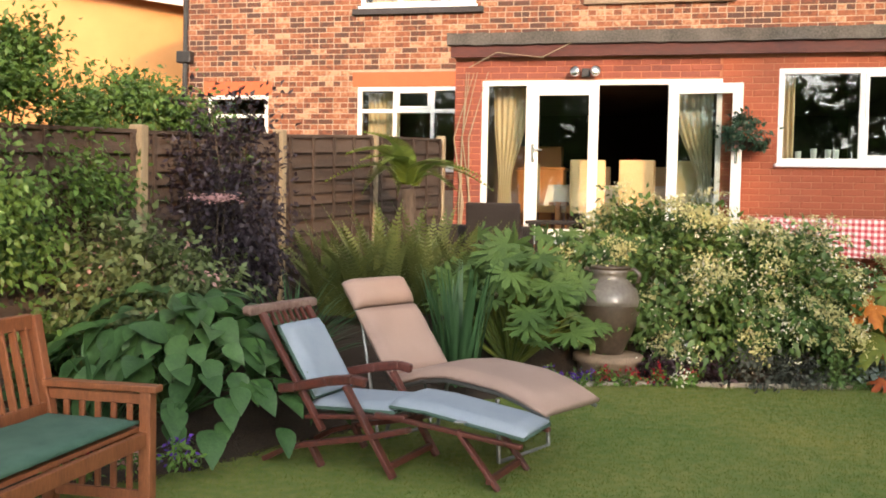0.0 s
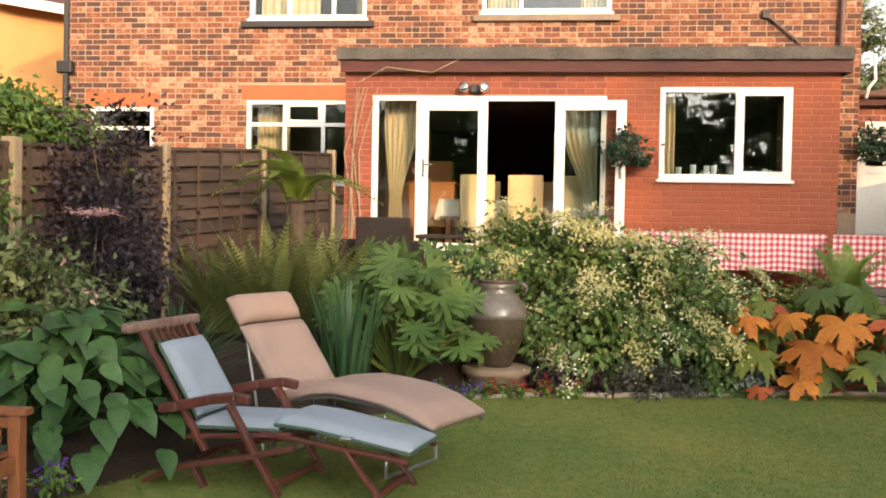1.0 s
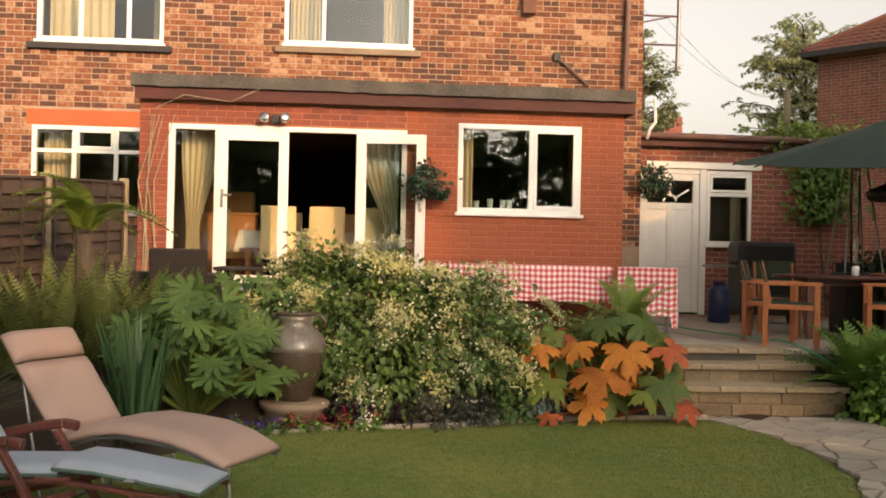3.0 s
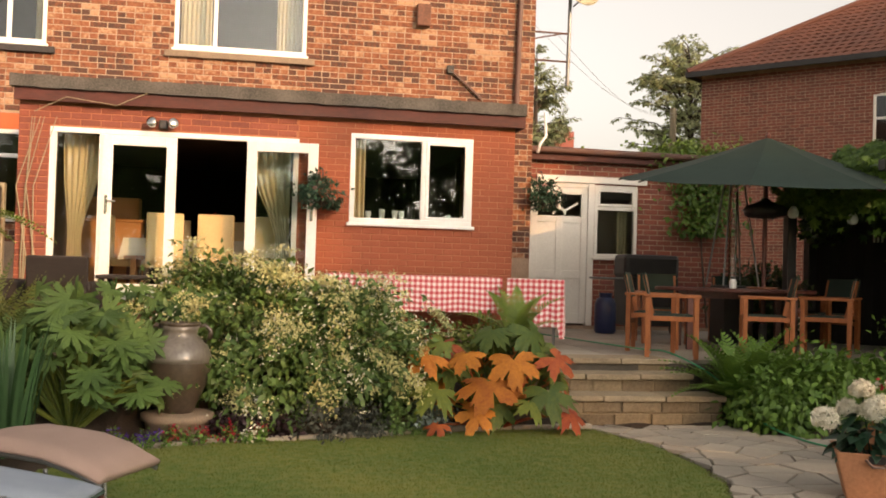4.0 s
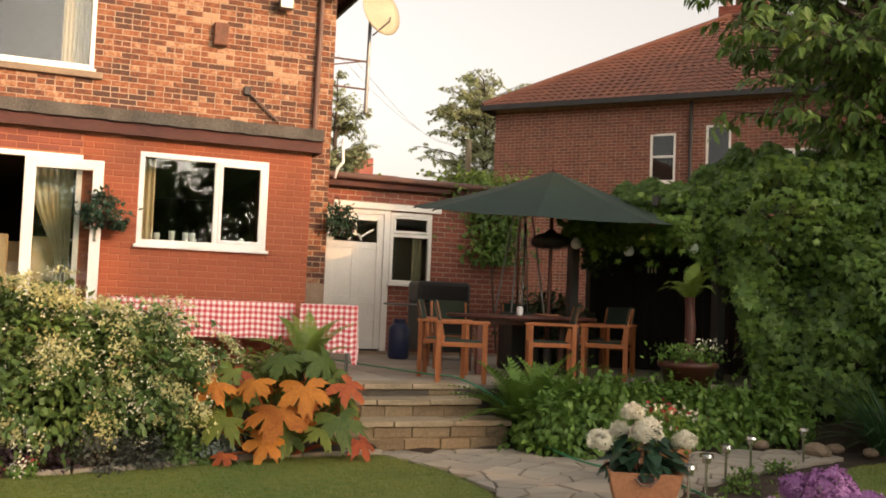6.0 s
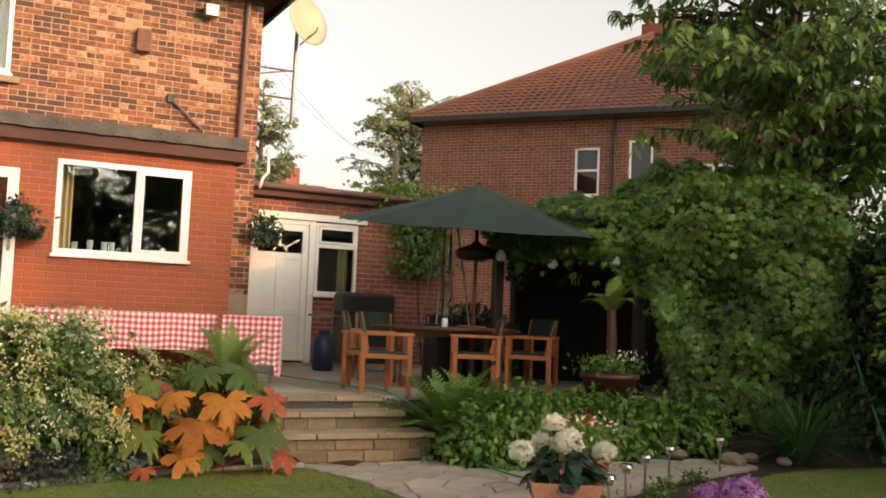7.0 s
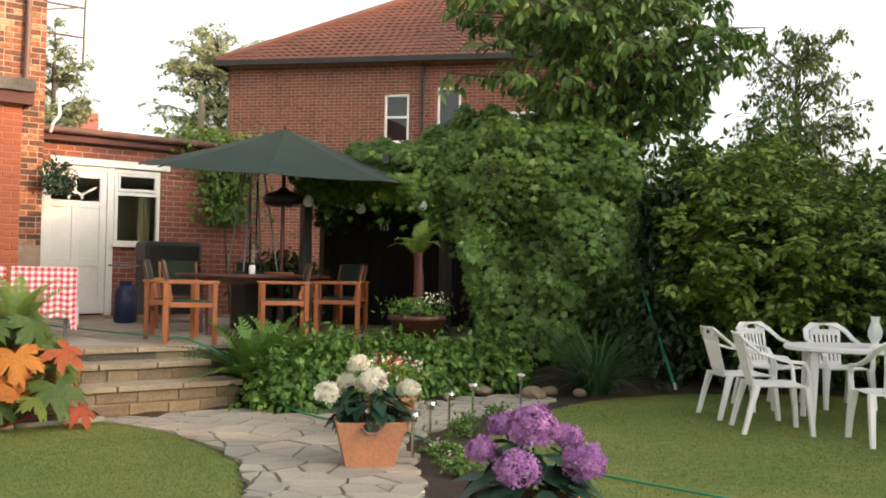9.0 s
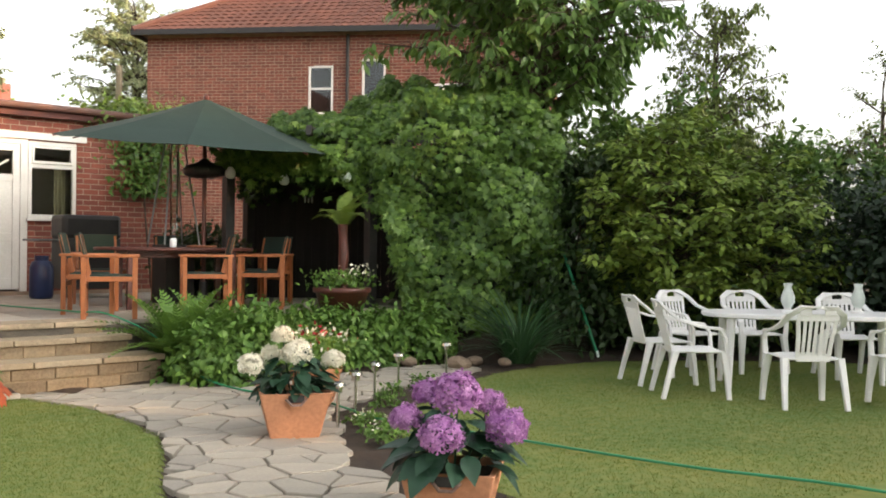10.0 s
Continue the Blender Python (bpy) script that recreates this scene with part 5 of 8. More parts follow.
for i, (x, y, z, s) in enumerate(((2.35, 8.85, 0.55, 0.30), (2.15, 8.95, 0.55, 0.24))):
    t, C, rg = shrub("begonia", (x, y, z), (s, s * 0.8, s * 0.8), 900, CARD, 0.06, L_RHEUM, "leafy plant with small orange and pink flowers", "plant", 25, 0.07, low=-0.4, seed=95 + i, stem=0.006, lift=0.05)
    P = C[rg.randint(0, len(C), 120)] * 1.05 + rg.normal(size=(120, 3)) * 0.03
    mpart("petals", leaves("petals", CARD, P, rg.normal(size=(120, 3)), rg.normal(size=(120, 3)) + [0, -1, 1], 0.04), L_REDLEAF if i == 0 else L_PINKFL, t)
rosette("potted_fern", (2.50, 8.75, 0.72), 20, t_frond(22, 0.30, 0.45), L_BRIGHTFERN, "yellow-green arching fern fronds above the border", "fern", (0.40, 0.62), (8, 62), 0, 97, 0.03)

# ---- right border ----
for i, (x, y, rx, ry, rz_) in enumerate(((5.45, 8.75, 0.50, 0.42, 0.42), (6.15, 8.80, 0.55, 0.42, 0.42), (6.85, 8.75, 0.55, 0.42, 0.42), (7.5, 8.6, 0.50, 0.42, 0.38), (5.0, 8.45, 0.38, 0.30, 0.30), (6.5, 9.15, 0.7, 0.3, 0.35))):
    shrub("ground_cover", (x, y, 0.02), (rx, ry, rz_ * 0.93), 4200, OVAL, 0.085, L_GROUND, "dense low bed of bright green leaves", "plant", 45, 0.12, low=-0.5, lift=0.0, seed=110 + i, stem=0.006, group="ground cover plants", droop=0.7)
rosette("garden_fern", (4.80, 8.80, 0.15), 60, t_frond(18, 0.26, 0.40), L_GROUND, "spreading green fern beside the steps", "fern", (0.5, 0.92), (10, 72), 0, 120, 0.12, "border ferns")
rosette("garden_fern", (5.15, 8.95, 0.2), 45, t_frond(18, 0.26, 0.40), L_GROUND, "spreading green fern beside the steps", "fern", (0.5, 0.85), (10, 70), 0, 121, 0.12, "border ferns")
rosette("grass_clump", (8.30, 7.55, 0.02), 240, t_blade(7, 0.022, 0.75), L_IRIS, "arching clump of dark grassy leaves", "plant", (0.5, 1.05), (5, 62), 0, 122, 0.16)

# arbour overgrown with vine
ar = thing("vine_arbour", (0, 0, 0), "timber arbour with shade painted into its boards, overgrown with broad-leaved vine", "arbour")
for x, y in ((6.62, 11.15), (7.75, 9.62), (8.9, 8.5), (7.6, 12.3), (9.6, 10.6)):
    part("post", bbox(x - 0.06, x + 0.06, y - 0.06, y + 0.06, 0.1, 2.62, 0.006), M_BLACK, ar)
for p, q in (((6.1, 11.3, 2.66), (9.0, 8.4, 2.66)), ((7.55, 12.4, 2.66), (9.7, 10.5, 2.66)), ((6.1, 11.2, 2.72), (7.7, 12.4, 2.72)), ((7.0, 9.9, 2.72), (8.6, 11.5, 2.72)), ((8.85, 8.45, 2.72), (9.7, 10.6, 2.72))):
    part("beam", beam(bmesh.new(), p, q, 0.07, 0.12), M_BLACK, ar)
# back and side boards, coloured as dark as the shade inside
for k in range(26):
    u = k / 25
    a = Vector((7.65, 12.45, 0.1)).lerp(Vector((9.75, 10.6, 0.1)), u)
    part("board", beam(bmesh.new(), a, a + Vector((0, 0, 2.5)), 0.11, 0.02, 0.0, (0.66, 0.75, 0)), M_SHADEBOARD, ar)
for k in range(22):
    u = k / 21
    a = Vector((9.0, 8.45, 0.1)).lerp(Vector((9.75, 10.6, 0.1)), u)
    part("board", beam(bmesh.new(), a, a + Vector((0, 0, 2.5)), 0.11, 0.02, 0.0, (-0.9, 0.3, 0)), M_SHADEBOARD, ar)


def wob(P, f, seed):
    """Smooth uneven values, about -1 to 1, over places P at f waves a metre."""
    rg = np.random.RandomState(seed)
    out = np.zeros(len(P))
    for k in range(6):
        d = unit(rg.normal(size=3)) * f * rg.uniform(0.6, 1.6)
        out += np.sin(P @ d * 6.28 + rg.uniform(0, 6.28))
    return out / 2.6


def vine_drape(parent, front, n, size, material, seed):
    """Vine leaves laid like shingles over the arbour's roof and down its open side. front: rows of x, y, height of the lip, of the face's foot, of the roof's back."""
    rg = np.random.RandomState(seed)
    F = np.array(front, float)
    seg = np.r_[0, np.cumsum(np.hypot(*np.diff(F[:, :2], axis=0).T))]
    u = rg.uniform(0, seg[-1], n)
    q = np.stack([np.interp(u, seg, F[:, k]) for k in range(5)], 1)
    f = np.array([-0.66, -0.75, 0.0])
    drop, deep = q[:, 2] - q[:, 3], 2.3
    w = rg.uniform(0, 1, n) * (drop + deep)
    face = w < drop
    v = np.clip((w - drop) / deep, 0, 1)
    P = np.zeros((n, 3))
    P[:, :2] = q[:, :2]
    P[:, 2] = np.where(face, q[:, 3] + w, q[:, 2] + (q[:, 4] - q[:, 2]) * np.sin(v * 1.5708))
    lip = np.exp(-((w - drop) / 0.45) ** 2)
    P -= f * (v * deep)[:, None]
    out = np.where(face[:, None], f + [0, 0, 0.25], f * 0.45 + [0, 0, 1.0])
    out = unit(out)
    relief = 0.24 * wob(P, 0.6, seed) + 0.11 * wob(P, 1.7, seed + 1) + 0.26 * lip - 0.22 * rg.uniform(0, 1, n) ** 2
    P += out * relief[:, None]
    # strands that hang past the lip
    s = rg.uniform(0, 1, n) < 0.05
    P[s, 2] -= rg.uniform(0, 0.4, s.sum())
    P[:, 2] = np.maximum(P[:, 2], 0.12)
    nor = out + np.array([0, 0, 0.35]) + rg.normal(size=(n, 3)) * 0.33
    tip = f * 0.5 + np.array([0, 0, -0.75]) + rg.normal(size=(n, 3)) * 0.35
    return mpart("vine_leaves", leaves("vine_leaves", VINE, P, tip, nor, size * rg.uniform(0.5, 1.25, n)), material, parent)


# boards added under the vine roof to block the sky and darken the arbour
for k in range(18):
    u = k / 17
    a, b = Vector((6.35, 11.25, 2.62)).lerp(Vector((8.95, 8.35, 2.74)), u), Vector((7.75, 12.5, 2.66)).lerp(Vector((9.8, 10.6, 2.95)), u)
    part("roof_board", beam(bmesh.new(), a, b, 0.20, 0.02, 0.0), M_SHADEBOARD, ar)
FRONT = [(6.45, 11.05, 2.38, 2.20, 2.70), (6.95, 10.35, 2.42, 2.12, 3.02), (7.35, 9.75, 2.45, 2.15, 3.22), (7.62, 9.28, 2.50, 1.75, 3.38), (7.80, 8.98, 2.62, 0.55, 3.46), (8.0, 8.78, 2.66, 0.35, 3.50), (8.45, 8.35, 2.72, 0.35, 3.55), (8.95, 8.02, 2.72, 0.45, 3.55), (9.45, 8.0, 2.65, 0.80, 3.45)]
vine_drape(ar, FRONT, 17000, 0.125, L_VINE, 130)
# inner vine layer in dark leaves, painting the shade between the outer ones
vine_drape(ar, [(x + 0.30, y + 0.33, a - 0.08, b, c - 0.15) for x, y, a, b, c in FRONT], 8000, 0.14, L_IVYSHADE, 133)
bm = bmesh.new()
rr = random.Random(137)
for k in range(26):
    x, y, a, b, c = FRONT[5 + k % 4]
    x, y = x + rr.uniform(-0.3, 0.3) + 0.4, y + rr.uniform(-0.2, 0.2) + 0.45
    tube(bm, [(x + 0.2, y + 0.2, 0.05), (x + rr.uniform(-0.1, 0.1), y, 0.9), (x + rr.uniform(-0.15, 0.15), y, 1.8), (x, y + 0.1, 2.6)], [0.02, 0.014, 0.011, 0.006], 5)
part("stemwork", bm, M_BARK, ar, "bare brown vine stems")["kind"] = "stuff"
shrub("ivy_bush", (6.75, 12.1, PATIO), (0.55, 0.4, 0.62), 3200, CARD, 0.10, L_IVYSHADE, "dark ivy growing beside the arbour", k=40, cr=0.12, low=-0.7, seed=138)
# creeper on the porch wall
cr_ = thing("creeper", (7.0, YP - 0.12, 0.5), "green creeper climbing the porch wall", "creeper")
rg = np.random.RandomState(135)
n = 1500
P = np.stack([rg.normal(0, 0.28, n), rg.normal(0, 0.07, n), rg.uniform(1.55, 2.85, n)], 1)
P[:, 0] *= 0.45 + 0.30 * P[:, 2]
mpart("crown", leaves("crown", CARD, P, rg.normal(size=(n, 3)) + [0, -0.4, -0.7], rg.normal(size=(n, 3)) * 0.5 + [0, -1, 0.5], rg.uniform(0.07, 0.13, n)), L_VINE, cr_)
part("main_stem", tube(bmesh.new(), [(0.1, 0, 0.1), (0.0, 0.03, 1.2), (-0.1, 0.03, 2.6)], [0.02, 0.015, 0.006], 6), M_BARK, cr_)
cr2 = thing("creeper", (6.95, YP - 0.2, 3.2), "yellow-green creeper on the porch roof edge", "creeper")
P = np.stack([rg.normal(0, 0.5, 900), rg.normal(0.3, 0.15, 900), np.abs(rg.normal(0.12, 0.12, 900))], 1)
mpart("crown", leaves("crown", CARD, P, rg.normal(size=(900, 3)), rg.normal(size=(900, 3)) * 0.5 + [0, -0.5, 1], 0.11), L_YELLOW, cr2)

DROOP = t_oval(4, 0.40, 0.12, 0.35)
def spray_tree(name, at, stem_h, centre, radii, limbs, twigs, per, tmpl, size, material, label, seed, r=0.08, droop=0.6, rise=0.35, twig=0.55, category="tree", group="", flat=1.0, inner=0.15):
    """Trunk, limbs that reach for an uneven crown, twigs along them, and leaves set along each twig."""
    rg = np.random.RandomState(seed)
    t = thing(name, at, label, category, group)
    C, R = np.array(centre, float), np.array(radii, float)
    bm = bmesh.new()
    top = C + [0, 0, R[2] * 0.75]
    tube(bm, [(0, 0, -0.1), (0.02, 0, stem_h * 0.5), (C[0] * 0.4, C[1] * 0.4, stem_h), tuple((C + top) / 2), tuple(top)], [r * 1.25, r, r * 0.85, r * 0.45, r * 0.1], 9)
    P, T, N = [], [], []
    for i in range(limbs):
        d = unit(rg.normal(size=3) * [1, 1, flat])
        d[2] = d[2] * 0.9 + 0.1
        end = C + d * R * rg.uniform(0.72, 1.12)
        hgt = np.clip(end[2] - rise * np.hypot(*(end - C)[:2]) - 0.1, stem_h * 0.6, top[2] * 0.97)
        k = np.clip((hgt - stem_h) / max(0.1, top[2] - stem_h), 0, 1)
        b = np.array([C[0] * (0.4 + 0.6 * k), C[1] * (0.4 + 0.6 * k), hgt])
        mid = (b + end) / 2 + np.array([*rg.uniform(-0.12, 0.12, 2), 0.12 * np.linalg.norm(end - b)])
        tube(bm, [tuple(b), tuple(mid), tuple(end)], [r * 0.28, r * 0.17, r * 0.05], 5)
        axis = unit(end - b)
        for j in range(twigs):
            u = inner + (1 - inner) * (j + rg.uniform(0, 1)) / twigs
            o = (1 - u) ** 2 * b + 2 * u * (1 - u) * mid + u * u * end
            side = unit(np.cross(axis, [0, 0, 1.0]) * (1 if j % 2 else -1) + rg.normal(size=3) * 0.45 + axis * 0.7)
            L = twig * rg.uniform(0.6, 1.2) * (1.15 - 0.6 * u)
            tube(bm, [tuple(o), tuple(o + side * L * 0.6 + [0, 0, 0.02]), tuple(o + side * L - [0, 0, droop * L * 0.35])], [r * 0.07, r * 0.05, r * 0.02], 4, False)
            s = np.linspace(0.12, 1, per)
            q = o + side * L * s[:, None] - np.array([0, 0, 1]) * (droop * L * 0.35 * s ** 2)[:, None]
            lat = unit(np.cross(side, [0, 0, 1.0])) * np.where(np.arange(per) % 2, 1, -1)[:, None]
            P.append(q + rg.normal(size=(per, 3)) * 0.025)
            T.append(side * 0.7 + lat * 0.7 + np.array([0, 0, -droop]) + rg.normal(size=(per, 3)) * 0.25)
            N.append(np.array([0, 0, 1.0]) + rg.normal(size=(per, 3)) * 0.35 + d * 0.3)
    P, T, N = (np.concatenate(a) for a in (P, T, N))
    mpart("crown", leaves("crown", tmpl, P, T, N, size * rg.uniform(0.65, 1.25, len(P))), material, t)
    part("trunk", bm, M_BARK, t)
    return t


DROOP = t_oval(4, 0.42, 0.12, 0.35)
spray_tree("cherry_tree", (10.2, 8.9, 0.1), 2.9, (-0.45, 0.25, 4.55), (2.45, 2.0, 1.85), 92, 9, 14, DROOP, 0.155, L_TREE, "broad cherry tree with tiers of drooping dark green leaves", 140, 0.13, 0.75, 0.25, 0.62, flat=0.9)
spray_tree("birch_tree", (12.9, 8.05, 0), 1.6, (0, 0, 3.45), (1.0, 0.9, 1.45), 60, 9, 16, CARD, 0.075, L_BIRCH, "slender tree with fine hanging yellow-green foliage", 141, 0.07, 1.6, 0.5, 0.5)
spray_tree("birch_tree", (15.0, 6.5, 0), 1.4, (0, 0, 2.9), (0.9, 0.8, 1.3), 36, 8, 12, CARD, 0.075, L_BIRCH, "thin feathery tree behind the conifers", 142, 0.06, 0.7, 0.5, 0.45)
spray_tree("viburnum_shrub", (10.25, 6.95, 0.0), 0.5, (0, 0, 1.62), (1.30, 1.0, 1.32), 120, 9, 12, OVAL, 0.105, L_YELLOW, "broad shrub with tiers of yellow-green leaves", 143, 0.05, 0.35, 0.3, 0.42, "shrub", "lawn shrubs", 0.9, 0.35)
spray_tree("viburnum_shrub", (11.35, 6.35, 0.0), 0.5, (0, 0, 1.45), (1.05, 0.95, 1.15), 85, 8, 12, OVAL, 0.10, L_YELLOW, "broad shrub with tiers of yellow-green leaves", 144, 0.05, 0.35, 0.3, 0.4, "shrub", "lawn shrubs", 0.9, 0.35)
for i, (x, y, rx, ry, rz_, m, n, s, lab) in enumerate(((9.85, 8.05, 0.75, 0.7, 1.45, L_IVYSHADE, 6500, 0.09, "dense dark green shrub beside the arbour"), (10.55, 7.45, 0.95, 0.8, 1.25, L_IVYSHADE, 8500, 0.09, "dense dark green shrub at the lawn's edge"), (11.7, 6.75, 1.0, 0.8, 1.2, L_IVYSHADE, 7500, 0.09, "dense dark green shrub at the lawn's edge"),
                                                       (12.6, 5.4, 1.0, 0.9, 1.2, L_CONIFER, 6500, 0.10, "dark conifer shrub behind the lawn"), (13.9, 5.6, 1.3, 1.2, 1.5, L_TREE, 7000, 0.11, "tall dark shrub behind the conifers"), (12.9, 4.6, 1.2, 1.1, 1.25, L_CONIFER, 9000, 0.11, "dark conifer shrub behind the lawn"), (13.4, 3.3, 1.3, 1.2, 1.2, L_CONIFER, 9000, 0.11, "dark conifer shrub behind the lawn"), (12.4, 8.2, 1.4, 1.2, 1.75, L_TREE, 8000, 0.12, "tall dark shrub behind the lawn shrubs"), (14.2, 6.8, 1.5, 1.4, 1.7, L_TREE, 7000, 0.13, "tall dark shrub behind the lawn shrubs"), (10.0, 9.4, 1.4, 1.2, 2.05, L_TREE, 8000, 0.13, "tall dark shrub under the cherry tree"), (11.6, 8.6, 1.3, 1.1, 2.05, L_TREE, 8000, 0.12, "tall green shrub under the cherry tree"))):
    shrub("garden_shrub", (x, y, 0.0), (rx, ry, rz_), int(n * 0.85), CARD, s * 1.2, m, lab, k=60, cr=0.19, low=-0.75, shell=0.6, seed=150 + i, stem=0.03, group="lawn shrubs", lift=0.05)
# far crowns stand dark against the sky, so their leaves are coloured pale
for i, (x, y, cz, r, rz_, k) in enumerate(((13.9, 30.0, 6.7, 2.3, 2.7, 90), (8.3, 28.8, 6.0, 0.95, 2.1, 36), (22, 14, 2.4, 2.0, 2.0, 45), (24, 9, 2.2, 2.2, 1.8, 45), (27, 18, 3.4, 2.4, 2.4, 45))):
    spray_tree("far_tree", (x, y, 0), cz - rz_ * 0.9, (0, 0, cz), (r, r, rz_), k, 10, 18, CARD, 0.145, L_FAR, "green tree beyond the houses, its leaves painted pale with light", 170 + i, 0.13, 0.6, 0.4, 0.75)


# ---- fence ----
fence = thing("garden_fence", (0, 0, 0), "weathered brown lap-panel fence, shade painted in, with pale posts", "fence")
FP = [(-4.33, 2.75, 1.75, 0.05), (-4.02, 4.55, 1.82, 0.1), (-3.69, 6.35, 1.90, 0.25), (-3.36, 8.15, 2.01, 0.35), (-3.05, 9.95, 2.13, 0.4), (-2.72, 11.70, 2.22, 0.5)]
rgf = random.Random(9)
for (x, y, zt, zb) in FP:
    part("post", bbox(x - 0.05, x + 0.05, y - 0.05, y + 0.05, zb - 0.2, zt, 0.008), M_POST, fence, "pale square fence post")
for (ax, ay, az, ab), (bx, by, bz, bb) in zip(FP, FP[1:]):
    pan = new("panel")
    pan.parent = fence
    d = Vector((bx - ax, by - ay, 0)).normalized()
    nrm = Vector((d.y, -d.x, 0))
    a0, b0 = Vector((ax, ay, 0)) + d * 0.055, Vector((bx, by, 0)) - d * 0.055
    top0, top1 = az - 0.08, bz - 0.08
    n = 13
    for k in range(n):
        z = [ab + (top0 - ab) * k / n, bb + (top1 - bb) * k / n]
        h = (top0 - ab) / n + 0.03
        tilt = 0.045
        j = rgf.uniform(-0.014, 0.014)
        p = [a0 + nrm * tilt + Vector((0, 0, z[0] + j)), b0 + nrm * tilt + Vector((0, 0, z[1] + j)), b0 - nrm * 0.004 + Vector((0, 0, z[1] + h)), a0 - nrm * 0.004 + Vector((0, 0, z[0] + h))]
        q = [v - nrm * 0.012 for v in p]
        me = raw("slat", [tuple(v) for v in p + q], [(0, 1, 2, 3), (7, 6, 5, 4), (0, 4, 5, 1), (1, 5, 6, 2), (2, 6, 7, 3), (3, 7, 4, 0)])
        mpart("slat", me, M_FENCE, pan)
    for k in range(5):
        u = (k + 0.15) / 4.3
        c = a0.lerp(b0, u) + nrm * 0.048
        zt = top0 + (top1 - top0) * u
        zb = ab + (bb - ab) * u
        part("batten", beam(bmesh.new(), c + Vector((0, 0, zb)), c + Vector((0, 0, zt + 0.02)), 0.035, 0.022, 0.003, nrm), M_FENCE, pan)
    part("cap_rail", beam(bmesh.new(), a0 + Vector((0, 0, top0 + 0.03)), b0 + Vector((0, 0, top1 + 0.03)), 0.06, 0.03, 0.004), M_FENCE, pan)

# ---- bench ----
GZ = -0.088
bench = thing("garden_bench", (-2.30, 4.08, GZ), "orange-brown slatted hardwood garden bench", "bench", rz=-90)
# own axes: x along the bench towards the camera, -y to the back
def bpart(nm, p, q, w, h, bev=0.006, up=(0, 0, 1), m=None):
    return part(nm, beam(bmesh.new(), p, q, w, h, bev, up), m or M_TEAK, bench)


BL = 1.45
for x in (0.03, BL - 0.03):
    bpart("leg", (x, 0, 0), (x, 0, 0.575), 0.06, 0.06, up=(0, 1, 0))
    bpart("back_post", (x, -0.50, 0), (x, -0.50, 0.40), 0.06, 0.06, up=(0, 1, 0))
    bpart("back_post", (x, -0.50, 0.39), (x, -0.60, 0.90), 0.06, 0.055, up=(1, 0, 0))
    bpart("armrest", (x, 0.06, 0.59), (x, -0.53, 0.59), 0.07, 0.032)
    bpart("side_rail", (x, -0.03, 0.36), (x, -0.47, 0.36), 0.03, 0.06)
    bpart("side_rail", (x, -0.03, 0.09), (x, -0.47, 0.09), 0.03, 0.05)
    bpart("side_rail", (x, -0.03, 0.54), (x, -0.51, 0.54), 0.03, 0.05)
    for k in range(5):
        y = -0.09 - 0.082 * k
        bpart("side_slat", (x, y, 0.39), (x, y, 0.52), 0.018, 0.03)
        bpart("side_slat", (x, y, 0.115), (x, y, 0.33), 0.018, 0.03)
bpart("front_rail", (0.06, 0.0, 0.36), (BL - 0.06, 0.0, 0.36), 0.03, 0.07)
bpart("top_rail", (0.06, -0.595, 0.875), (BL - 0.06, -0.595, 0.875), 0.035, 0.07)
bpart("lower_rail", (0.06, -0.515, 0.47), (BL - 0.06, -0.515, 0.47), 0.03, 0.06)
for k in range(16):
    x = 0.11 + 0.082 * k
    bpart("back_slat", (x, -0.518, 0.49), (x, -0.594, 0.85), 0.036, 0.016, 0.003, (1, 0, 0))
for k in range(5):
    bpart("seat_slat", (0.04, -0.06 - 0.1 * k, 0.405), (BL - 0.04, -0.06 - 0.1 * k, 0.405), 0.07, 0.02, 0.003)


def pillow(x0, x1, y0, y1, z0, z1, nx=14, ny=10, puff=0.6, seed=0):
    """A stuffed pad with rounded rim and a slightly uneven top."""
    rg = random.Random(seed)
    V, F = [], []
    for s in (0, 1):
        for j in range(ny + 1):
            for i in range(nx + 1):
                u, v = i / nx * 2 - 1, j / ny * 2 - 1
                e = (1 - abs(u) ** 8) * (1 - abs(v) ** 8)
                e = max(0, e) ** 0.35
                ex, ey = (1 - 0.012 * (1 - e)), (1 - 0.012 * (1 - e))
                zc, hh = (z0 + z1) / 2, (z1 - z0) / 2
                z = zc + (hh if s else -hh) * (0.25 + 0.75 * e) + (rg.uniform(-0.004, 0.004) if s else 0)
                V.append(((x0 + x1) / 2 + u * ex * (x1 - x0) / 2, (y0 + y1) / 2 + v * ey * (y1 - y0) / 2, z))
    w, o = nx + 1, (nx + 1) * (ny + 1)
    for j in range(ny):
        for i in range(nx):
            a = j * w + i
            F += [(a + w, a + w + 1, a + 1, a), (o + a, o + a + 1, o + a + w + 1, o + a + w)]
    rim = [i for i in range(w)] + [j * w + nx for j in range(1, ny + 1)] + [ny * w + i for i in range(nx - 1, -1, -1)] + [j * w for j in range(ny - 1, 0, -1)]
    for a, b in zip(rim, rim[1:] + rim[:1]):
        F.append((a, b, o + b, o + a))
    return raw("pillow", V, F)


cu = mpart("seat_cushion", pillow(0.07, BL - 0.05, -0.49, -0.01, 0.416, 0.47, 20, 10), M_GREENCUSH, None, "", True)
cu.matrix_world = pose(-2.30, 4.08, GZ, 0, 0, -90)
tagged(cu, "dark green velvet bench cushion", "cushion")


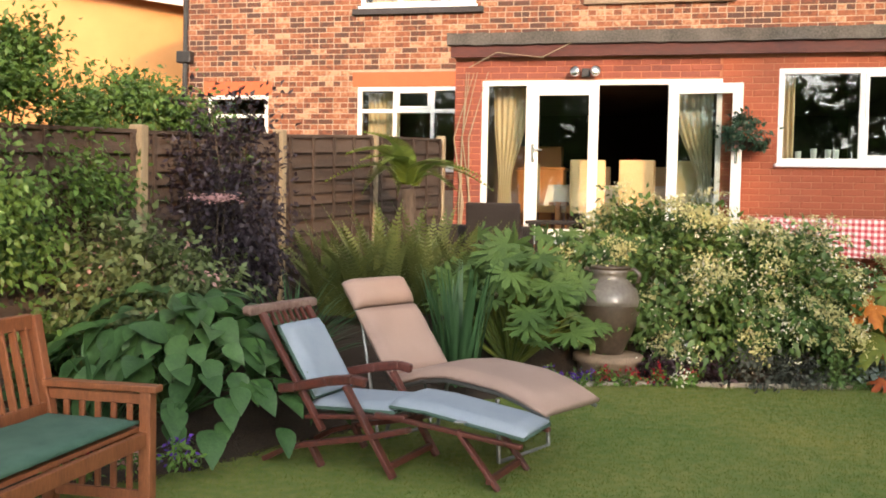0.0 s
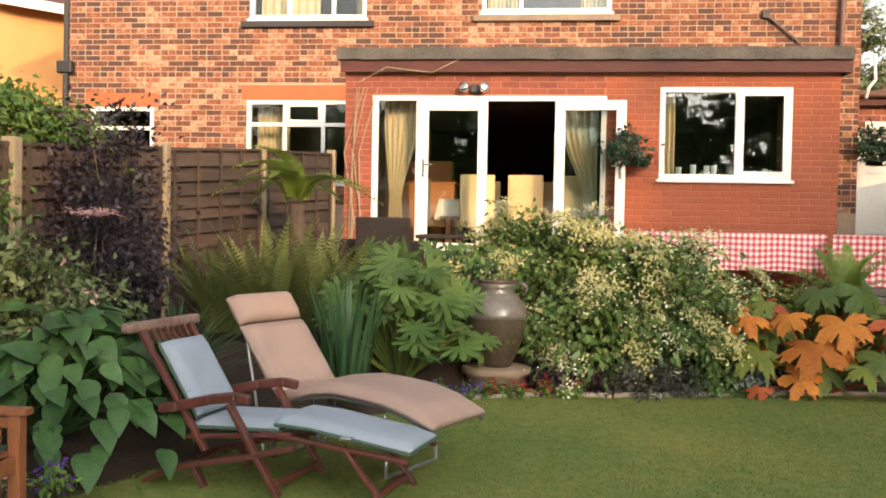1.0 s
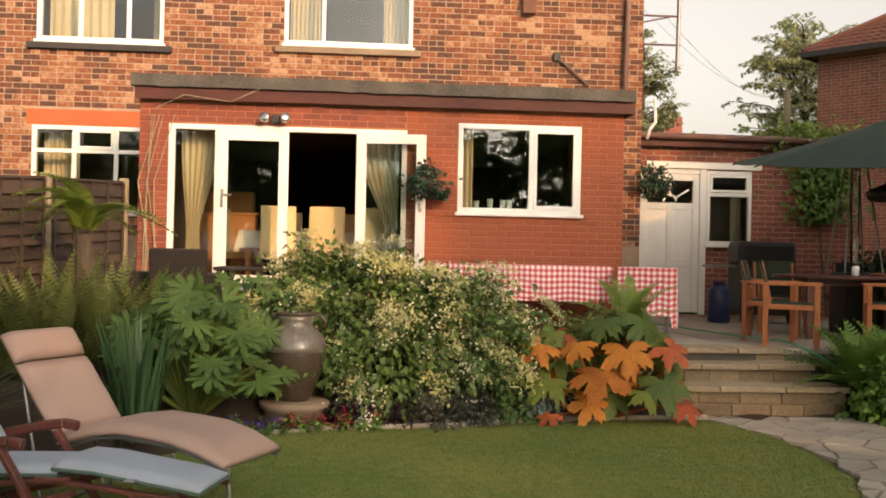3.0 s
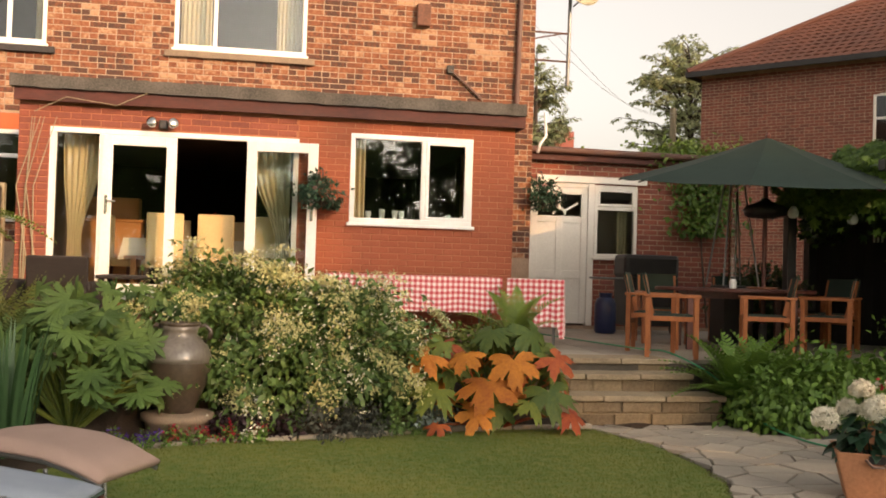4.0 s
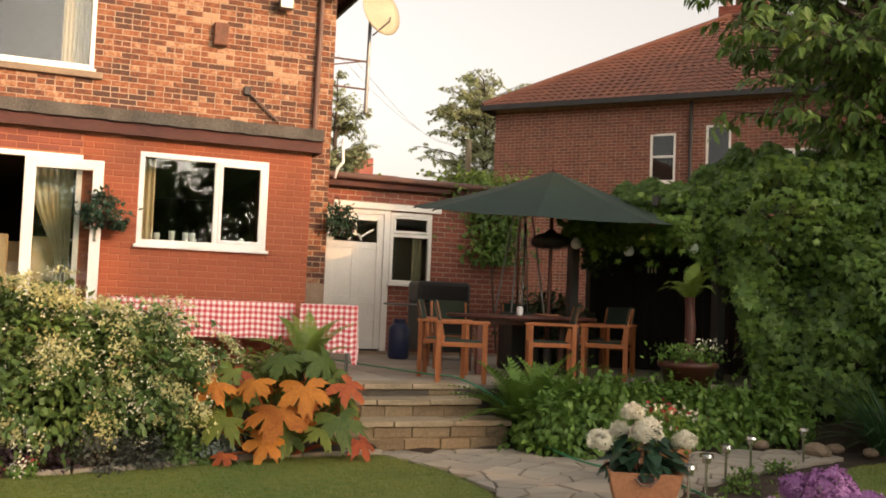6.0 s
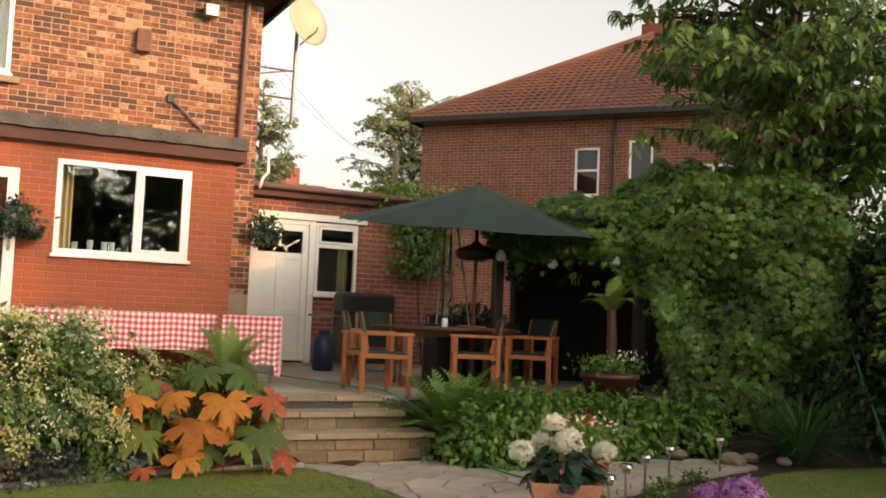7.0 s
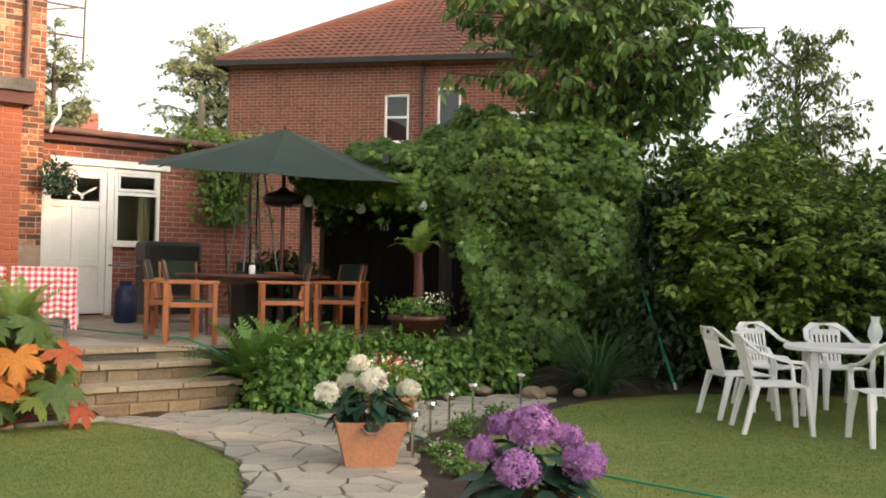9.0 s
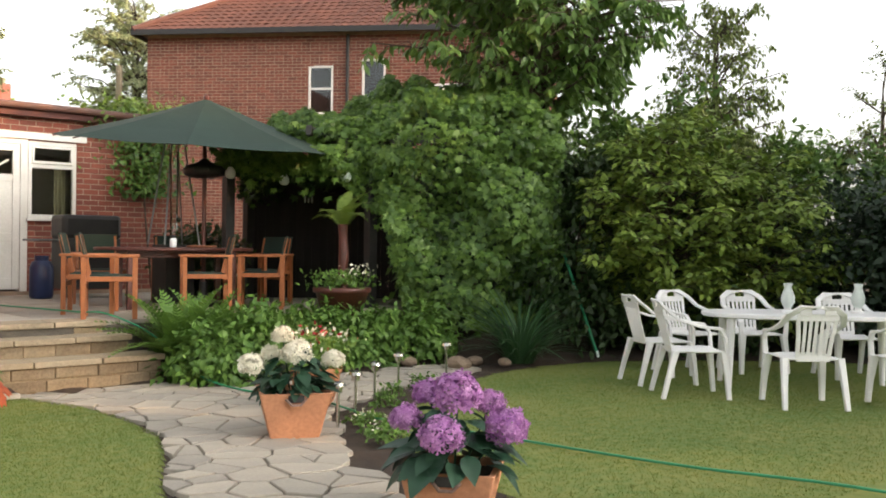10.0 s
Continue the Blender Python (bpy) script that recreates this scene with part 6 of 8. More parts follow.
# ---- steamer chair and sun lounger ----
def ribbon_pad(prof, w, th, name, nx=10, edge=0.02):
    """A padded strip w wide that follows the side profile (s, z)."""
    bm = bmesh.new()
    pts = [Vector((s, 0, z)) for s, z in prof]
    top, bot = [], []
    for i, p in enumerate(pts):
        d = (pts[min(i + 1, len(pts) - 1)] - pts[max(i - 1, 0)]).normalized()
        n = Vector((-d.z, 0, d.x))
        if n.z < 0:
            n = -n
        endk = 0.55 if i in (0, len(pts) - 1) else 1.0
        rt, rb = [], []
        for k in range(nx + 1):
            v = k / nx
            e = max(0.0, 1 - abs(2 * v - 1) ** 8) ** 0.4 * endk
            y = w * v
            rt.append(bm.verts.new(p + n * th * (0.3 + 0.7 * e) + Vector((0, y, 0))))
            rb.append(bm.verts.new(p - n * th * 0.12 * e + Vector((0, y, 0))))
        top.append(rt)
        bot.append(rb)
    for i in range(len(pts) - 1):
        for k in range(nx):
            bm.faces.new((top[i][k], top[i + 1][k], top[i + 1][k + 1], top[i][k + 1]))
            bm.faces.new((bot[i][k + 1], bot[i + 1][k + 1], bot[i + 1][k], bot[i][k]))
        bm.faces.new((bot[i][0], bot[i + 1][0], top[i + 1][0], top[i][0]))
        bm.faces.new((top[i][nx], top[i + 1][nx], bot[i + 1][nx], bot[i][nx]))
    for k in range(nx):
        bm.faces.new((top[0][k], top[0][k + 1], bot[0][k + 1], bot[0][k]))
        bm.faces.new((bot[-1][k], bot[-1][k + 1], top[-1][k + 1], top[-1][k]))
    return bm


def lerp_prof(pts, n=6):
    out = []
    for (a, b), (c, d) in zip(pts, pts[1:]):
        out += [(a + (c - a) * k / n, b + (d - b) * k / n) for k in range(n)]
    return out + [pts[-1]]


SW = 0.55
ste = thing("steamer_chair", (-2.16, 5.12, GZ), "worn dark red wooden steamer deck chair with footrest", "chair", rz=math.degrees(math.atan2(-0.2, 0.98)))


def sp(nm, p, q, w, h, m=None, up=(0, 1, 0)):
    return part(nm, beam(bmesh.new(), p, q, w, h, 0.006, up), m or M_REDWOOD, ste)


for y in (0.0, SW):
    sp("back_stile", (0.34, y + (0.035 if y == 0 else -0.035), 0.20), (-0.10, y + (0.035 if y == 0 else -0.035), 0.86), 0.028, 0.045)
    sp("front_leg", (0.50, y, 0.47), (0.80, y, 0.0), 0.028, 0.055)
    bm = bmesh.new()
    pr = [(-0.02, 0.01), (0.10, 0.075), (0.22, 0.115), (0.36, 0.145), (0.62, 0.20), (0.88, 0.27)]
    for a, b in zip(pr, pr[1:]):
        beam(bm, (a[0], y + 0.002, a[1]), (b[0] + 0.008, y + 0.002, b[1]), 0.030, 0.062, 0.006, (0, 1, 0))
    part("runner", bm, M_REDWOOD, ste, "curved rear runner")
    sp("rear_foot", (0.26, y + 0.03 * (1 if y == 0 else -1), 0.13), (0.34, y + 0.03 * (1 if y == 0 else -1), 0.0), 0.028, 0.05)
    bm = bmesh.new()
    pa = [(0.07, 0.415), (0.18, 0.435), (0.38, 0.485), (0.54, 0.51), (0.62, 0.495)]
    for i, (a, b) in enumerate(zip(pa, pa[1:])):
        beam(bm, (a[0], y, a[1]), (b[0] + 0.006, y, b[1]), 0.055, 0.038 + 0.006 * (i > 1), 0.012, (0, 1, 0))
    part("armrest", bm, M_REDWOOD, ste)
    yy = y + (0.05 if y == 0 else -0.05)
    sp("seat_rail", (0.22, yy, 0.265), (0.84, yy, 0.325), 0.024, 0.045)
    sp("footrest_rail", (0.66, yy, 0.325), (1.50, yy, 0.24), 0.024, 0.04)
    sp("footrest_leg", (1.14, yy, 0.29), (1.38, yy, 0.0), 0.024, 0.045)
for a in ((0.80, 0.06), (1.36, 0.05)):
    sp("stretcher", (a[0] - 0.03, 0.02, a[1]), (a[0] - 0.03, SW - 0.02, a[1]), 0.035, 0.03, None, (1, 0, 0))
bm = bmesh.new()
for k in range(8):
    y = 0.06 + 0.062 * k
    beam(bm, (-0.03, y, 0.755), (-0.08, y, 0.84), 0.022, 0.014, 0.002, (0, 1, 0))
part("back_spindles", bm, M_REDWOOD, ste)
part("head_rail", beam(bmesh.new(), (-0.098, -0.08, 0.845), (-0.098, SW + 0.07, 0.845), 0.055, 0.07, 0.018, (1, 0, 0)), M_GREYWOOD, ste, "silvered worn head rail")
part("buckle", bbox(1.14, 1.20, 0.0, 0.05, 0.325, 0.345, 0.004), M_CHROME, ste)
bc = thing("chair_cushion", (-2.16, 5.12, GZ), "pale blue three-part cushion piped in green", "cushion", rz=math.degrees(math.atan2(-0.2, 0.98)))
for nm, prof in (("back_pad", lerp_prof([(0.02, 0.74), (0.26, 0.36)], 8)), ("seat_pad", lerp_prof([(0.24, 0.305), (0.76, 0.325)], 8)), ("leg_pad", lerp_prof([(0.74, 0.355), (0.95, 0.345), (1.50, 0.265)], 5))):
    sub = new(nm)
    sub.parent = bc
    ob = part("pad", ribbon_pad(prof, SW - 0.13, 0.05, nm), M_BLUECUSH, sub, "", True)
    ob.location = (0, 0.065, 0.012)
    pipe = bmesh.new()
    y0, y1 = 0.066, SW - 0.066
    ring = [(s, y0, z + 0.012) for s, z in prof] + [(s, y1, z + 0.012) for s, z in prof[::-1]]
    tube(pipe, ring + ring[:1], 0.011, 6)
    part("piping", pipe, M_BLUEPIPE, sub, "dark green cushion edge")

LW = 0.58
lou = thing("sun_lounger", (-2.00, 5.91, GZ), "steel sun lounger with a curved reclining bed", "lounger", rz=-25.5)
LP = lerp_prof([(0.0, 0.93), (0.10, 0.80), (0.42, 0.37)], 4)[:-1] + [(0.42, 0.37), (0.50, 0.375), (0.66, 0.425), (0.84, 0.45), (1.02, 0.44), (1.20, 0.425), (1.36, 0.385), (1.54, 0.325)]
for y in (0.03, LW - 0.03):
    part("side_tube", tube(bmesh.new(), [(s, y, z - 0.02) for s, z in LP], 0.013, 8), M_STEEL, lou)
    part("leg", tube(bmesh.new(), [(1.20, y, 0.37), (1.22, y, 0.01)], 0.013, 8), M_STEEL, lou)
    part("leg", tube(bmesh.new(), [(0.45, y, 0.35), (0.36, y, 0.01)], 0.013, 8), M_STEEL, lou)
    part("brace", tube(bmesh.new(), [(0.15, y, 0.70), (0.30, y, 0.01)], 0.011, 8), M_STEEL, lou)
part("foot_bar", tube(bmesh.new(), [(1.22, 0.03, 0.015), (1.22, LW - 0.03, 0.015)], 0.012, 8), M_STEEL, lou)
part("foot_bar", tube(bmesh.new(), [(0.36, 0.03, 0.015), (0.36, LW - 0.03, 0.015)], 0.012, 8), M_STEEL, lou)
lc = thing("lounger_cushion", (-2.00, 5.91, GZ), "beige padded lounger cushion with a head roll", "cushion", rz=-25.5)
part("pad", ribbon_pad(lerp_prof([(0.115, 0.775), (0.42, 0.375)], 8)[:-1] + [(0.425, 0.372)], LW, 0.065, "pad", 12), M_BEIGECUSH, lc, "", True)
part("pad", ribbon_pad(LP[8:], LW, 0.065, "pad", 12), M_BEIGECUSH, lc, "", True)
part("head_pad", ribbon_pad(lerp_prof([(-0.01, 0.945), (0.105, 0.79)], 6), LW - 0.02, 0.085, "head", 12), M_BEIGECUSH, lc, "", True)

# ---- urn on its stone ring ----
ub = thing("stone_plinth", (-0.44, 8.05, 0.02), "round weathered stone plinth", "plinth")
part("ring", lathe(bmesh.new(), [(0.24, 0), (0.25, 0.10), (0.285, 0.12), (0.285, 0.165), (0.26, 0.175)], 36), M_STONESILL, ub, "", True)
urn = thing("urn", (-0.44, 8.05, 0.195), "tall two-handled brown glazed urn", "urn")
part("body", lathe(bmesh.new(), [(0.11, 0.0), (0.13, 0.03), (0.17, 0.12), (0.225, 0.25), (0.25, 0.37), (0.248, 0.44), (0.22, 0.52), (0.165, 0.58), (0.135, 0.61), (0.135, 0.65), (0.15, 0.685), (0.165, 0.70), (0.155, 0.715), (0.12, 0.705), (0.10, 0.64)], 40), M_URN, urn, "", True)
part("shoulder_glaze", lathe(bmesh.new(), [(0.2515, 0.40), (0.2500, 0.44), (0.2225, 0.521), (0.168, 0.581), (0.1385, 0.611), (0.1385, 0.648), (0.153, 0.684)], 40), mat("grey_glaze", (0.17, 0.155, 0.135), (0.085, 0.075, 0.062), 0.3, 3, 30, 0.1, coat=0.4), urn, "pale grey glaze on the shoulder", True)
for s in (-1, 1):
    part("handle", tube(bmesh.new(), [(s * 0.13, 0, 0.66), (s * 0.19, 0, 0.69), (s * 0.235, 0, 0.65), (s * 0.23, 0, 0.59), (s * 0.19, 0, 0.555)], 0.020, 8), M_URN, urn, "", True)

# ---- patio dining set ----
def patio_chair(at, rz):
    t = thing("patio_chair", at, "orange hardwood armchair with dark green fabric", "chair", "patio dining chairs", "", rz)
    for x in (-0.27, 0.27):
        part("leg", bbox(x - 0.025, x + 0.025, -0.27, -0.22, 0, 0.62, 0.004), M_TEAKBRIGHT, t)
        part("leg", bbox(x - 0.025, x + 0.025, 0.22, 0.27, 0, 0.62, 0.004), M_TEAKBRIGHT, t)
        part("armrest", bbox(x - 0.03, x + 0.03, -0.29, 0.29, 0.621, 0.65, 0.006), M_TEAKBRIGHT, t)
        part("side_rail", bbox(x - 0.015, x + 0.015, -0.219, 0.219, 0.38, 0.43, 0.004), M_TEAKBRIGHT, t)
        part("back_post", beam(bmesh.new(), (x * 0.86, 0.20, 0.42), (x * 0.86, 0.295, 0.85), 0.03, 0.03), M_TEAKBRIGHT, t)
    part("cross_rail", bbox(-0.245, 0.245, -0.255, -0.23, 0.38, 0.43, 0.004), M_TEAKBRIGHT, t)
    part("cross_rail", bbox(-0.245, 0.245, 0.23, 0.255, 0.30, 0.35, 0.004), M_TEAKBRIGHT, t)
    part("seat", mesh_bm(pillow(-0.25, 0.25, -0.22, 0.22, 0.40, 0.445, 8, 8)), M_GREENFAB, t)
    part("backrest", beam(bmesh.new(), (0, 0.235, 0.60), (0, 0.300, 0.87), 0.52, 0.018, 0.006, (0, 1, 0)), M_GREENFAB, t, "dark green fabric backrest")
    return t


def mesh_bm(me):
    bm = bmesh.new()
    bm.from_mesh(me)
    return bm


pc = patio_chair((4.45, 9.70, PATIO), 66)
for x, y, r in ((4.55, 10.45, 62), (5.72, 10.05, 246), (6.55, 10.2, 236), (5.2, 11.75, -10), (6.3, 11.9, -15), (7.1, 11.1, -75)):
    copy_thing(pc, pose(x, y, PATIO, 0, 0, r))
pt = thing("patio_table", (5.75, 10.85, PATIO), "dark hardwood oval garden dining table", "table", rz=-12)
bm = bmesh.new()
lathe(bm, [(0.94, 0.68), (0.95, 0.69), (0.95, 0.71), (0.94, 0.72)], 48)
bmesh.ops.scale(bm, vec=(1.0, 0.58, 1.0), verts=bm.verts)
part("tabletop", bm, M_REDWOOD, pt)
for x in (-0.6, 0.6):
    for y in (-0.3, 0.3):
        part("leg", bbox(x - 0.035, x + 0.035, y - 0.035, y + 0.035, 0, 0.679, 0.005), M_REDWOOD, pt)
part("apron", bbox(-0.62, 0.62, -0.32, 0.32, 0.60, 0.678, 0.004), M_REDWOOD, pt)
sa = thing("salt_jar", (5.60, 10.62, PATIO + 0.721), "small white jar with dark lid", "jar")
part("jar", lathe(bmesh.new(), [(0.035, 0), (0.04, 0.01), (0.04, 0.09), (0.028, 0.11)], 16), M_PLASTIC, sa, "", True)
part("lid", lathe(bmesh.new(), [(0.03, 0.111), (0.03, 0.14), (0.02, 0.145)], 16), M_BLACK, sa)
br = thing("wooden_board", (6.02, 10.72, PATIO + 0.721), "round wooden board on the table", "board")
part("board", lathe(bmesh.new(), [(0.17, 0), (0.18, 0.008), (0.18, 0.022), (0.16, 0.03)], 28), M_TEAK, br)

um = thing("parasol", (6.16, 10.93, PATIO), "dark green canvas parasol on a wooden pole", "parasol")
part("pole", tube(bmesh.new(), [(0, 0, 0.02), (0, 0, 2.55)], 0.026, 12), M_REDWOOD, um)
part("base", lathe(bmesh.new(), [(0.25, 0), (0.25, 0.05), (0.05, 0.10), (0.05, 0.3), (0.03, 0.3)], 24), M_BLACK, um)
N8, RU = 8, 1.80
V, F = [(0, 0, 2.56)], []
lev = 6
for j in range(1, lev + 1):
    u = j / lev
    for k in range(N8 * 4):
        a = 2 * math.pi * k / (N8 * 4) + 0.2
        ph = (k % 4) / 4
        r = RU * u * (math.cos(math.pi / N8) / math.cos((ph - 0.5) * 2 * math.pi / N8))
        sag = 0.018 * math.sin(math.pi * ph) * u
        V.append((r * math.cos(a), r * math.sin(a), 2.56 - 0.55 * u - 0.03 * math.sin(math.pi * u) - sag))
m = N8 * 4
for k in range(m):
    F.append((0, 1 + k, 1 + (k + 1) % m))
    for j in range(lev - 1):
        F.append((1 + j * m + k, 1 + (j + 1) * m + k, 1 + (j + 1) * m + (k + 1) % m, 1 + j * m + (k + 1) % m))
TILT = pose(0, 0, 2.25) @ pose(0, 0, 0, 0, 0, -33) @ pose(0, 0, 0, 6, 2.5, 0) @ pose(0, 0, 0, 0, 0, 33) @ pose(0, 0, -2.25)
can = mpart("canopy", raw("canopy", V, F), M_CANVAS, um)
can.matrix_basis = TILT
sol = can.modifiers.new("cloth", "SOLIDIFY")
sol.thickness = 0.004
for k in range(N8):
    a = 2 * math.pi * k / N8 + 0.2
    part("rib", tube(bmesh.new(), [(0.03 * math.cos(a), 0.03 * math.sin(a), 2.49), (RU * math.cos(a), RU * math.sin(a), 1.985)], 0.010, 6), M_REDWOOD, um).matrix_basis = TILT
    part("strut", tube(bmesh.new(), [(0.03 * math.cos(a), 0.03 * math.sin(a), 2.0), (0.8 * math.cos(a), 0.8 * math.sin(a), 2.27)], 0.009, 6), M_REDWOOD, um).matrix_basis = TILT
part("finial", lathe(bmesh.new(), [(0.03, 2.55), (0.035, 2.58), (0.015, 2.62)], 12), M_REDWOOD, um).matrix_basis = TILT
ht = thing("patio_heater", (6.16, 10.93, PATIO + 1.58), "black disc heater clamped on the parasol pole", "heater")
part("dish", lathe(bmesh.new(), [(0.06, 0.0), (0.24, 0.03), (0.27, 0.10), (0.22, 0.15), (0.08, 0.20), (0.035, 0.24)], 28), M_BLACK, ht, "", True)
for k in range(10):
    a = 2 * math.pi * k / 10
    part("guard_bar", tube(bmesh.new(), [(0.08 * math.cos(a), 0.08 * math.sin(a), -0.01), (0.27 * math.cos(a), 0.27 * math.sin(a), 0.02), (0.28 * math.cos(a), 0.28 * math.sin(a), 0.11)], 0.004, 4), M_BLACK, ht)
ph_ = thing("pyramid_heater", (6.10, 11.62, PATIO), "tall pyramid flame heater with steel edges", "heater")
for x in (-1, 1):
    for y in (-1, 1):
        part("edge_bar", tube(bmesh.new(), [(0.24 * x, 0.24 * y, 0.75), (0.09 * x, 0.09 * y, 2.05)], 0.012, 6), M_STEEL, ph_)
part("glass_tube", tube(bmesh.new(), [(0, 0, 0.75), (0, 0, 1.95)], 0.05, 12), M_GLASS, ph_)
part("cap", lathe(bmesh.new(), [(0.15, 2.05), (0.16, 2.08), (0.06, 2.14)], 4), M_STEEL, ph_)
part("base", bbox(-0.2, 0.2, -0.2, 0.2, 0, 0.75, 0.01), M_BLACK, ph_)
bq = thing("barbecue", (5.75, 13.6, PATIO), "black covered gas barbecue with side shelf", "barbecue")
part("hood", beam(bmesh.new(), (-0.42, 0, 0.98), (0.42, 0, 0.98), 0.5, 0.34, 0.06, (0, 0, 1)), M_BLACK, bq)
part("cart", bbox(-0.40, 0.40, -0.24, 0.24, 0.12, 0.82, 0.01), M_BLACK, bq)
part("side_shelf", bbox(-0.80, -0.43, -0.22, 0.22, 0.78, 0.81, 0.006), M_STEEL, bq)
for x in (-0.34, 0.34):
    part("wheel", tube(bmesh.new(), [(x - 0.02, -0.2, 0.09), (x + 0.02, -0.2, 0.09)], 0.09, 16), M_BLACK, bq)
gb = thing("gas_bottle", (5.08, 13.45, PATIO), "dark blue gas bottle", "gas bottle")
part("body", lathe(bmesh.new(), [(0.13, 0), (0.155, 0.03), (0.155, 0.42), (0.12, 0.50), (0.05, 0.53)], 24), M_BLUEGAS, gb, "", True)
part("collar", lathe(bmesh.new(), [(0.09, 0.50), (0.09, 0.58), (0.07, 0.58)], 16), M_BLUEGAS, gb)
for i, (x, y, z) in enumerate(((6.25, 10.45, 2.08), (6.85, 10.2, 2.02), (7.35, 9.60, 2.06))):
    gl = thing("globe_lamp", (x, y, z), "round white garden lantern hanging in the arbour", "lamp", "arbour lanterns")
    part("globe", lathe(bmesh.new(), [(0.02, 0.03), (0.045, 0.04), (0.062, 0.07), (0.062, 0.105), (0.045, 0.14), (0.025, 0.17)], 20), M_FROST, gl, "", True)
    part("cord", tube(bmesh.new(), [(0, 0, 0.17), (0, 0, 2.66 - z)], 0.004, 5), M_BLACK, gl)
pp = thing("palm_pot", (6.86, 8.98, 0.52), "brown pot with a small tree fern palm", "pot plant")
part("pot", lathe(bmesh.new(), [(0.22, 0), (0.30, 0.26), (0.33, 0.27), (0.33, 0.32), (0.28, 0.32)], 28), M_REDWOOD, pp, "", True)
part("trunk", tube(bmesh.new(), [(0, 0, 0.28), (0.01, 0, 0.5), (0.02, 0, 0.7), (0.01, 0, 0.88), (0, 0, 1.04)], [0.07, 0.055, 0.06, 0.05, 0.055], 12), M_REDWOOD, pp, "shaggy red-brown trunk")
rgq = np.random.RandomState(201)
n = 11
a = rgq.uniform(0, 6.28, n)
lean = np.radians(rgq.uniform(20, 72, n))
d = np.stack([np.cos(a) * np.sin(lean), np.sin(a) * np.sin(lean), np.cos(lean)], 1)
nn = np.stack([-np.cos(a) * np.cos(lean), -np.sin(a) * np.cos(lean), np.sin(lean)], 1)
mpart("fronds", leaves("fronds", t_frond(24, 0.30, 0.5), np.tile([0, 0, 1.0], (n, 1)), d, nn, rgq.uniform(0.45, 0.62, n)), L_BRIGHTFERN, pp)
P = np.stack([rgq.normal(0, 0.17, 500), rgq.normal(0, 0.17, 500), rgq.uniform(0.32, 0.5, 500)], 1)
mpart("underplanting", leaves("underplanting", CARD, P, rgq.normal(size=(500, 3)), rgq.normal(size=(500, 3)) + [0, -0.5, 1], 0.06), L_GROUND, pp)
P = np.stack([rgq.normal(0.12, 0.1, 40), rgq.normal(-0.15, 0.08, 40), rgq.uniform(0.45, 0.58, 40)], 1)
mpart("petals", leaves("petals", CARD, P, rgq.normal(size=(40, 3)), rgq.normal(size=(40, 3)) + [0, -0.5, 1], 0.05), L_WHITEFL, pp)

sg = thing("arbour_sign", (8.30, 11.82, 1.98), "small white plaque fixed on the arbour's back boards", "sign", rz=-41)
for x in (-0.05, 0.0, 0.05):
    part("bar", bbox(x - 0.012, x + 0.012, -0.01, 0.0, -0.05, 0.05 if x else 0.02, 0.003), M_PLASTIC, sg)

# ---- gingham tables, rattan chairs ----
for i, (x, y, hx, hy, r) in enumerate(((1.90, 11.22, 0.98, 0.36, 0), (3.26, 10.75, 0.31, 0.33, -18))):
    tb = thing("patio_side_table", (x, y, PATIO), "folding table under a red gingham cloth", "table", rz=r)
    part("tabletop", bbox(-hx + 0.02, hx - 0.02, -hy + 0.02, hy - 0.02, 0.73, 0.76, 0.004), M_OAK, tb)
    for u in (-1, 1):
        for v in (-1, 1):
            part("leg", tube(bmesh.new(), [(u * (hx - 0.1), v * (hy - 0.08), 0), (u * (hx - 0.1), v * (hy - 0.08), 0.73)], 0.014, 8), M_STEEL, tb)
    draped_cloth("tablecloth", (x, y, PATIO), hx, hy, 0.766, 0.40 if i == 0 else 0.52, M_GINGHAM, "red and white gingham cloth hanging over a table", "tablecloth", r, i + 1)


def rattan_chair(at, rz):
    t = thing("rattan_chair", at, "dark brown woven rattan armchair", "chair", "rattan chairs", "", rz)
    part("seat", bbox(-0.28, 0.28, -0.28, 0.26, 0.28, 0.42, 0.02), M_RATTAN, t)
    part("backrest", beam(bmesh.new(), (0, 0.25, 0.30), (0, 0.33, 0.86), 0.56, 0.06, 0.02, (0, 1, 0)), M_RATTAN, t)
    for x in (-0.26, 0.26):
        part("arm", bbox(x - 0.04, x + 0.04, -0.28, 0.26, 0.421, 0.62, 0.02), M_RATTAN, t)
        for y in (-0.24, 0.22):
            part("leg", bbox(x - 0.03, x + 0.03, y - 0.03, y + 0.03, 0, 0.281, 0.005), M_RATTAN, t)
    return t


rc = rattan_chair((-1.72, 10.1, PATIO), 180)
copy_thing(rc, pose(-0.15, 10.15, PATIO, 0, 0, 105))
copy_thing(rc, pose(-2.25, 10.35, PATIO, 0, 0, -80))
rt = thing("rattan_table", (-1.0, 10.9, PATIO), "low dark rattan patio table", "table")
part("tabletop", bbox(-0.5, 0.5, -0.35, 0.35, 0.64, 0.68, 0.01), M_RATTAN, rt)
for x in (-0.44, 0.44):
    for y in (-0.29, 0.29):
        part("leg", bbox(x - 0.03, x + 0.03, y - 0.03, y + 0.03, 0, 0.641, 0.005), M_RATTAN, rt)


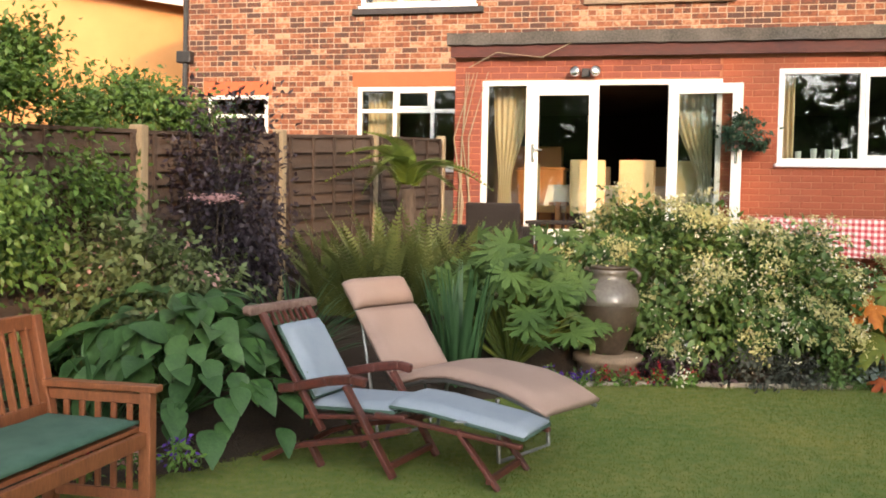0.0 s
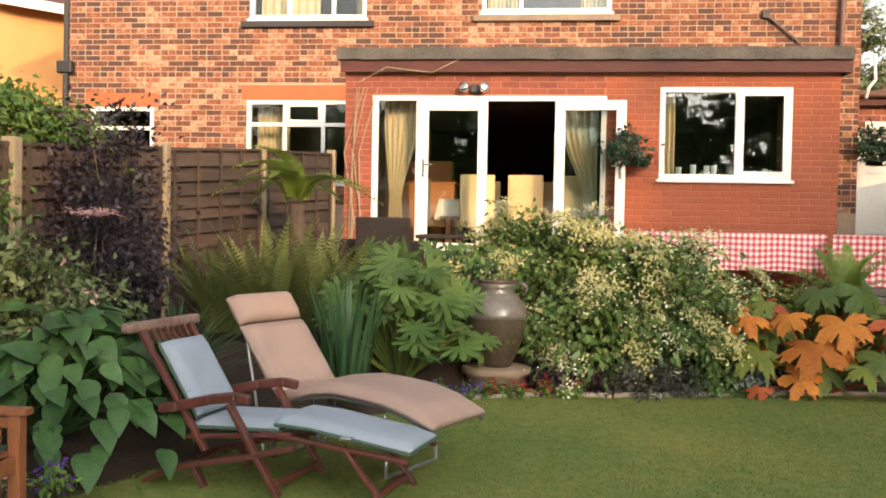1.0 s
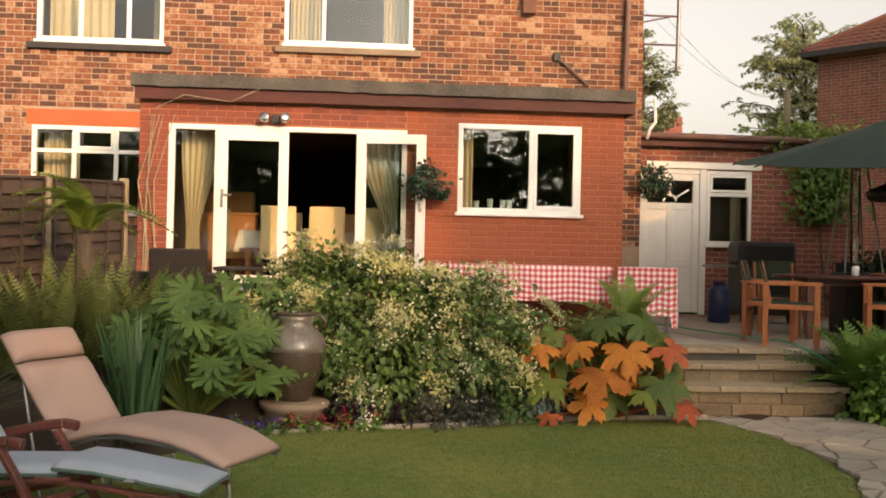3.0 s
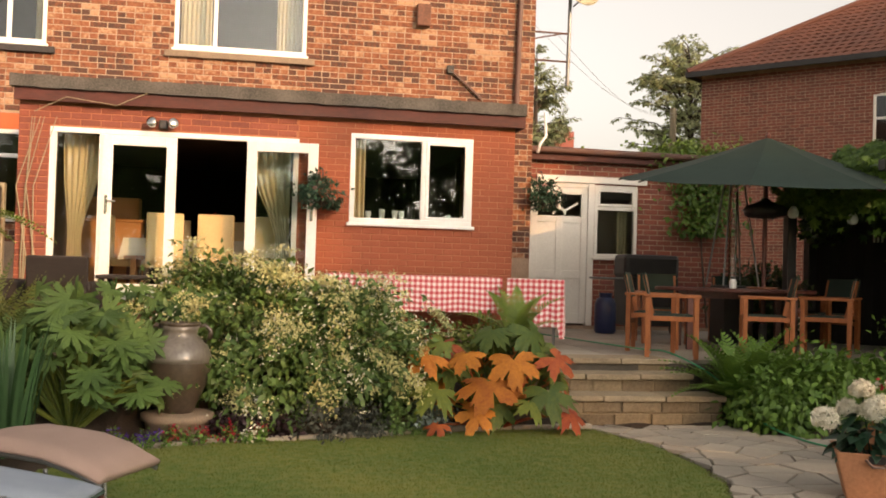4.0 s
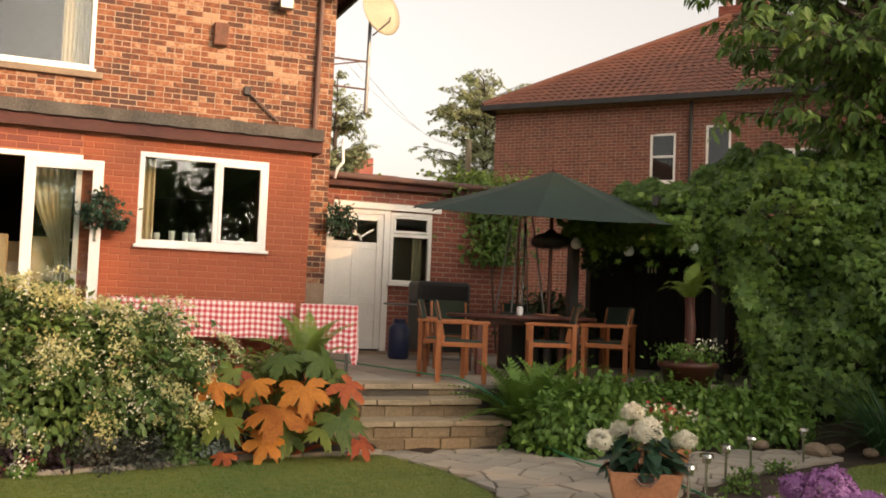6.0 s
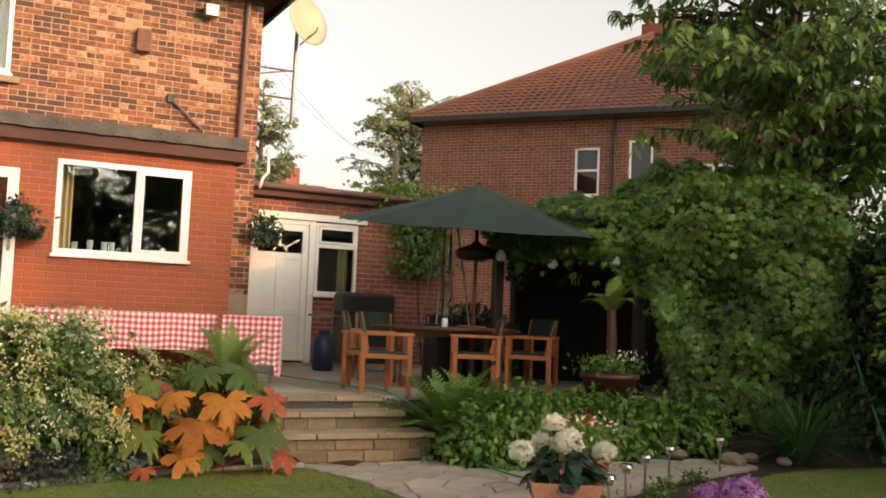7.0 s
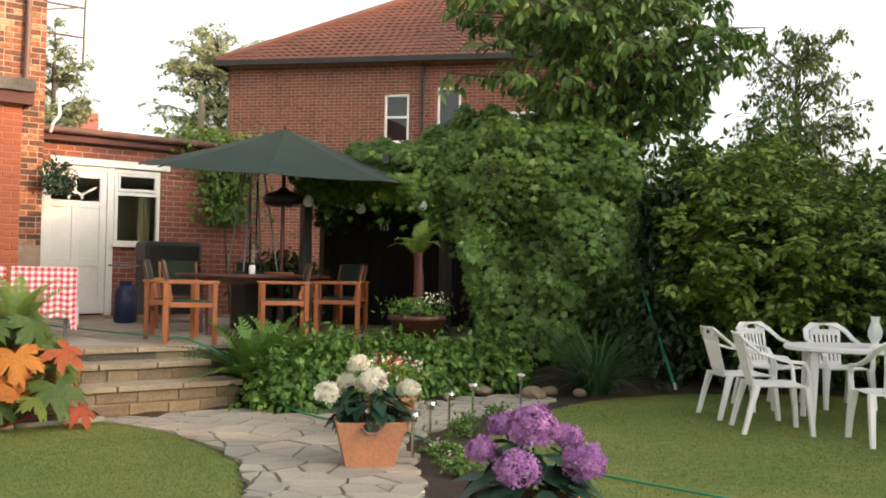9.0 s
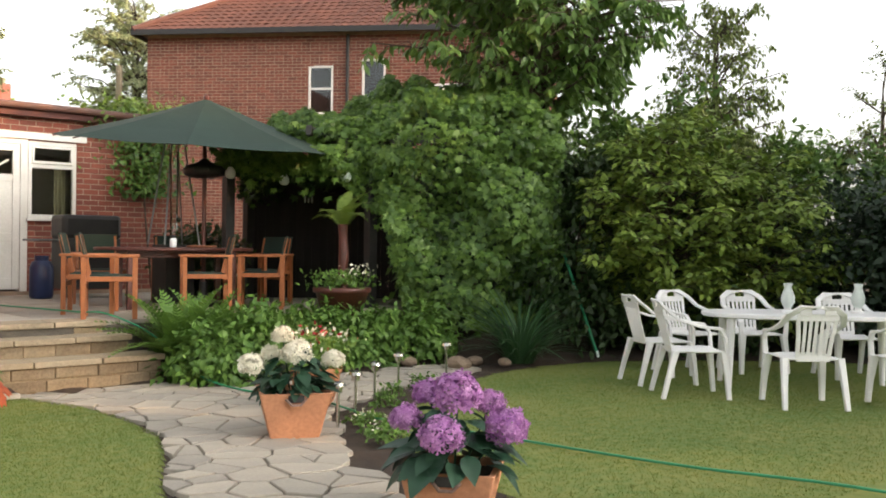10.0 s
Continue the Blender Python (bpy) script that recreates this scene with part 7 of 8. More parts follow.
# ---- terracotta planters with hydrangeas ----
def square_pot(at, rz, w0, w1, h, label):
    t = thing("terracotta_planter", at, label, "planter", "square planters", "", rz)
    V = []
    for (w, z) in ((w0, 0), (w1, h), (w1 - 0.03, h), (w0 - 0.02, 0.04)):
        V += [(-w, -w, z), (w, -w, z), (w, w, z), (-w, w, z)]
    F = [(3, 2, 1, 0)]
    for a in (0, 4, 8):
        F += [(a + k, a + (k + 1) % 4, a + 4 + (k + 1) % 4, a + 4 + k) for k in range(4)]
    F.append((12, 13, 14, 15))
    ob = mpart("pot", raw("pot", V, F), M_TERRA, t)
    bv = ob.modifiers.new("worn", "BEVEL")
    bv.width, bv.segments = 0.008, 2
    part("soil", bbox(-w1 + 0.045, w1 - 0.045, -w1 + 0.045, w1 - 0.045, h - 0.09, h - 0.04), M_SOIL, t)
    for s in (0, 1):
        rope = tube(bmesh.new(), [(-0.07, -w1 * 0.985, h - 0.035), (-0.03, -w1 - 0.012, h - 0.075), (0.03, -w1 - 0.012, h - 0.075), (0.07, -w1 * 0.985, h - 0.035)], 0.010, 6)
        ob = part("handle", rope, M_GREYWOOD, t)
        ob.rotation_euler = (0, 0, math.pi * s)
    # no opening is cut: a black bar stands for the hand hole's dark inside
    bm = bmesh.new()
    beam(bm, (-0.055, -w1 + 0.003, h - 0.035), (0.055, -w1 + 0.003, h - 0.035), 0.012, 0.05, 0.005)
    part("hand_hole_shade", bm, M_BLACK, t, "black bar painting the shade of a hand hole")
    return t


FLORET = (np.array([(0, 0, 0.06), (0.5, -0.18, 0.12), (0.62, 0.18, 0.02), (0.18, 0.5, 0.12), (-0.18, 0.62, 0.02), (-0.5, 0.18, 0.12), (-0.62, -0.18, 0.02), (-0.18, -0.5, 0.12), (0.18, -0.62, 0.02)]), [(0, 1, 2), (0, 3, 4), (0, 5, 6), (0, 7, 8)])


def hydrangea(name, at, heads, petal, leaf_n, leaf_s, label, seed, spread=0.22, lift=0.18):
    """heads: rows of x, y, z, radius of each mop-head."""
    rg = np.random.RandomState(seed)
    t = thing(name, at, label, "flower")
    a = rg.uniform(0, 2 * np.pi, leaf_n)
    r = np.sqrt(rg.uniform(0, 1, leaf_n)) * spread
    P = np.stack([r * np.cos(a), r * np.sin(a), lift * (1 - (r / spread) ** 2 * 0.7) * rg.uniform(0.3, 1.2, leaf_n)], 1)
    tip = np.stack([np.cos(a), np.sin(a), rg.uniform(-0.7, 0.3, leaf_n)], 1)
    nor = np.stack([0.4 * np.cos(a), 0.4 * np.sin(a), np.ones(leaf_n)], 1) + rg.normal(size=(leaf_n, 3)) * 0.2
    S = leaf_s * rg.uniform(0.7, 1.2, leaf_n)
    for i in range(leaf_n):
        mpart("leaf", leaves("hydrangea_leaf", t_oval(6, 0.62, 0.12, 0.25), P[i:i + 1], tip[i:i + 1], nor[i:i + 1], S[i]), L_DKLEAF, t, "", True)
    for x, y, z, rad in heads:
        part("stem", tube(bmesh.new(), [(x * 0.2, y * 0.2, -0.03), (x * 0.7, y * 0.7, z * 0.6), (x, y, z)], 0.006, 5), L_DKLEAF, t)
        n = int(300 + 60 * rad / 0.1)
        d = unit(rg.normal(size=(n, 3)))
        d = d[d[:, 2] > -0.65]
        Q = np.array([x, y, z]) + d * rad * np.array([1, 1, 0.88]) * rg.uniform(0.80, 1.06, len(d))[:, None] * (1 + 0.16 * np.sin(d[:, 0] * 4 + x * 40) * np.cos(d[:, 1] * 5 + y * 30))[:, None]
        mpart("flower_head", leaves("flower_head", FLORET, Q, np.cross(d, rg.normal(size=d.shape)), d + rg.normal(size=d.shape) * 0.5, rad * 0.40 * rg.uniform(0.8, 1.25, len(d))), petal, t)
    return t


square_pot((4.08, 5.70, -0.005), -28, 0.165, 0.245, 0.32, "pale terracotta square tapered planter with rope handles")
hydrangea("white_hydrangea", (4.08, 5.70, 0.27), [(-0.03, -0.08, 0.30, 0.095), (-0.08, 0.02, 0.42, 0.07), (-0.27, 0.12, 0.22, 0.085), (0.21, -0.18, 0.25, 0.075), (0.12, 0.10, 0.31, 0.07), (-0.10, 0.14, 0.28, 0.07)], L_WHITEFL, 80, 0.15, "white mop-head hydrangea in a square planter", 301, 0.21, 0.30)
square_pot((3.56, 3.46, -0.06), -52, 0.16, 0.228, 0.31, "orange terracotta square planter on the path edge")
hydrangea("purple_hydrangea", (3.56, 3.46, 0.23), [(-0.01, -0.03, 0.37, 0.112), (-0.20, -0.12, 0.20, 0.098), (0.13, -0.24, 0.22, 0.10), (-0.20, 0.13, 0.25, 0.075), (0.15, -0.10, 0.32, 0.068), (-0.05, 0.14, 0.36, 0.075)], L_PURPLE, 75, 0.19, "purple mop-head hydrangea in a square planter", 302, 0.22, 0.26)
rp = thing("terracotta_pot", (4.85, 6.55, 0.0), "round terracotta pot of red and white flowers", "pot plant")
part("pot", lathe(bmesh.new(), [(0.11, 0), (0.15, 0.06), (0.19, 0.2), (0.20, 0.28), (0.215, 0.29), (0.215, 0.33), (0.18, 0.33), (0.17, 0.28)], 28), M_TERRA, rp, "", True)
P = np.stack([rgq.normal(0, 0.13, 700), rgq.normal(0, 0.13, 700), rgq.uniform(0.30, 0.58, 700)], 1)
mpart("foliage", leaves("foliage", CARD, P, rgq.normal(size=(700, 3)), rgq.normal(size=(700, 3)) + [0, -0.5, 1], 0.06), L_GROUND, rp)
for m_, k in ((M_RED, 50), (L_WHITEFL, 60)):
    P = np.stack([rgq.normal(0.02, 0.15, k), rgq.normal(-0.03, 0.12, k), rgq.uniform(0.5, 0.66, k)], 1)
    mpart("petals", leaves("petals", CARD, P, rgq.normal(size=(k, 3)), rgq.normal(size=(k, 3)) + [0, -0.8, 1], 0.045), m_, rp)


# ---- white plastic table and chairs ----
def plastic_chair(at, rz):
    """A moulded garden armchair; it faces -y of its own axes."""
    t = thing("plastic_chair", at, "white moulded plastic garden armchair with slotted back", "chair", "white garden chairs", "", rz)
    part("seat", mesh_bm(pillow(-0.235, 0.235, -0.23, 0.22, 0.40, 0.432, 10, 10)), M_PLASTIC, t)
    for x in (-1, 1):
        part("leg", tube4(bmesh.new(), [(x * 0.235, -0.22, 0.42), (x * 0.255, -0.25, 0.2), (x * 0.265, -0.27, 0.0)], [(0.075, 0.06), (0.055, 0.045), (0.045, 0.04)]), M_PLASTIC, t)
        part("leg", tube4(bmesh.new(), [(x * 0.235, 0.20, 0.42), (x * 0.25, 0.26, 0.2), (x * 0.26, 0.31, 0.0)], [(0.06, 0.06), (0.05, 0.045), (0.04, 0.04)]), M_PLASTIC, t)
        part("arm", tube4(bmesh.new(), [(x * 0.25, -0.24, 0.40), (x * 0.265, -0.23, 0.55), (x * 0.27, -0.18, 0.625), (x * 0.272, 0.0, 0.645), (x * 0.262, 0.18, 0.70), (x * 0.225, 0.285, 0.79), (x * 0.14, 0.325, 0.845), (0, 0.335, 0.86)], [(0.05, 0.03), (0.045, 0.03), (0.05, 0.028), (0.055, 0.025), (0.055, 0.025), (0.06, 0.024), (0.065, 0.022), (0.07, 0.022)]), M_PLASTIC, t)
    for k in range(5):
        x = -0.088 + 0.044 * k
        part("slat", tube4(bmesh.new(), [(x, 0.205, 0.42), (x * 1.05, 0.26, 0.6), (x * 1.1, 0.305, 0.765)], [(0.028, 0.012)] * 3), M_PLASTIC, t)
    bm = bmesh.new()
    tube4(bm, [(-0.14, 0.212, 0.43), (0.14, 0.212, 0.43)], [(0.012, 0.07)] * 2)
    tube4(bm, [(-0.17, 0.305, 0.77), (0.17, 0.305, 0.77)], [(0.014, 0.06)] * 2)
    tube4(bm, [(-0.15, 0.32, 0.815), (-0.055, 0.325, 0.82)], [(0.014, 0.06)] * 2)
    tube4(bm, [(0.15, 0.32, 0.815), (0.055, 0.325, 0.82)], [(0.014, 0.06)] * 2)
    for s in (-1, 1):
        tube4(bm, [(s * 0.13, 0.21, 0.43), (s * 0.14, 0.26, 0.6), (s * 0.16, 0.305, 0.77)], [(0.035, 0.014)] * 3)
    part("backrest", bm, M_PLASTIC, t, "slotted back with a hand hole")
    return t


def tube4(bm, pts, sizes):
    """A flat bar through pts with its own width and thickness at each."""
    pts = [Vector(p) for p in pts]
    rings = []
    for i, p in enumerate(pts):
        d = (pts[min(i + 1, len(pts) - 1)] - pts[max(i - 1, 0)]).normalized()
        a = Vector((1, 0, 0)) - d * d.x
        if a.length < 0.2:
            a = Vector((0, 1, 0)) - d * d.y
        a.normalize()
        b = d.cross(a)
        w, h = sizes[i][0] / 2, sizes[i][1] / 2
        c = 0.7
        rings.append([bm.verts.new(p + a * u * w + b * v * h) for u, v in ((-1, -c), (-c, -1), (c, -1), (1, -c), (1, c), (c, 1), (-c, 1), (-1, c))])
    for u, v in zip(rings, rings[1:]):
        for k in range(8):
            bm.faces.new((u[k], u[(k + 1) % 8], v[(k + 1) % 8], v[k]))
    bm.faces.new(rings[0][::-1])
    bm.faces.new(rings[-1])
    return bm


wc = plastic_chair((7.90, 5.02, 0.0), 128 - 90 + 10)
for x, y, r in ((8.38, 5.72, 60), (8.20, 4.10, 138), (9.35, 6.0, -10), (9.95, 5.62, -32), (10.35, 4.72, -38), (10.75, 3.95, -45), (8.85, 3.45, 140)):
    copy_thing(wc, pose(x, y, 0.0, 0, 0, r))
wt = thing("plastic_table", (9.25, 4.62, 0.0), "white oval plastic garden table", "table", rz=-50)
bm = bmesh.new()
V = []
rings = []
for sc, z in ((0.97, 0.675), (1.0, 0.685), (1.0, 0.715), (0.985, 0.722)):
    rings.append([bm.verts.new((math.copysign(abs(math.cos(t)) ** 0.75, math.cos(t)) * 1.0 * sc, math.copysign(abs(math.sin(t)) ** 0.75, math.sin(t)) * 0.50 * sc, z)) for t in (2 * math.pi * k / 56 for k in range(56))])
for u, v in zip(rings, rings[1:]):
    for k in range(56):
        bm.faces.new((u[k], u[(k + 1) % 56], v[(k + 1) % 56], v[k]))
bm.faces.new(rings[0][::-1])
bm.faces.new(rings[-1])
part("tabletop", bm, M_PLASTIC, wt)
for x in (-0.78, 0.78):
    for y in (-0.3, 0.3):
        part("leg", tube(bmesh.new(), [(x, y, 0), (x * 0.97, y * 0.97, 0.675)], [0.028, 0.04], 12), M_PLASTIC, wt)
for x, y in ((9.05, 4.72), (9.62, 4.30)):
    vz = thing("hurricane_vase", (x, y, 0.723), "frosted glass hurricane lamp on the table", "vase", "table vases")
    part("foot", lathe(bmesh.new(), [(0.07, 0), (0.07, 0.012), (0.03, 0.03), (0.035, 0.05)], 20), M_PLASTIC, vz)
    part("chimney", lathe(bmesh.new(), [(0.035, 0.05), (0.062, 0.10), (0.066, 0.15), (0.045, 0.21), (0.035, 0.24), (0.045, 0.285), (0.04, 0.285), (0.03, 0.24)], 20), M_FROST, vz, "", True)


# ---- small garden things ----
def solar_light(at, h=0.26):
    t = thing("solar_light", at, "steel solar path light on a stake", "garden light", "solar path lights")
    part("stake", tube(bmesh.new(), [(0, 0, -0.05), (0, 0, h)], 0.012, 8), M_CHROME, t)
    part("lamp_head", lathe(bmesh.new(), [(0.03, h), (0.035, h + 0.04), (0.055, h + 0.045), (0.05, h + 0.07), (0.02, h + 0.075)], 16), M_CHROME, t)
    part("solar_panel", bbox(-0.02, 0.02, -0.02, 0.02, h + 0.0755, h + 0.079), M_BLACK, t)
    return t


sl = solar_light((4.45, 5.68, 0.0))
for x, y in ((4.92, 6.10), (6.02, 6.92), (7.03, 7.38), (0.19, 7.92), (5.42, 6.50)):
    copy_thing(sl, pose(x, y, 0.0))
hose = thing("garden_hose", (0, 0, 0), "thin green hose trailing over path and lawn", "hose")
pts = [(3.6, 12.5, 0.615), (3.9, 10.9, 0.615), (4.15, 9.8, 0.615), (4.30, 9.40, 0.61), (4.62, 9.1, 0.42), (4.66, 8.62, 0.20), (4.72, 8.1, 0.06), (4.80, 7.5, 0.02), (5.05, 7.0, 0.02), (4.95, 6.3, 0.02), (4.82, 5.6, 0.03), (5.02, 4.75, 0.03), (5.15, 3.95, 0.03), (5.3, 3.2, 0.03), (5.6, 2.2, 0.03), (5.8, 0.5, -0.03)]
fine = []
for i in range(len(pts) - 1):
    p0, p1, p2, p3 = [Vector(pts[max(0, min(len(pts) - 1, j))]) for j in (i - 1, i, i + 1, i + 2)]
    for k in range(6):
        t_ = k / 6
        fine.append(0.5 * ((2 * p1) + (p2 - p0) * t_ + (2 * p0 - 5 * p1 + 4 * p2 - p3) * t_ ** 2 + (3 * p1 - p0 - 3 * p2 + p3) * t_ ** 3))
part("hose", tube(bmesh.new(), fine, 0.009, 8), M_HOSE, hose, "", True)
rk = thing("garden_pole", (9.50, 7.42, 0.0), "green pole leaning into the shrubs", "pole")
part("pole", tube(bmesh.new(), [(0.03, 0, 0.0), (-0.22, 0.35, 1.25)], 0.018, 8), M_HOSE, rk)
part("tip", tube(bmesh.new(), [(0.032, 0, -0.02), (0.015, 0.02, 0.09)], 0.02, 8), M_PLASTIC, rk, "pale pole end")
for i, (x, y, s) in enumerate(((7.55, 7.75, 0.14), (7.9, 7.85, 0.1), (8.0, 7.5, 0.08), (7.2, 8.2, 0.09))):
    bm = bmesh.new()
    bmesh.ops.create_icosphere(bm, subdivisions=2, radius=s)
    for v in bm.verts:
        v.co *= 1 + 0.35 * noise.noise(v.co * 6 + Vector((i, 0, 0)))
        v.co.z *= 0.6
    ob = part("rock", bm, M_STONESILL, None)
    ob.location = (x, y, 0.05)
    tagged(ob, "weathered grey-brown garden rock", "rock", "garden rocks")
for i, (x, y) in enumerate(((4.62, 5.35), (4.75, 5.75), (4.42, 5.05), (5.35, 6.25), (5.7, 6.6), (6.3, 6.9))):
    t, C, rg = shrub("bedding_flower", (x, y, 0.0), (0.10, 0.10, 0.07), 170, CARD, 0.045, L_GROUND, "small green bedding plant with white flowers", "flower", 9, 0.035, low=-0.2, seed=320 + i, stem=0.003, group="bedding flowers")
    if i in (0, 1):
        P = C[rg.randint(0, len(C), 24)] + rg.normal(size=(24, 3)) * 0.02 + [0, 0, 0.03]
        mpart("petals", leaves("petals", CARD, P, rg.normal(size=(24, 3)), rg.normal(size=(24, 3)) + [0, -1, 1], 0.03), L_WHITEFL, t)


# ---- fittings on the walls ----
def basket(at, r, label, seed):
    t, C, rg = shrub("hanging_basket", at, (r, r, r * 0.95), 1100, CARD, 0.06, L_DKLEAF, label, "hanging basket", 26, 0.06, low=-0.9, seed=seed, stem=0.004, group="hanging baskets")
    P = C[rg.randint(0, len(C), 70)] * 1.04 + rg.normal(size=(70, 3)) * 0.02
    mpart("petals", leaves("petals", CARD, P, rg.normal(size=(70, 3)), rg.normal(size=(70, 3)) + [0, -1, 0.6], 0.045), L_PINKFL, t)
    part("bracket", tube(bmesh.new(), [(0, 0, r * 1.9), (0, 0.1, r * 2.4), (0, 0.24, r * 2.4)], 0.008, 6), M_BLACK, t)
    return t


basket((0.86, YE - 0.24, 2.08), 0.20, "round hanging basket of trailing pink flowers", 401)
basket((4.22, YP - 0.62, 2.32), 0.24, "hanging basket of green foliage by the porch", 402)
sec = thing("security_light", (-0.99, YE - 0.02, 2.98), "twin white security spotlights on a black bracket", "lamp")
part("bracket", bbox(-0.05, 0.05, -0.06, 0.02, -0.05, 0.05, 0.01), M_BLACK, sec)
for x in (-0.11, 0.11):
    part("lamp_head", lathe(bmesh.new(), [(0.03, -0.04), (0.055, 0.0), (0.06, 0.05), (0.05, 0.06)], 18), M_CHROME, sec, "", True).matrix_basis = pose(x, -0.10, 0.0, 75, 0, 20 if x > 0 else -20)
al = thing("alarm_box", (2.37, YM - 0.01, 5.05), "orange terracotta-coloured wall box", "box")
part("case", bbox(-0.10, 0.10, -0.12, 0.0, -0.16, 0.16, 0.015), M_POTCLAY, al)
fl = thing("flood_lamp", (3.26, YM - 0.01, 5.62), "small grey flood lamp under the eaves", "lamp")
part("case", bbox(-0.10, 0.10, -0.22, -0.08, -0.10, 0.08, 0.015), M_STEEL, fl)
part("arm", bbox(-0.03, 0.03, -0.08, 0.0, -0.03, 0.03, 0.005), M_BLACK, fl)
st = thing("wall_stay", (0, YM, 0), "rusty iron stay fixed on the brick wall", "bracket")
part("bar", beam(bmesh.new(), (2.79, -0.05, 4.30), (3.26, -0.05, 3.90), 0.03, 0.03), M_PIPE, st)
part("plate", bbox(2.74, 2.84, -0.065, 0.0, 4.24, 4.36, 0.01), M_BLACK, st)
sd = thing("satellite_dish", (4.5, YM + 0.35, 0), "cream satellite dish on a tall wall pole", "satellite dish")
part("pole", tube(bmesh.new(), [(0.18, 0, 4.25), (0.20, 0, 5.75)], 0.028, 10), M_STEEL, sd)
for z in (4.62, 5.05):
    part("bracket", tube(bmesh.new(), [(-0.46, 0, z), (0.22, 0, z)], 0.016, 8), M_PIPE, sd)
part("bracket", tube(bmesh.new(), [(-0.46, 0, 4.92), (0.10, 0, 5.05)], 0.012, 8), M_PIPE, sd)
part("dish", lathe(bmesh.new(), [(0.02, 0.0), (0.18, 0.015), (0.30, 0.05), (0.38, 0.09), (0.385, 0.10), (0.30, 0.065), (0.02, 0.02)], 36), mat("cream_dish", (0.42, 0.38, 0.26), (0.36, 0.32, 0.22), 0.5, 3, 40, 0.03), sd, "", True).matrix_basis = pose(0.28, -0.08, 5.80, 78, 0, 25)
part("receiver_arm", tube(bmesh.new(), [(0.22, -0.1, 5.45), (0.36, -0.45, 5.6), (0.36, -0.48, 5.66)], 0.014, 8), M_STEEL, sd)
wp = thing("waste_pipe", (4.12, 13.9, 0), "white plastic overflow pipe at the house corner", "pipe")
part("pipe", tube(bmesh.new(), [(0.1, -0.05, 3.75), (0.12, -0.05, 3.4), (0.04, -0.05, 3.3), (0.0, -0.05, 3.15)], 0.022, 10), M_PLASTIC, wp, "", True)
tp = thing("telegraph_pole", (12.19, 27.47, 0), "pale wooden telegraph pole", "pole")
part("pole", tube(bmesh.new(), [(0, 0, 0), (0, 0, 6.45)], [0.13, 0.09], 10), M_POST, tp)
for i, (p, q) in enumerate((((4.5, 14.4, 5.1), (12.19, 27.47, 6.3)), ((4.3, 16, 5.9), (12.19, 27.47, 6.2)))):
    a, b = Vector(p), Vector(q)
    ob = part("overhead_wire", tube(bmesh.new(), [a.lerp(b, k / 12) - Vector((0, 0, 0.5 * math.sin(math.pi * k / 12))) for k in range(13)], 0.004, 4), M_STEEL, None)
    tagged(ob, "thin dark overhead wire between house and pole", "wire", "overhead wires")
# dry climber stems on the extension
ds = thing("dry_climber", (-2.4, YE - 0.03, 0.6), "bare pale climber stems on the brick", "climber")
rr = random.Random(77)
bm = bmesh.new()
for k in range(5):
    x = rr.uniform(-0.12, 0.1)
    tube(bm, [(x, 0, 0), (x + rr.uniform(-0.08, 0.08), -0.02, 0.8), (x + rr.uniform(-0.1, 0.12), -0.02, 1.6), (x + rr.uniform(-0.15, 0.25), -0.02, 2.4)], [0.012, 0.01, 0.008, 0.004], 5)
tube(bm, [(0.0, -0.05, 2.45), (0.35, -0.12, 2.62), (0.9, -0.14, 2.55), (1.4, -0.13, 2.8), (1.9, -0.1, 2.75)], 0.006, 5)
part("dry_stem", bm, M_POST, ds)
# glasses on the kitchen sill
for i, (x, h) in enumerate(((1.45, 0.13), (1.62, 0.16), (1.78, 0.15), (1.86, 0.15), (2.45, 0.12))):
    gz = thing("drinking_glass", (x, YE + 0.17, 1.95), "clear drinking glass on the kitchen sill", "glass", "sill glasses")
    part("glass", lathe(bmesh.new(), [(0.03, 0), (0.036, h), (0.032, h), (0.027, 0.01)], 16), M_FROST, gz)
part("window_ledge", bbox(1.2, 2.71, YE + 0.251, YE + 0.33, 1.90, 1.945, 0.004), M_UPVC, ext)
rf = thing("flower_vase", (-0.45, 13.2, FLOOR + 0.75), "small vase of red flowers on the dining table", "vase")
part("vase", lathe(bmesh.new(), [(0.04, 0), (0.06, 0.06), (0.03, 0.12), (0.04, 0.14)], 16), M_FROST, rf)
P = np.array([0, 0, 0.22]) + rgq.normal(size=(90, 3)) * 0.06
mpart("petals", leaves("petals", CARD, P, rgq.normal(size=(90, 3)), rgq.normal(size=(90, 3)), 0.06), M_RED, rf)


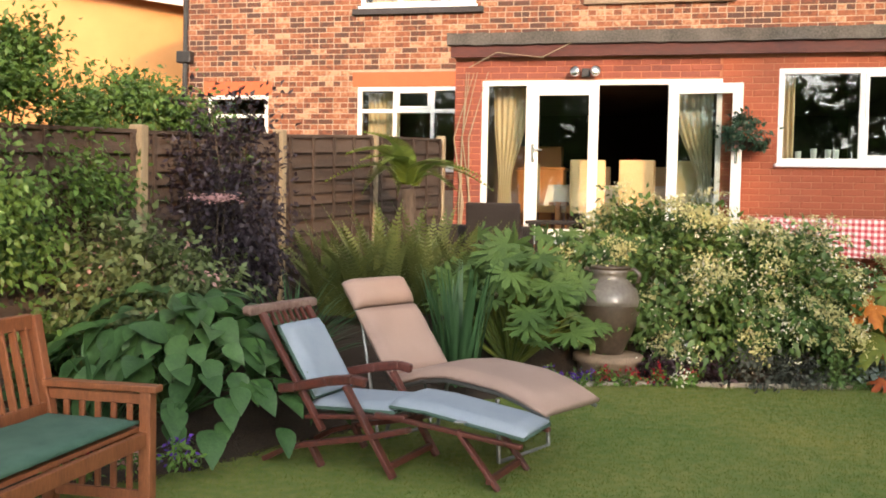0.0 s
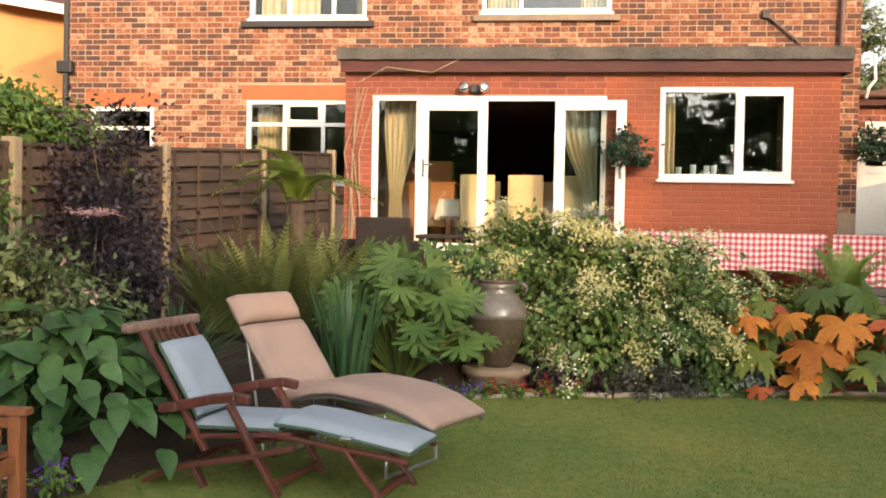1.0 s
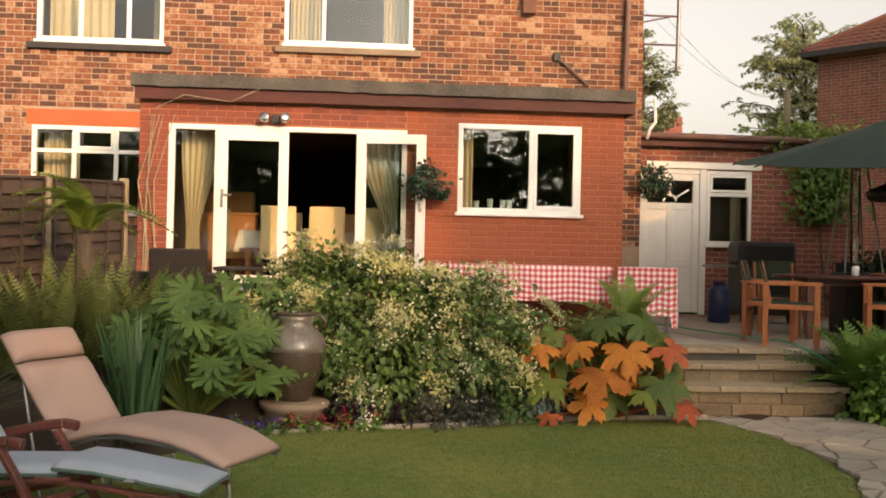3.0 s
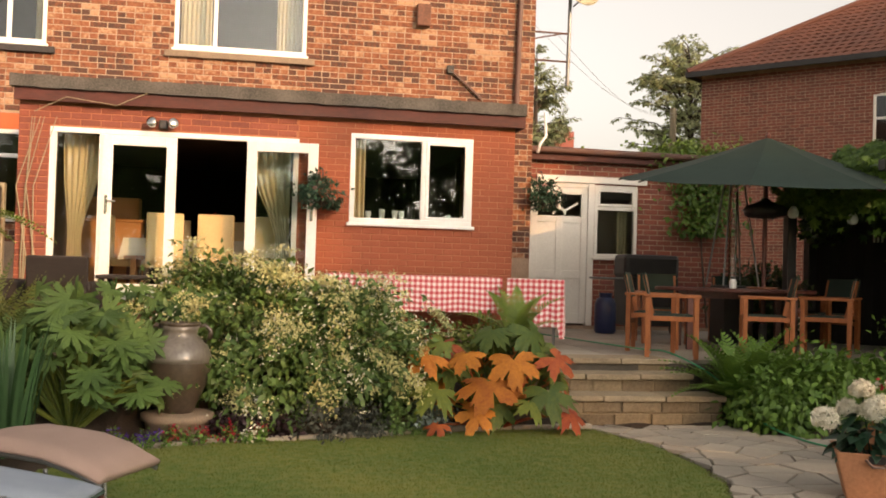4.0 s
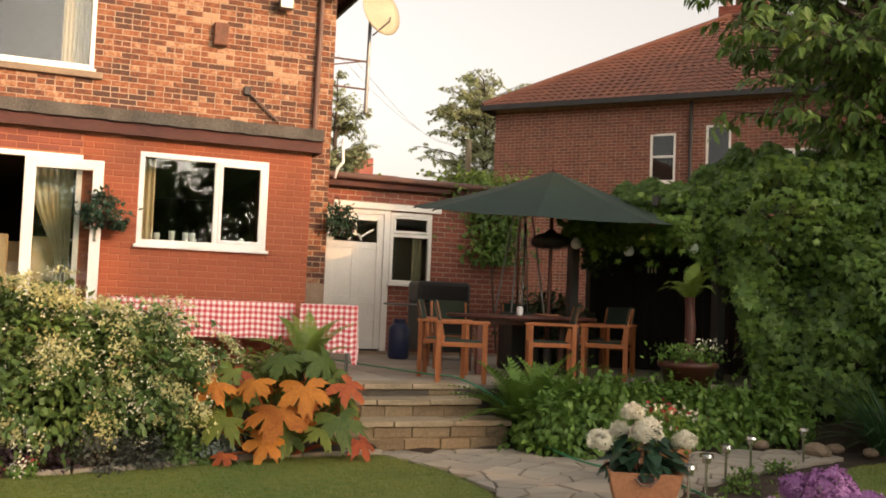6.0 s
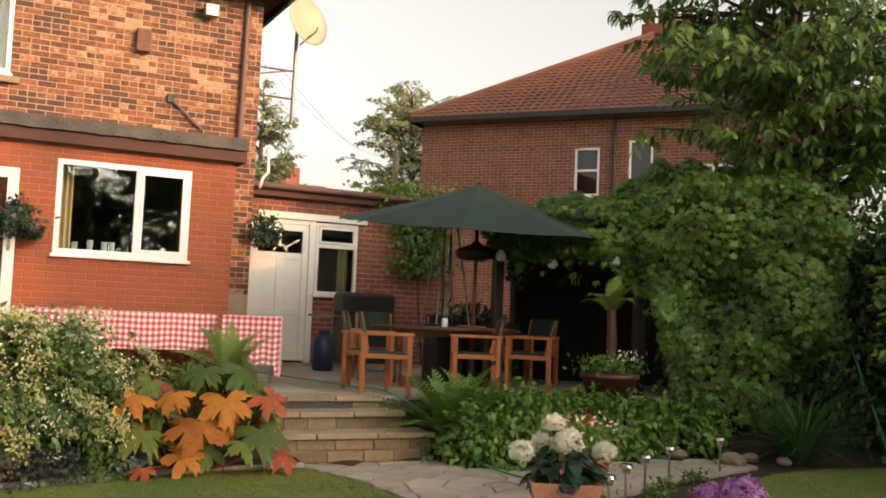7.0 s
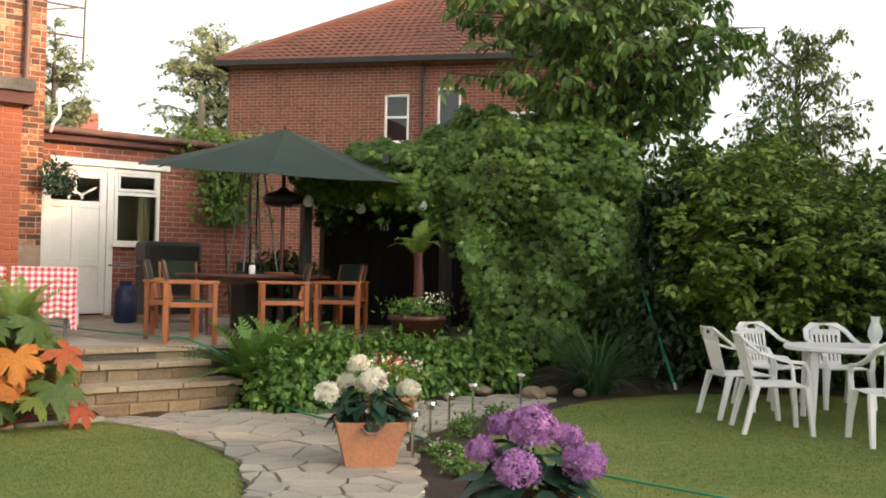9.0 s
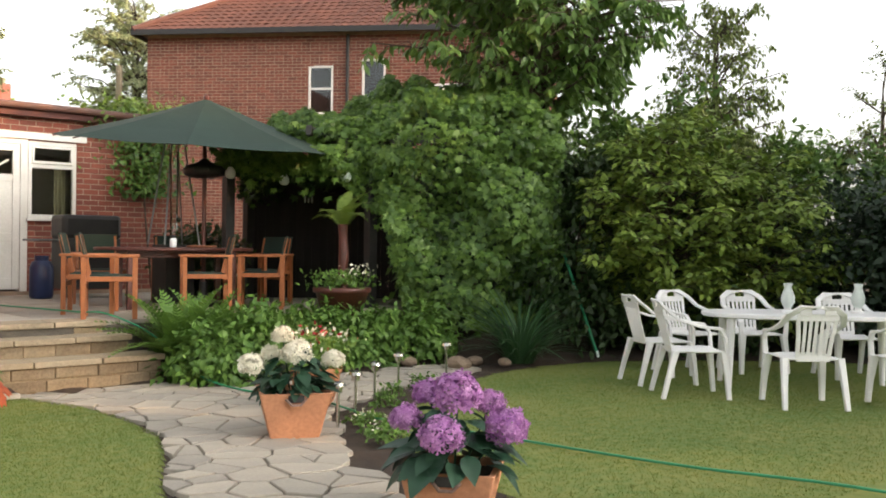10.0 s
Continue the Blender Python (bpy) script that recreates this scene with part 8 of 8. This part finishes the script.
# ---- crazy paving ----
def voronoi(poly, cell, seed, stretch=0.6):
    """Irregular convex stones over a region: cells of jittered points, shrunk for the joints."""
    rg = random.Random(seed)
    x0, x1 = min(p[0] for p in poly), max(p[0] for p in poly)
    y0, y1 = min(p[1] for p in poly), max(p[1] for p in poly)
    pts = []
    j, y = 0, y0 - cell
    while y < y1 + cell:
        x = x0 - cell + (j % 2) * cell * 0.5
        while x < x1 + cell:
            if rg.random() > 0.2:
                pts.append((x + rg.uniform(-0.5, 0.5) * cell, y + rg.uniform(-0.5, 0.5) * cell * stretch))
            x += cell
        y += cell * stretch
        j += 1
    cells = []
    for p in pts:
        if not inside(poly, *p):
            continue
        c = [(p[0] - cell, p[1] - cell), (p[0] + cell, p[1] - cell), (p[0] + cell, p[1] + cell), (p[0] - cell, p[1] + cell)]
        for q in pts:
            if q is p or abs(q[0] - p[0]) > 2.2 * cell or abs(q[1] - p[1]) > 2.2 * cell:
                continue
            mx, my, dx, dy = (p[0] + q[0]) / 2, (p[1] + q[1]) / 2, q[0] - p[0], q[1] - p[1]
            L = math.hypot(dx, dy)
            gap = 0.009
            out = []
            for a, b in zip(c, c[1:] + c[:1]):
                da = ((a[0] - mx) * dx + (a[1] - my) * dy) / L + gap
                db = ((b[0] - mx) * dx + (b[1] - my) * dy) / L + gap
                if da <= 0:
                    out.append(a)
                if (da < 0) != (db < 0):
                    u = da / (da - db)
                    out.append((a[0] + (b[0] - a[0]) * u, a[1] + (b[1] - a[1]) * u))
            c = out
            if len(c) < 3:
                break
        if len(c) >= 3:
            cells.append((p, c))
    return cells


path = thing("garden_path", (0, 0, 0), "crazy paving path of pale grey irregular stones", "path", kind="structure")
rgs = random.Random(12)
for p, c in voronoi(PATH, 0.36, 4, 0.42):
    c = [next((q for q in ((p[0] + (a[0] - p[0]) * k, p[1] + (a[1] - p[1]) * k) for k in np.linspace(1, 0.2, 33)) if inside(PATH, *q)), p) for a in c]
    z = lawn_z(*p) + 0.004 + rgs.uniform(-0.004, 0.004)
    ctr = Vector((sum(a[0] for a in c) / len(c), sum(a[1] for a in c) / len(c), 0))
    n = len(c)
    V = [(a[0] - ctr.x, a[1] - ctr.y, -0.04) for a in c] + [(a[0] - ctr.x, a[1] - ctr.y, -0.006) for a in c] + [((a[0] - ctr.x) * 0.965, (a[1] - ctr.y) * 0.965, 0.0) for a in c]
    F = [tuple(range(2 * n, 3 * n))]
    for k in range(n):
        k2 = (k + 1) % n
        F += [(k, k2, n + k2, n + k), (n + k, n + k2, 2 * n + k2, 2 * n + k)]
    ob = mpart("stone", raw("stone", V, F), M_STONEO, path)
    ob.location = (ctr.x, ctr.y, z)
    ob.rotation_euler = (rgs.uniform(-0.01, 0.01), rgs.uniform(-0.01, 0.01), 0)
# stone edging along the border
edge = thing("lawn_edging", (0, 0, 0), "low stone edging between lawn and border", "edging", kind="structure")
ep = LAWN_A[6:12]
for (ax, ay), (bx, by) in zip(ep, ep[1:]):
    L = math.hypot(bx - ax, by - ay)
    k = max(1, round(L / 0.42))
    for i in range(k):
        a = Vector((ax, ay, 0)).lerp(Vector((bx, by, 0)), (i + 0.02) / k)
        b = Vector((ax, ay, 0)).lerp(Vector((bx, by, 0)), (i + 0.98) / k)
        z = lawn_z(a.x, a.y) + 0.012 + rgs.uniform(-0.006, 0.006)
        part("stone", beam(bmesh.new(), a + Vector((0, 0.03, z)), b + Vector((0, 0.03, z)), 0.06, 0.05, 0.01), M_STONEO, edge)

# ---- grass ----
rg = np.random.RandomState(500)
TUFT = (np.array([(0, -0.09, 0), (0, 0.09, 0), (0.35, 0.05, 1.0), (-0.1, 0.1, 0), (0.08, -0.1, 0), (-0.3, -0.25, 0.9), (0.1, 0.05, 0), (-0.1, -0.02, 0), (0.05, 0.4, 0.8)], float), [(0, 1, 2), (3, 4, 5), (6, 7, 8)])


def sow(poly, n, box_, name):
    x = rg.uniform(box_[0], box_[1], n * 2)
    y = rg.uniform(box_[2], box_[3], n * 2)
    ok = np.array([inside(poly, a, b) for a, b in zip(x, y)])
    x, y = x[ok][:n], y[ok][:n]
    z = np.array([lawn_z(a, b) for a, b in zip(x, y)])
    m = len(x)
    a = rg.uniform(0, 6.28, m)
    up = np.stack([0 * a, 0 * a, 0 * a + 1], 1) + rg.normal(size=(m, 3)) * 0.1
    ob = mpart(name, leaves(name, TUFT, np.stack([x, y, z - 0.002], 1), np.stack([np.cos(a), np.sin(a), 0 * a], 1), up, rg.uniform(0.009, 0.018, m)), L_GRASS, None)
    return tagged(ob, "short mown grass blades of the lawn", "grass", kind="stuff")


sow(LAWN_A, 95000, (-3.4, 3.45, 3.4, 8.5), "grass")
sow(LAWN_B, 75000, (3.9, 12.0, 2.4, 7.4), "grass")

# ---- brickwork ----
def lay(parent, rects, y, single_mat, joined_mat, near, seed, depth=0.007):
    """Bricks within the stretch near (x0, x1, z0, z1), at most 300, are pieces of their own; the rest one joined mesh."""
    one = [r for r in rects if near[0] < (r[0] + r[1]) / 2 < near[1] and near[2] < (r[2] + r[3]) / 2 < near[3]][:300]
    ids = set(map(tuple, one))
    rest = [r for r in rects if tuple(r) not in ids]
    ob = mpart("brickwork", brick_mesh("brickwork", rest, y, depth, seed), joined_mat, parent)
    ob["kind"] = "stuff"
    shared = {}
    for xa, xb, za, zb in one:
        k = (round(xb - xa, 2), round(zb - za, 3))
        if k not in shared:
            w, h = (xb - xa) / 2, (zb - za) / 2
            me = brick_mesh("brick", [(-w, w, -h, h)], 0, depth, seed)
            me.materials.append(single_mat)
            shared[k] = me
        b = new("brick", shared[k])
        b.parent, b.location = parent, ((xa + xb) / 2, y, (za + zb) / 2)


HID = [(-2.62, 3.3, 0, 3.42)]
lint = [(-4.60, -2.72, 3.10, 3.325), (-7.0, -5.88, 2.99, 3.205)]
lay(house, bricks(-7.36, 4.06, 1.6, 6.0, MAIN_HOLES + HID + lint, 0.222, 0.068, 0.012), YM, M_BRICKO, M_BRICK, (0.9, 4.0, 3.5, 5.1), 31, 0.008)
M_REDBRICKO = mat("red_painted_brick_single", (0.34, 0.088, 0.038), (0.25, 0.062, 0.028), 0.75, 1.2, 60, 0.35, rnd=0.4)
right = [r for r in bricks(0.58, 3.24, 0.6, 3.17, EXT_HOLES, 0.215, 0.066, 0.009, bond="stretcher")]
lay(ext, right, YE, M_REDBRICKO, M_REDBRICK, (0.9, 3.3, 1.2, 1.95), 32, 0.004)
left = [r for r in bricks(-2.58, 0.572, 0.6, 3.17, EXT_HOLES, 0.215, 0.066, 0.009, bond="stretcher")]
ob = mpart("brickwork", brick_mesh("brickwork", left, YE, 0.006, 33), M_PORCHBRICK, ext)
ob["kind"] = "stuff"
M_PORCHO = mat("porch_brick_single", (0.30, 0.085, 0.05), (0.16, 0.05, 0.04), 0.85, 3, 60, 0.4, rnd=0.7)
lay(porch, bricks(4.062, 7.6, 0.6, 3.12, PH, 0.222, 0.068, 0.012, bond="stretcher"), YP, M_PORCHO, M_PORCHBRICK, (5.2, 7.0, 0.9, 2.2), 34, 0.007)
ob = mpart("brickwork", brick_mesh("brickwork", bricks(-NL, NR, 0.6, 6.6, [W_N, W_N2, W_N3], 0.222, 0.068, 0.012), 0.0, 0.008, 35), M_NBRICK, nb)
ob["kind"] = "stuff"
ob = mpart("brickwork", brick_mesh("brickwork", bricks(-0.33, 1.03, 9.4, 10.23, [], 0.222, 0.068, 0.012), 4.195, 0.006, 36), M_PORCHBRICK, nb)
ob["kind"] = "stuff"
# clay tiles on the neighbour's near roof slope
V, F = [], []
A0, B0, C0, D0 = Vector((-NL - 0.24, -0.37, 6.715)), Vector((NR + 0.35, -0.37, 6.715)), Vector((0.6, 4.0, 9.815)), Vector((0.05, 4.0, 9.815))
rows_n = 24
rgt = random.Random(41)
for r in range(rows_n):
    u0, u1 = r / rows_n, (r + 1.12) / rows_n
    la, lb = A0.lerp(D0, u0), B0.lerp(C0, u0)
    ha, hb = A0.lerp(D0, u1), B0.lerp(C0, u1)
    n = max(1, int((lb - la).length / 0.22))
    for k in range(n):
        a, b = k / n, (k + 0.94) / n
        lift = Vector((0, -0.012, 0.035 + rgt.uniform(-0.006, 0.006)))
        i = len(V)
        mid = (a + b) / 2
        V += [tuple(la.lerp(lb, a) + lift * 0.5), tuple(la.lerp(lb, mid) + lift * 1.3), tuple(la.lerp(lb, b) + lift * 0.5), tuple(ha.lerp(hb, a)), tuple(ha.lerp(hb, mid) + lift * 0.4), tuple(ha.lerp(hb, b)), tuple(la.lerp(lb, a) - lift * 0.3), tuple(la.lerp(lb, b) - lift * 0.3)]
        F += [(i, i + 1, i + 4, i + 3), (i + 1, i + 2, i + 5, i + 4), (i + 6, i + 7, i + 2, i + 1, i)]
ob = mpart("roof_tiles", raw("roof_tiles", V, F), M_TILE, nb)
ob["kind"] = "stuff"
bm = bmesh.new()
tube(bm, [A0 + Vector((0, 0, 0.03)), D0 + Vector((0, 0, 0.05))], 0.09, 8)
tube(bm, [D0 + Vector((0, 0, 0.05)), C0 + Vector((0, 0, 0.05))], 0.09, 8)
tube(bm, [C0 + Vector((0, 0, 0.05)), B0 + Vector((0, 0, 0.03))], 0.09, 8)
part("ridge_tiles", bm, M_TILE, nb)
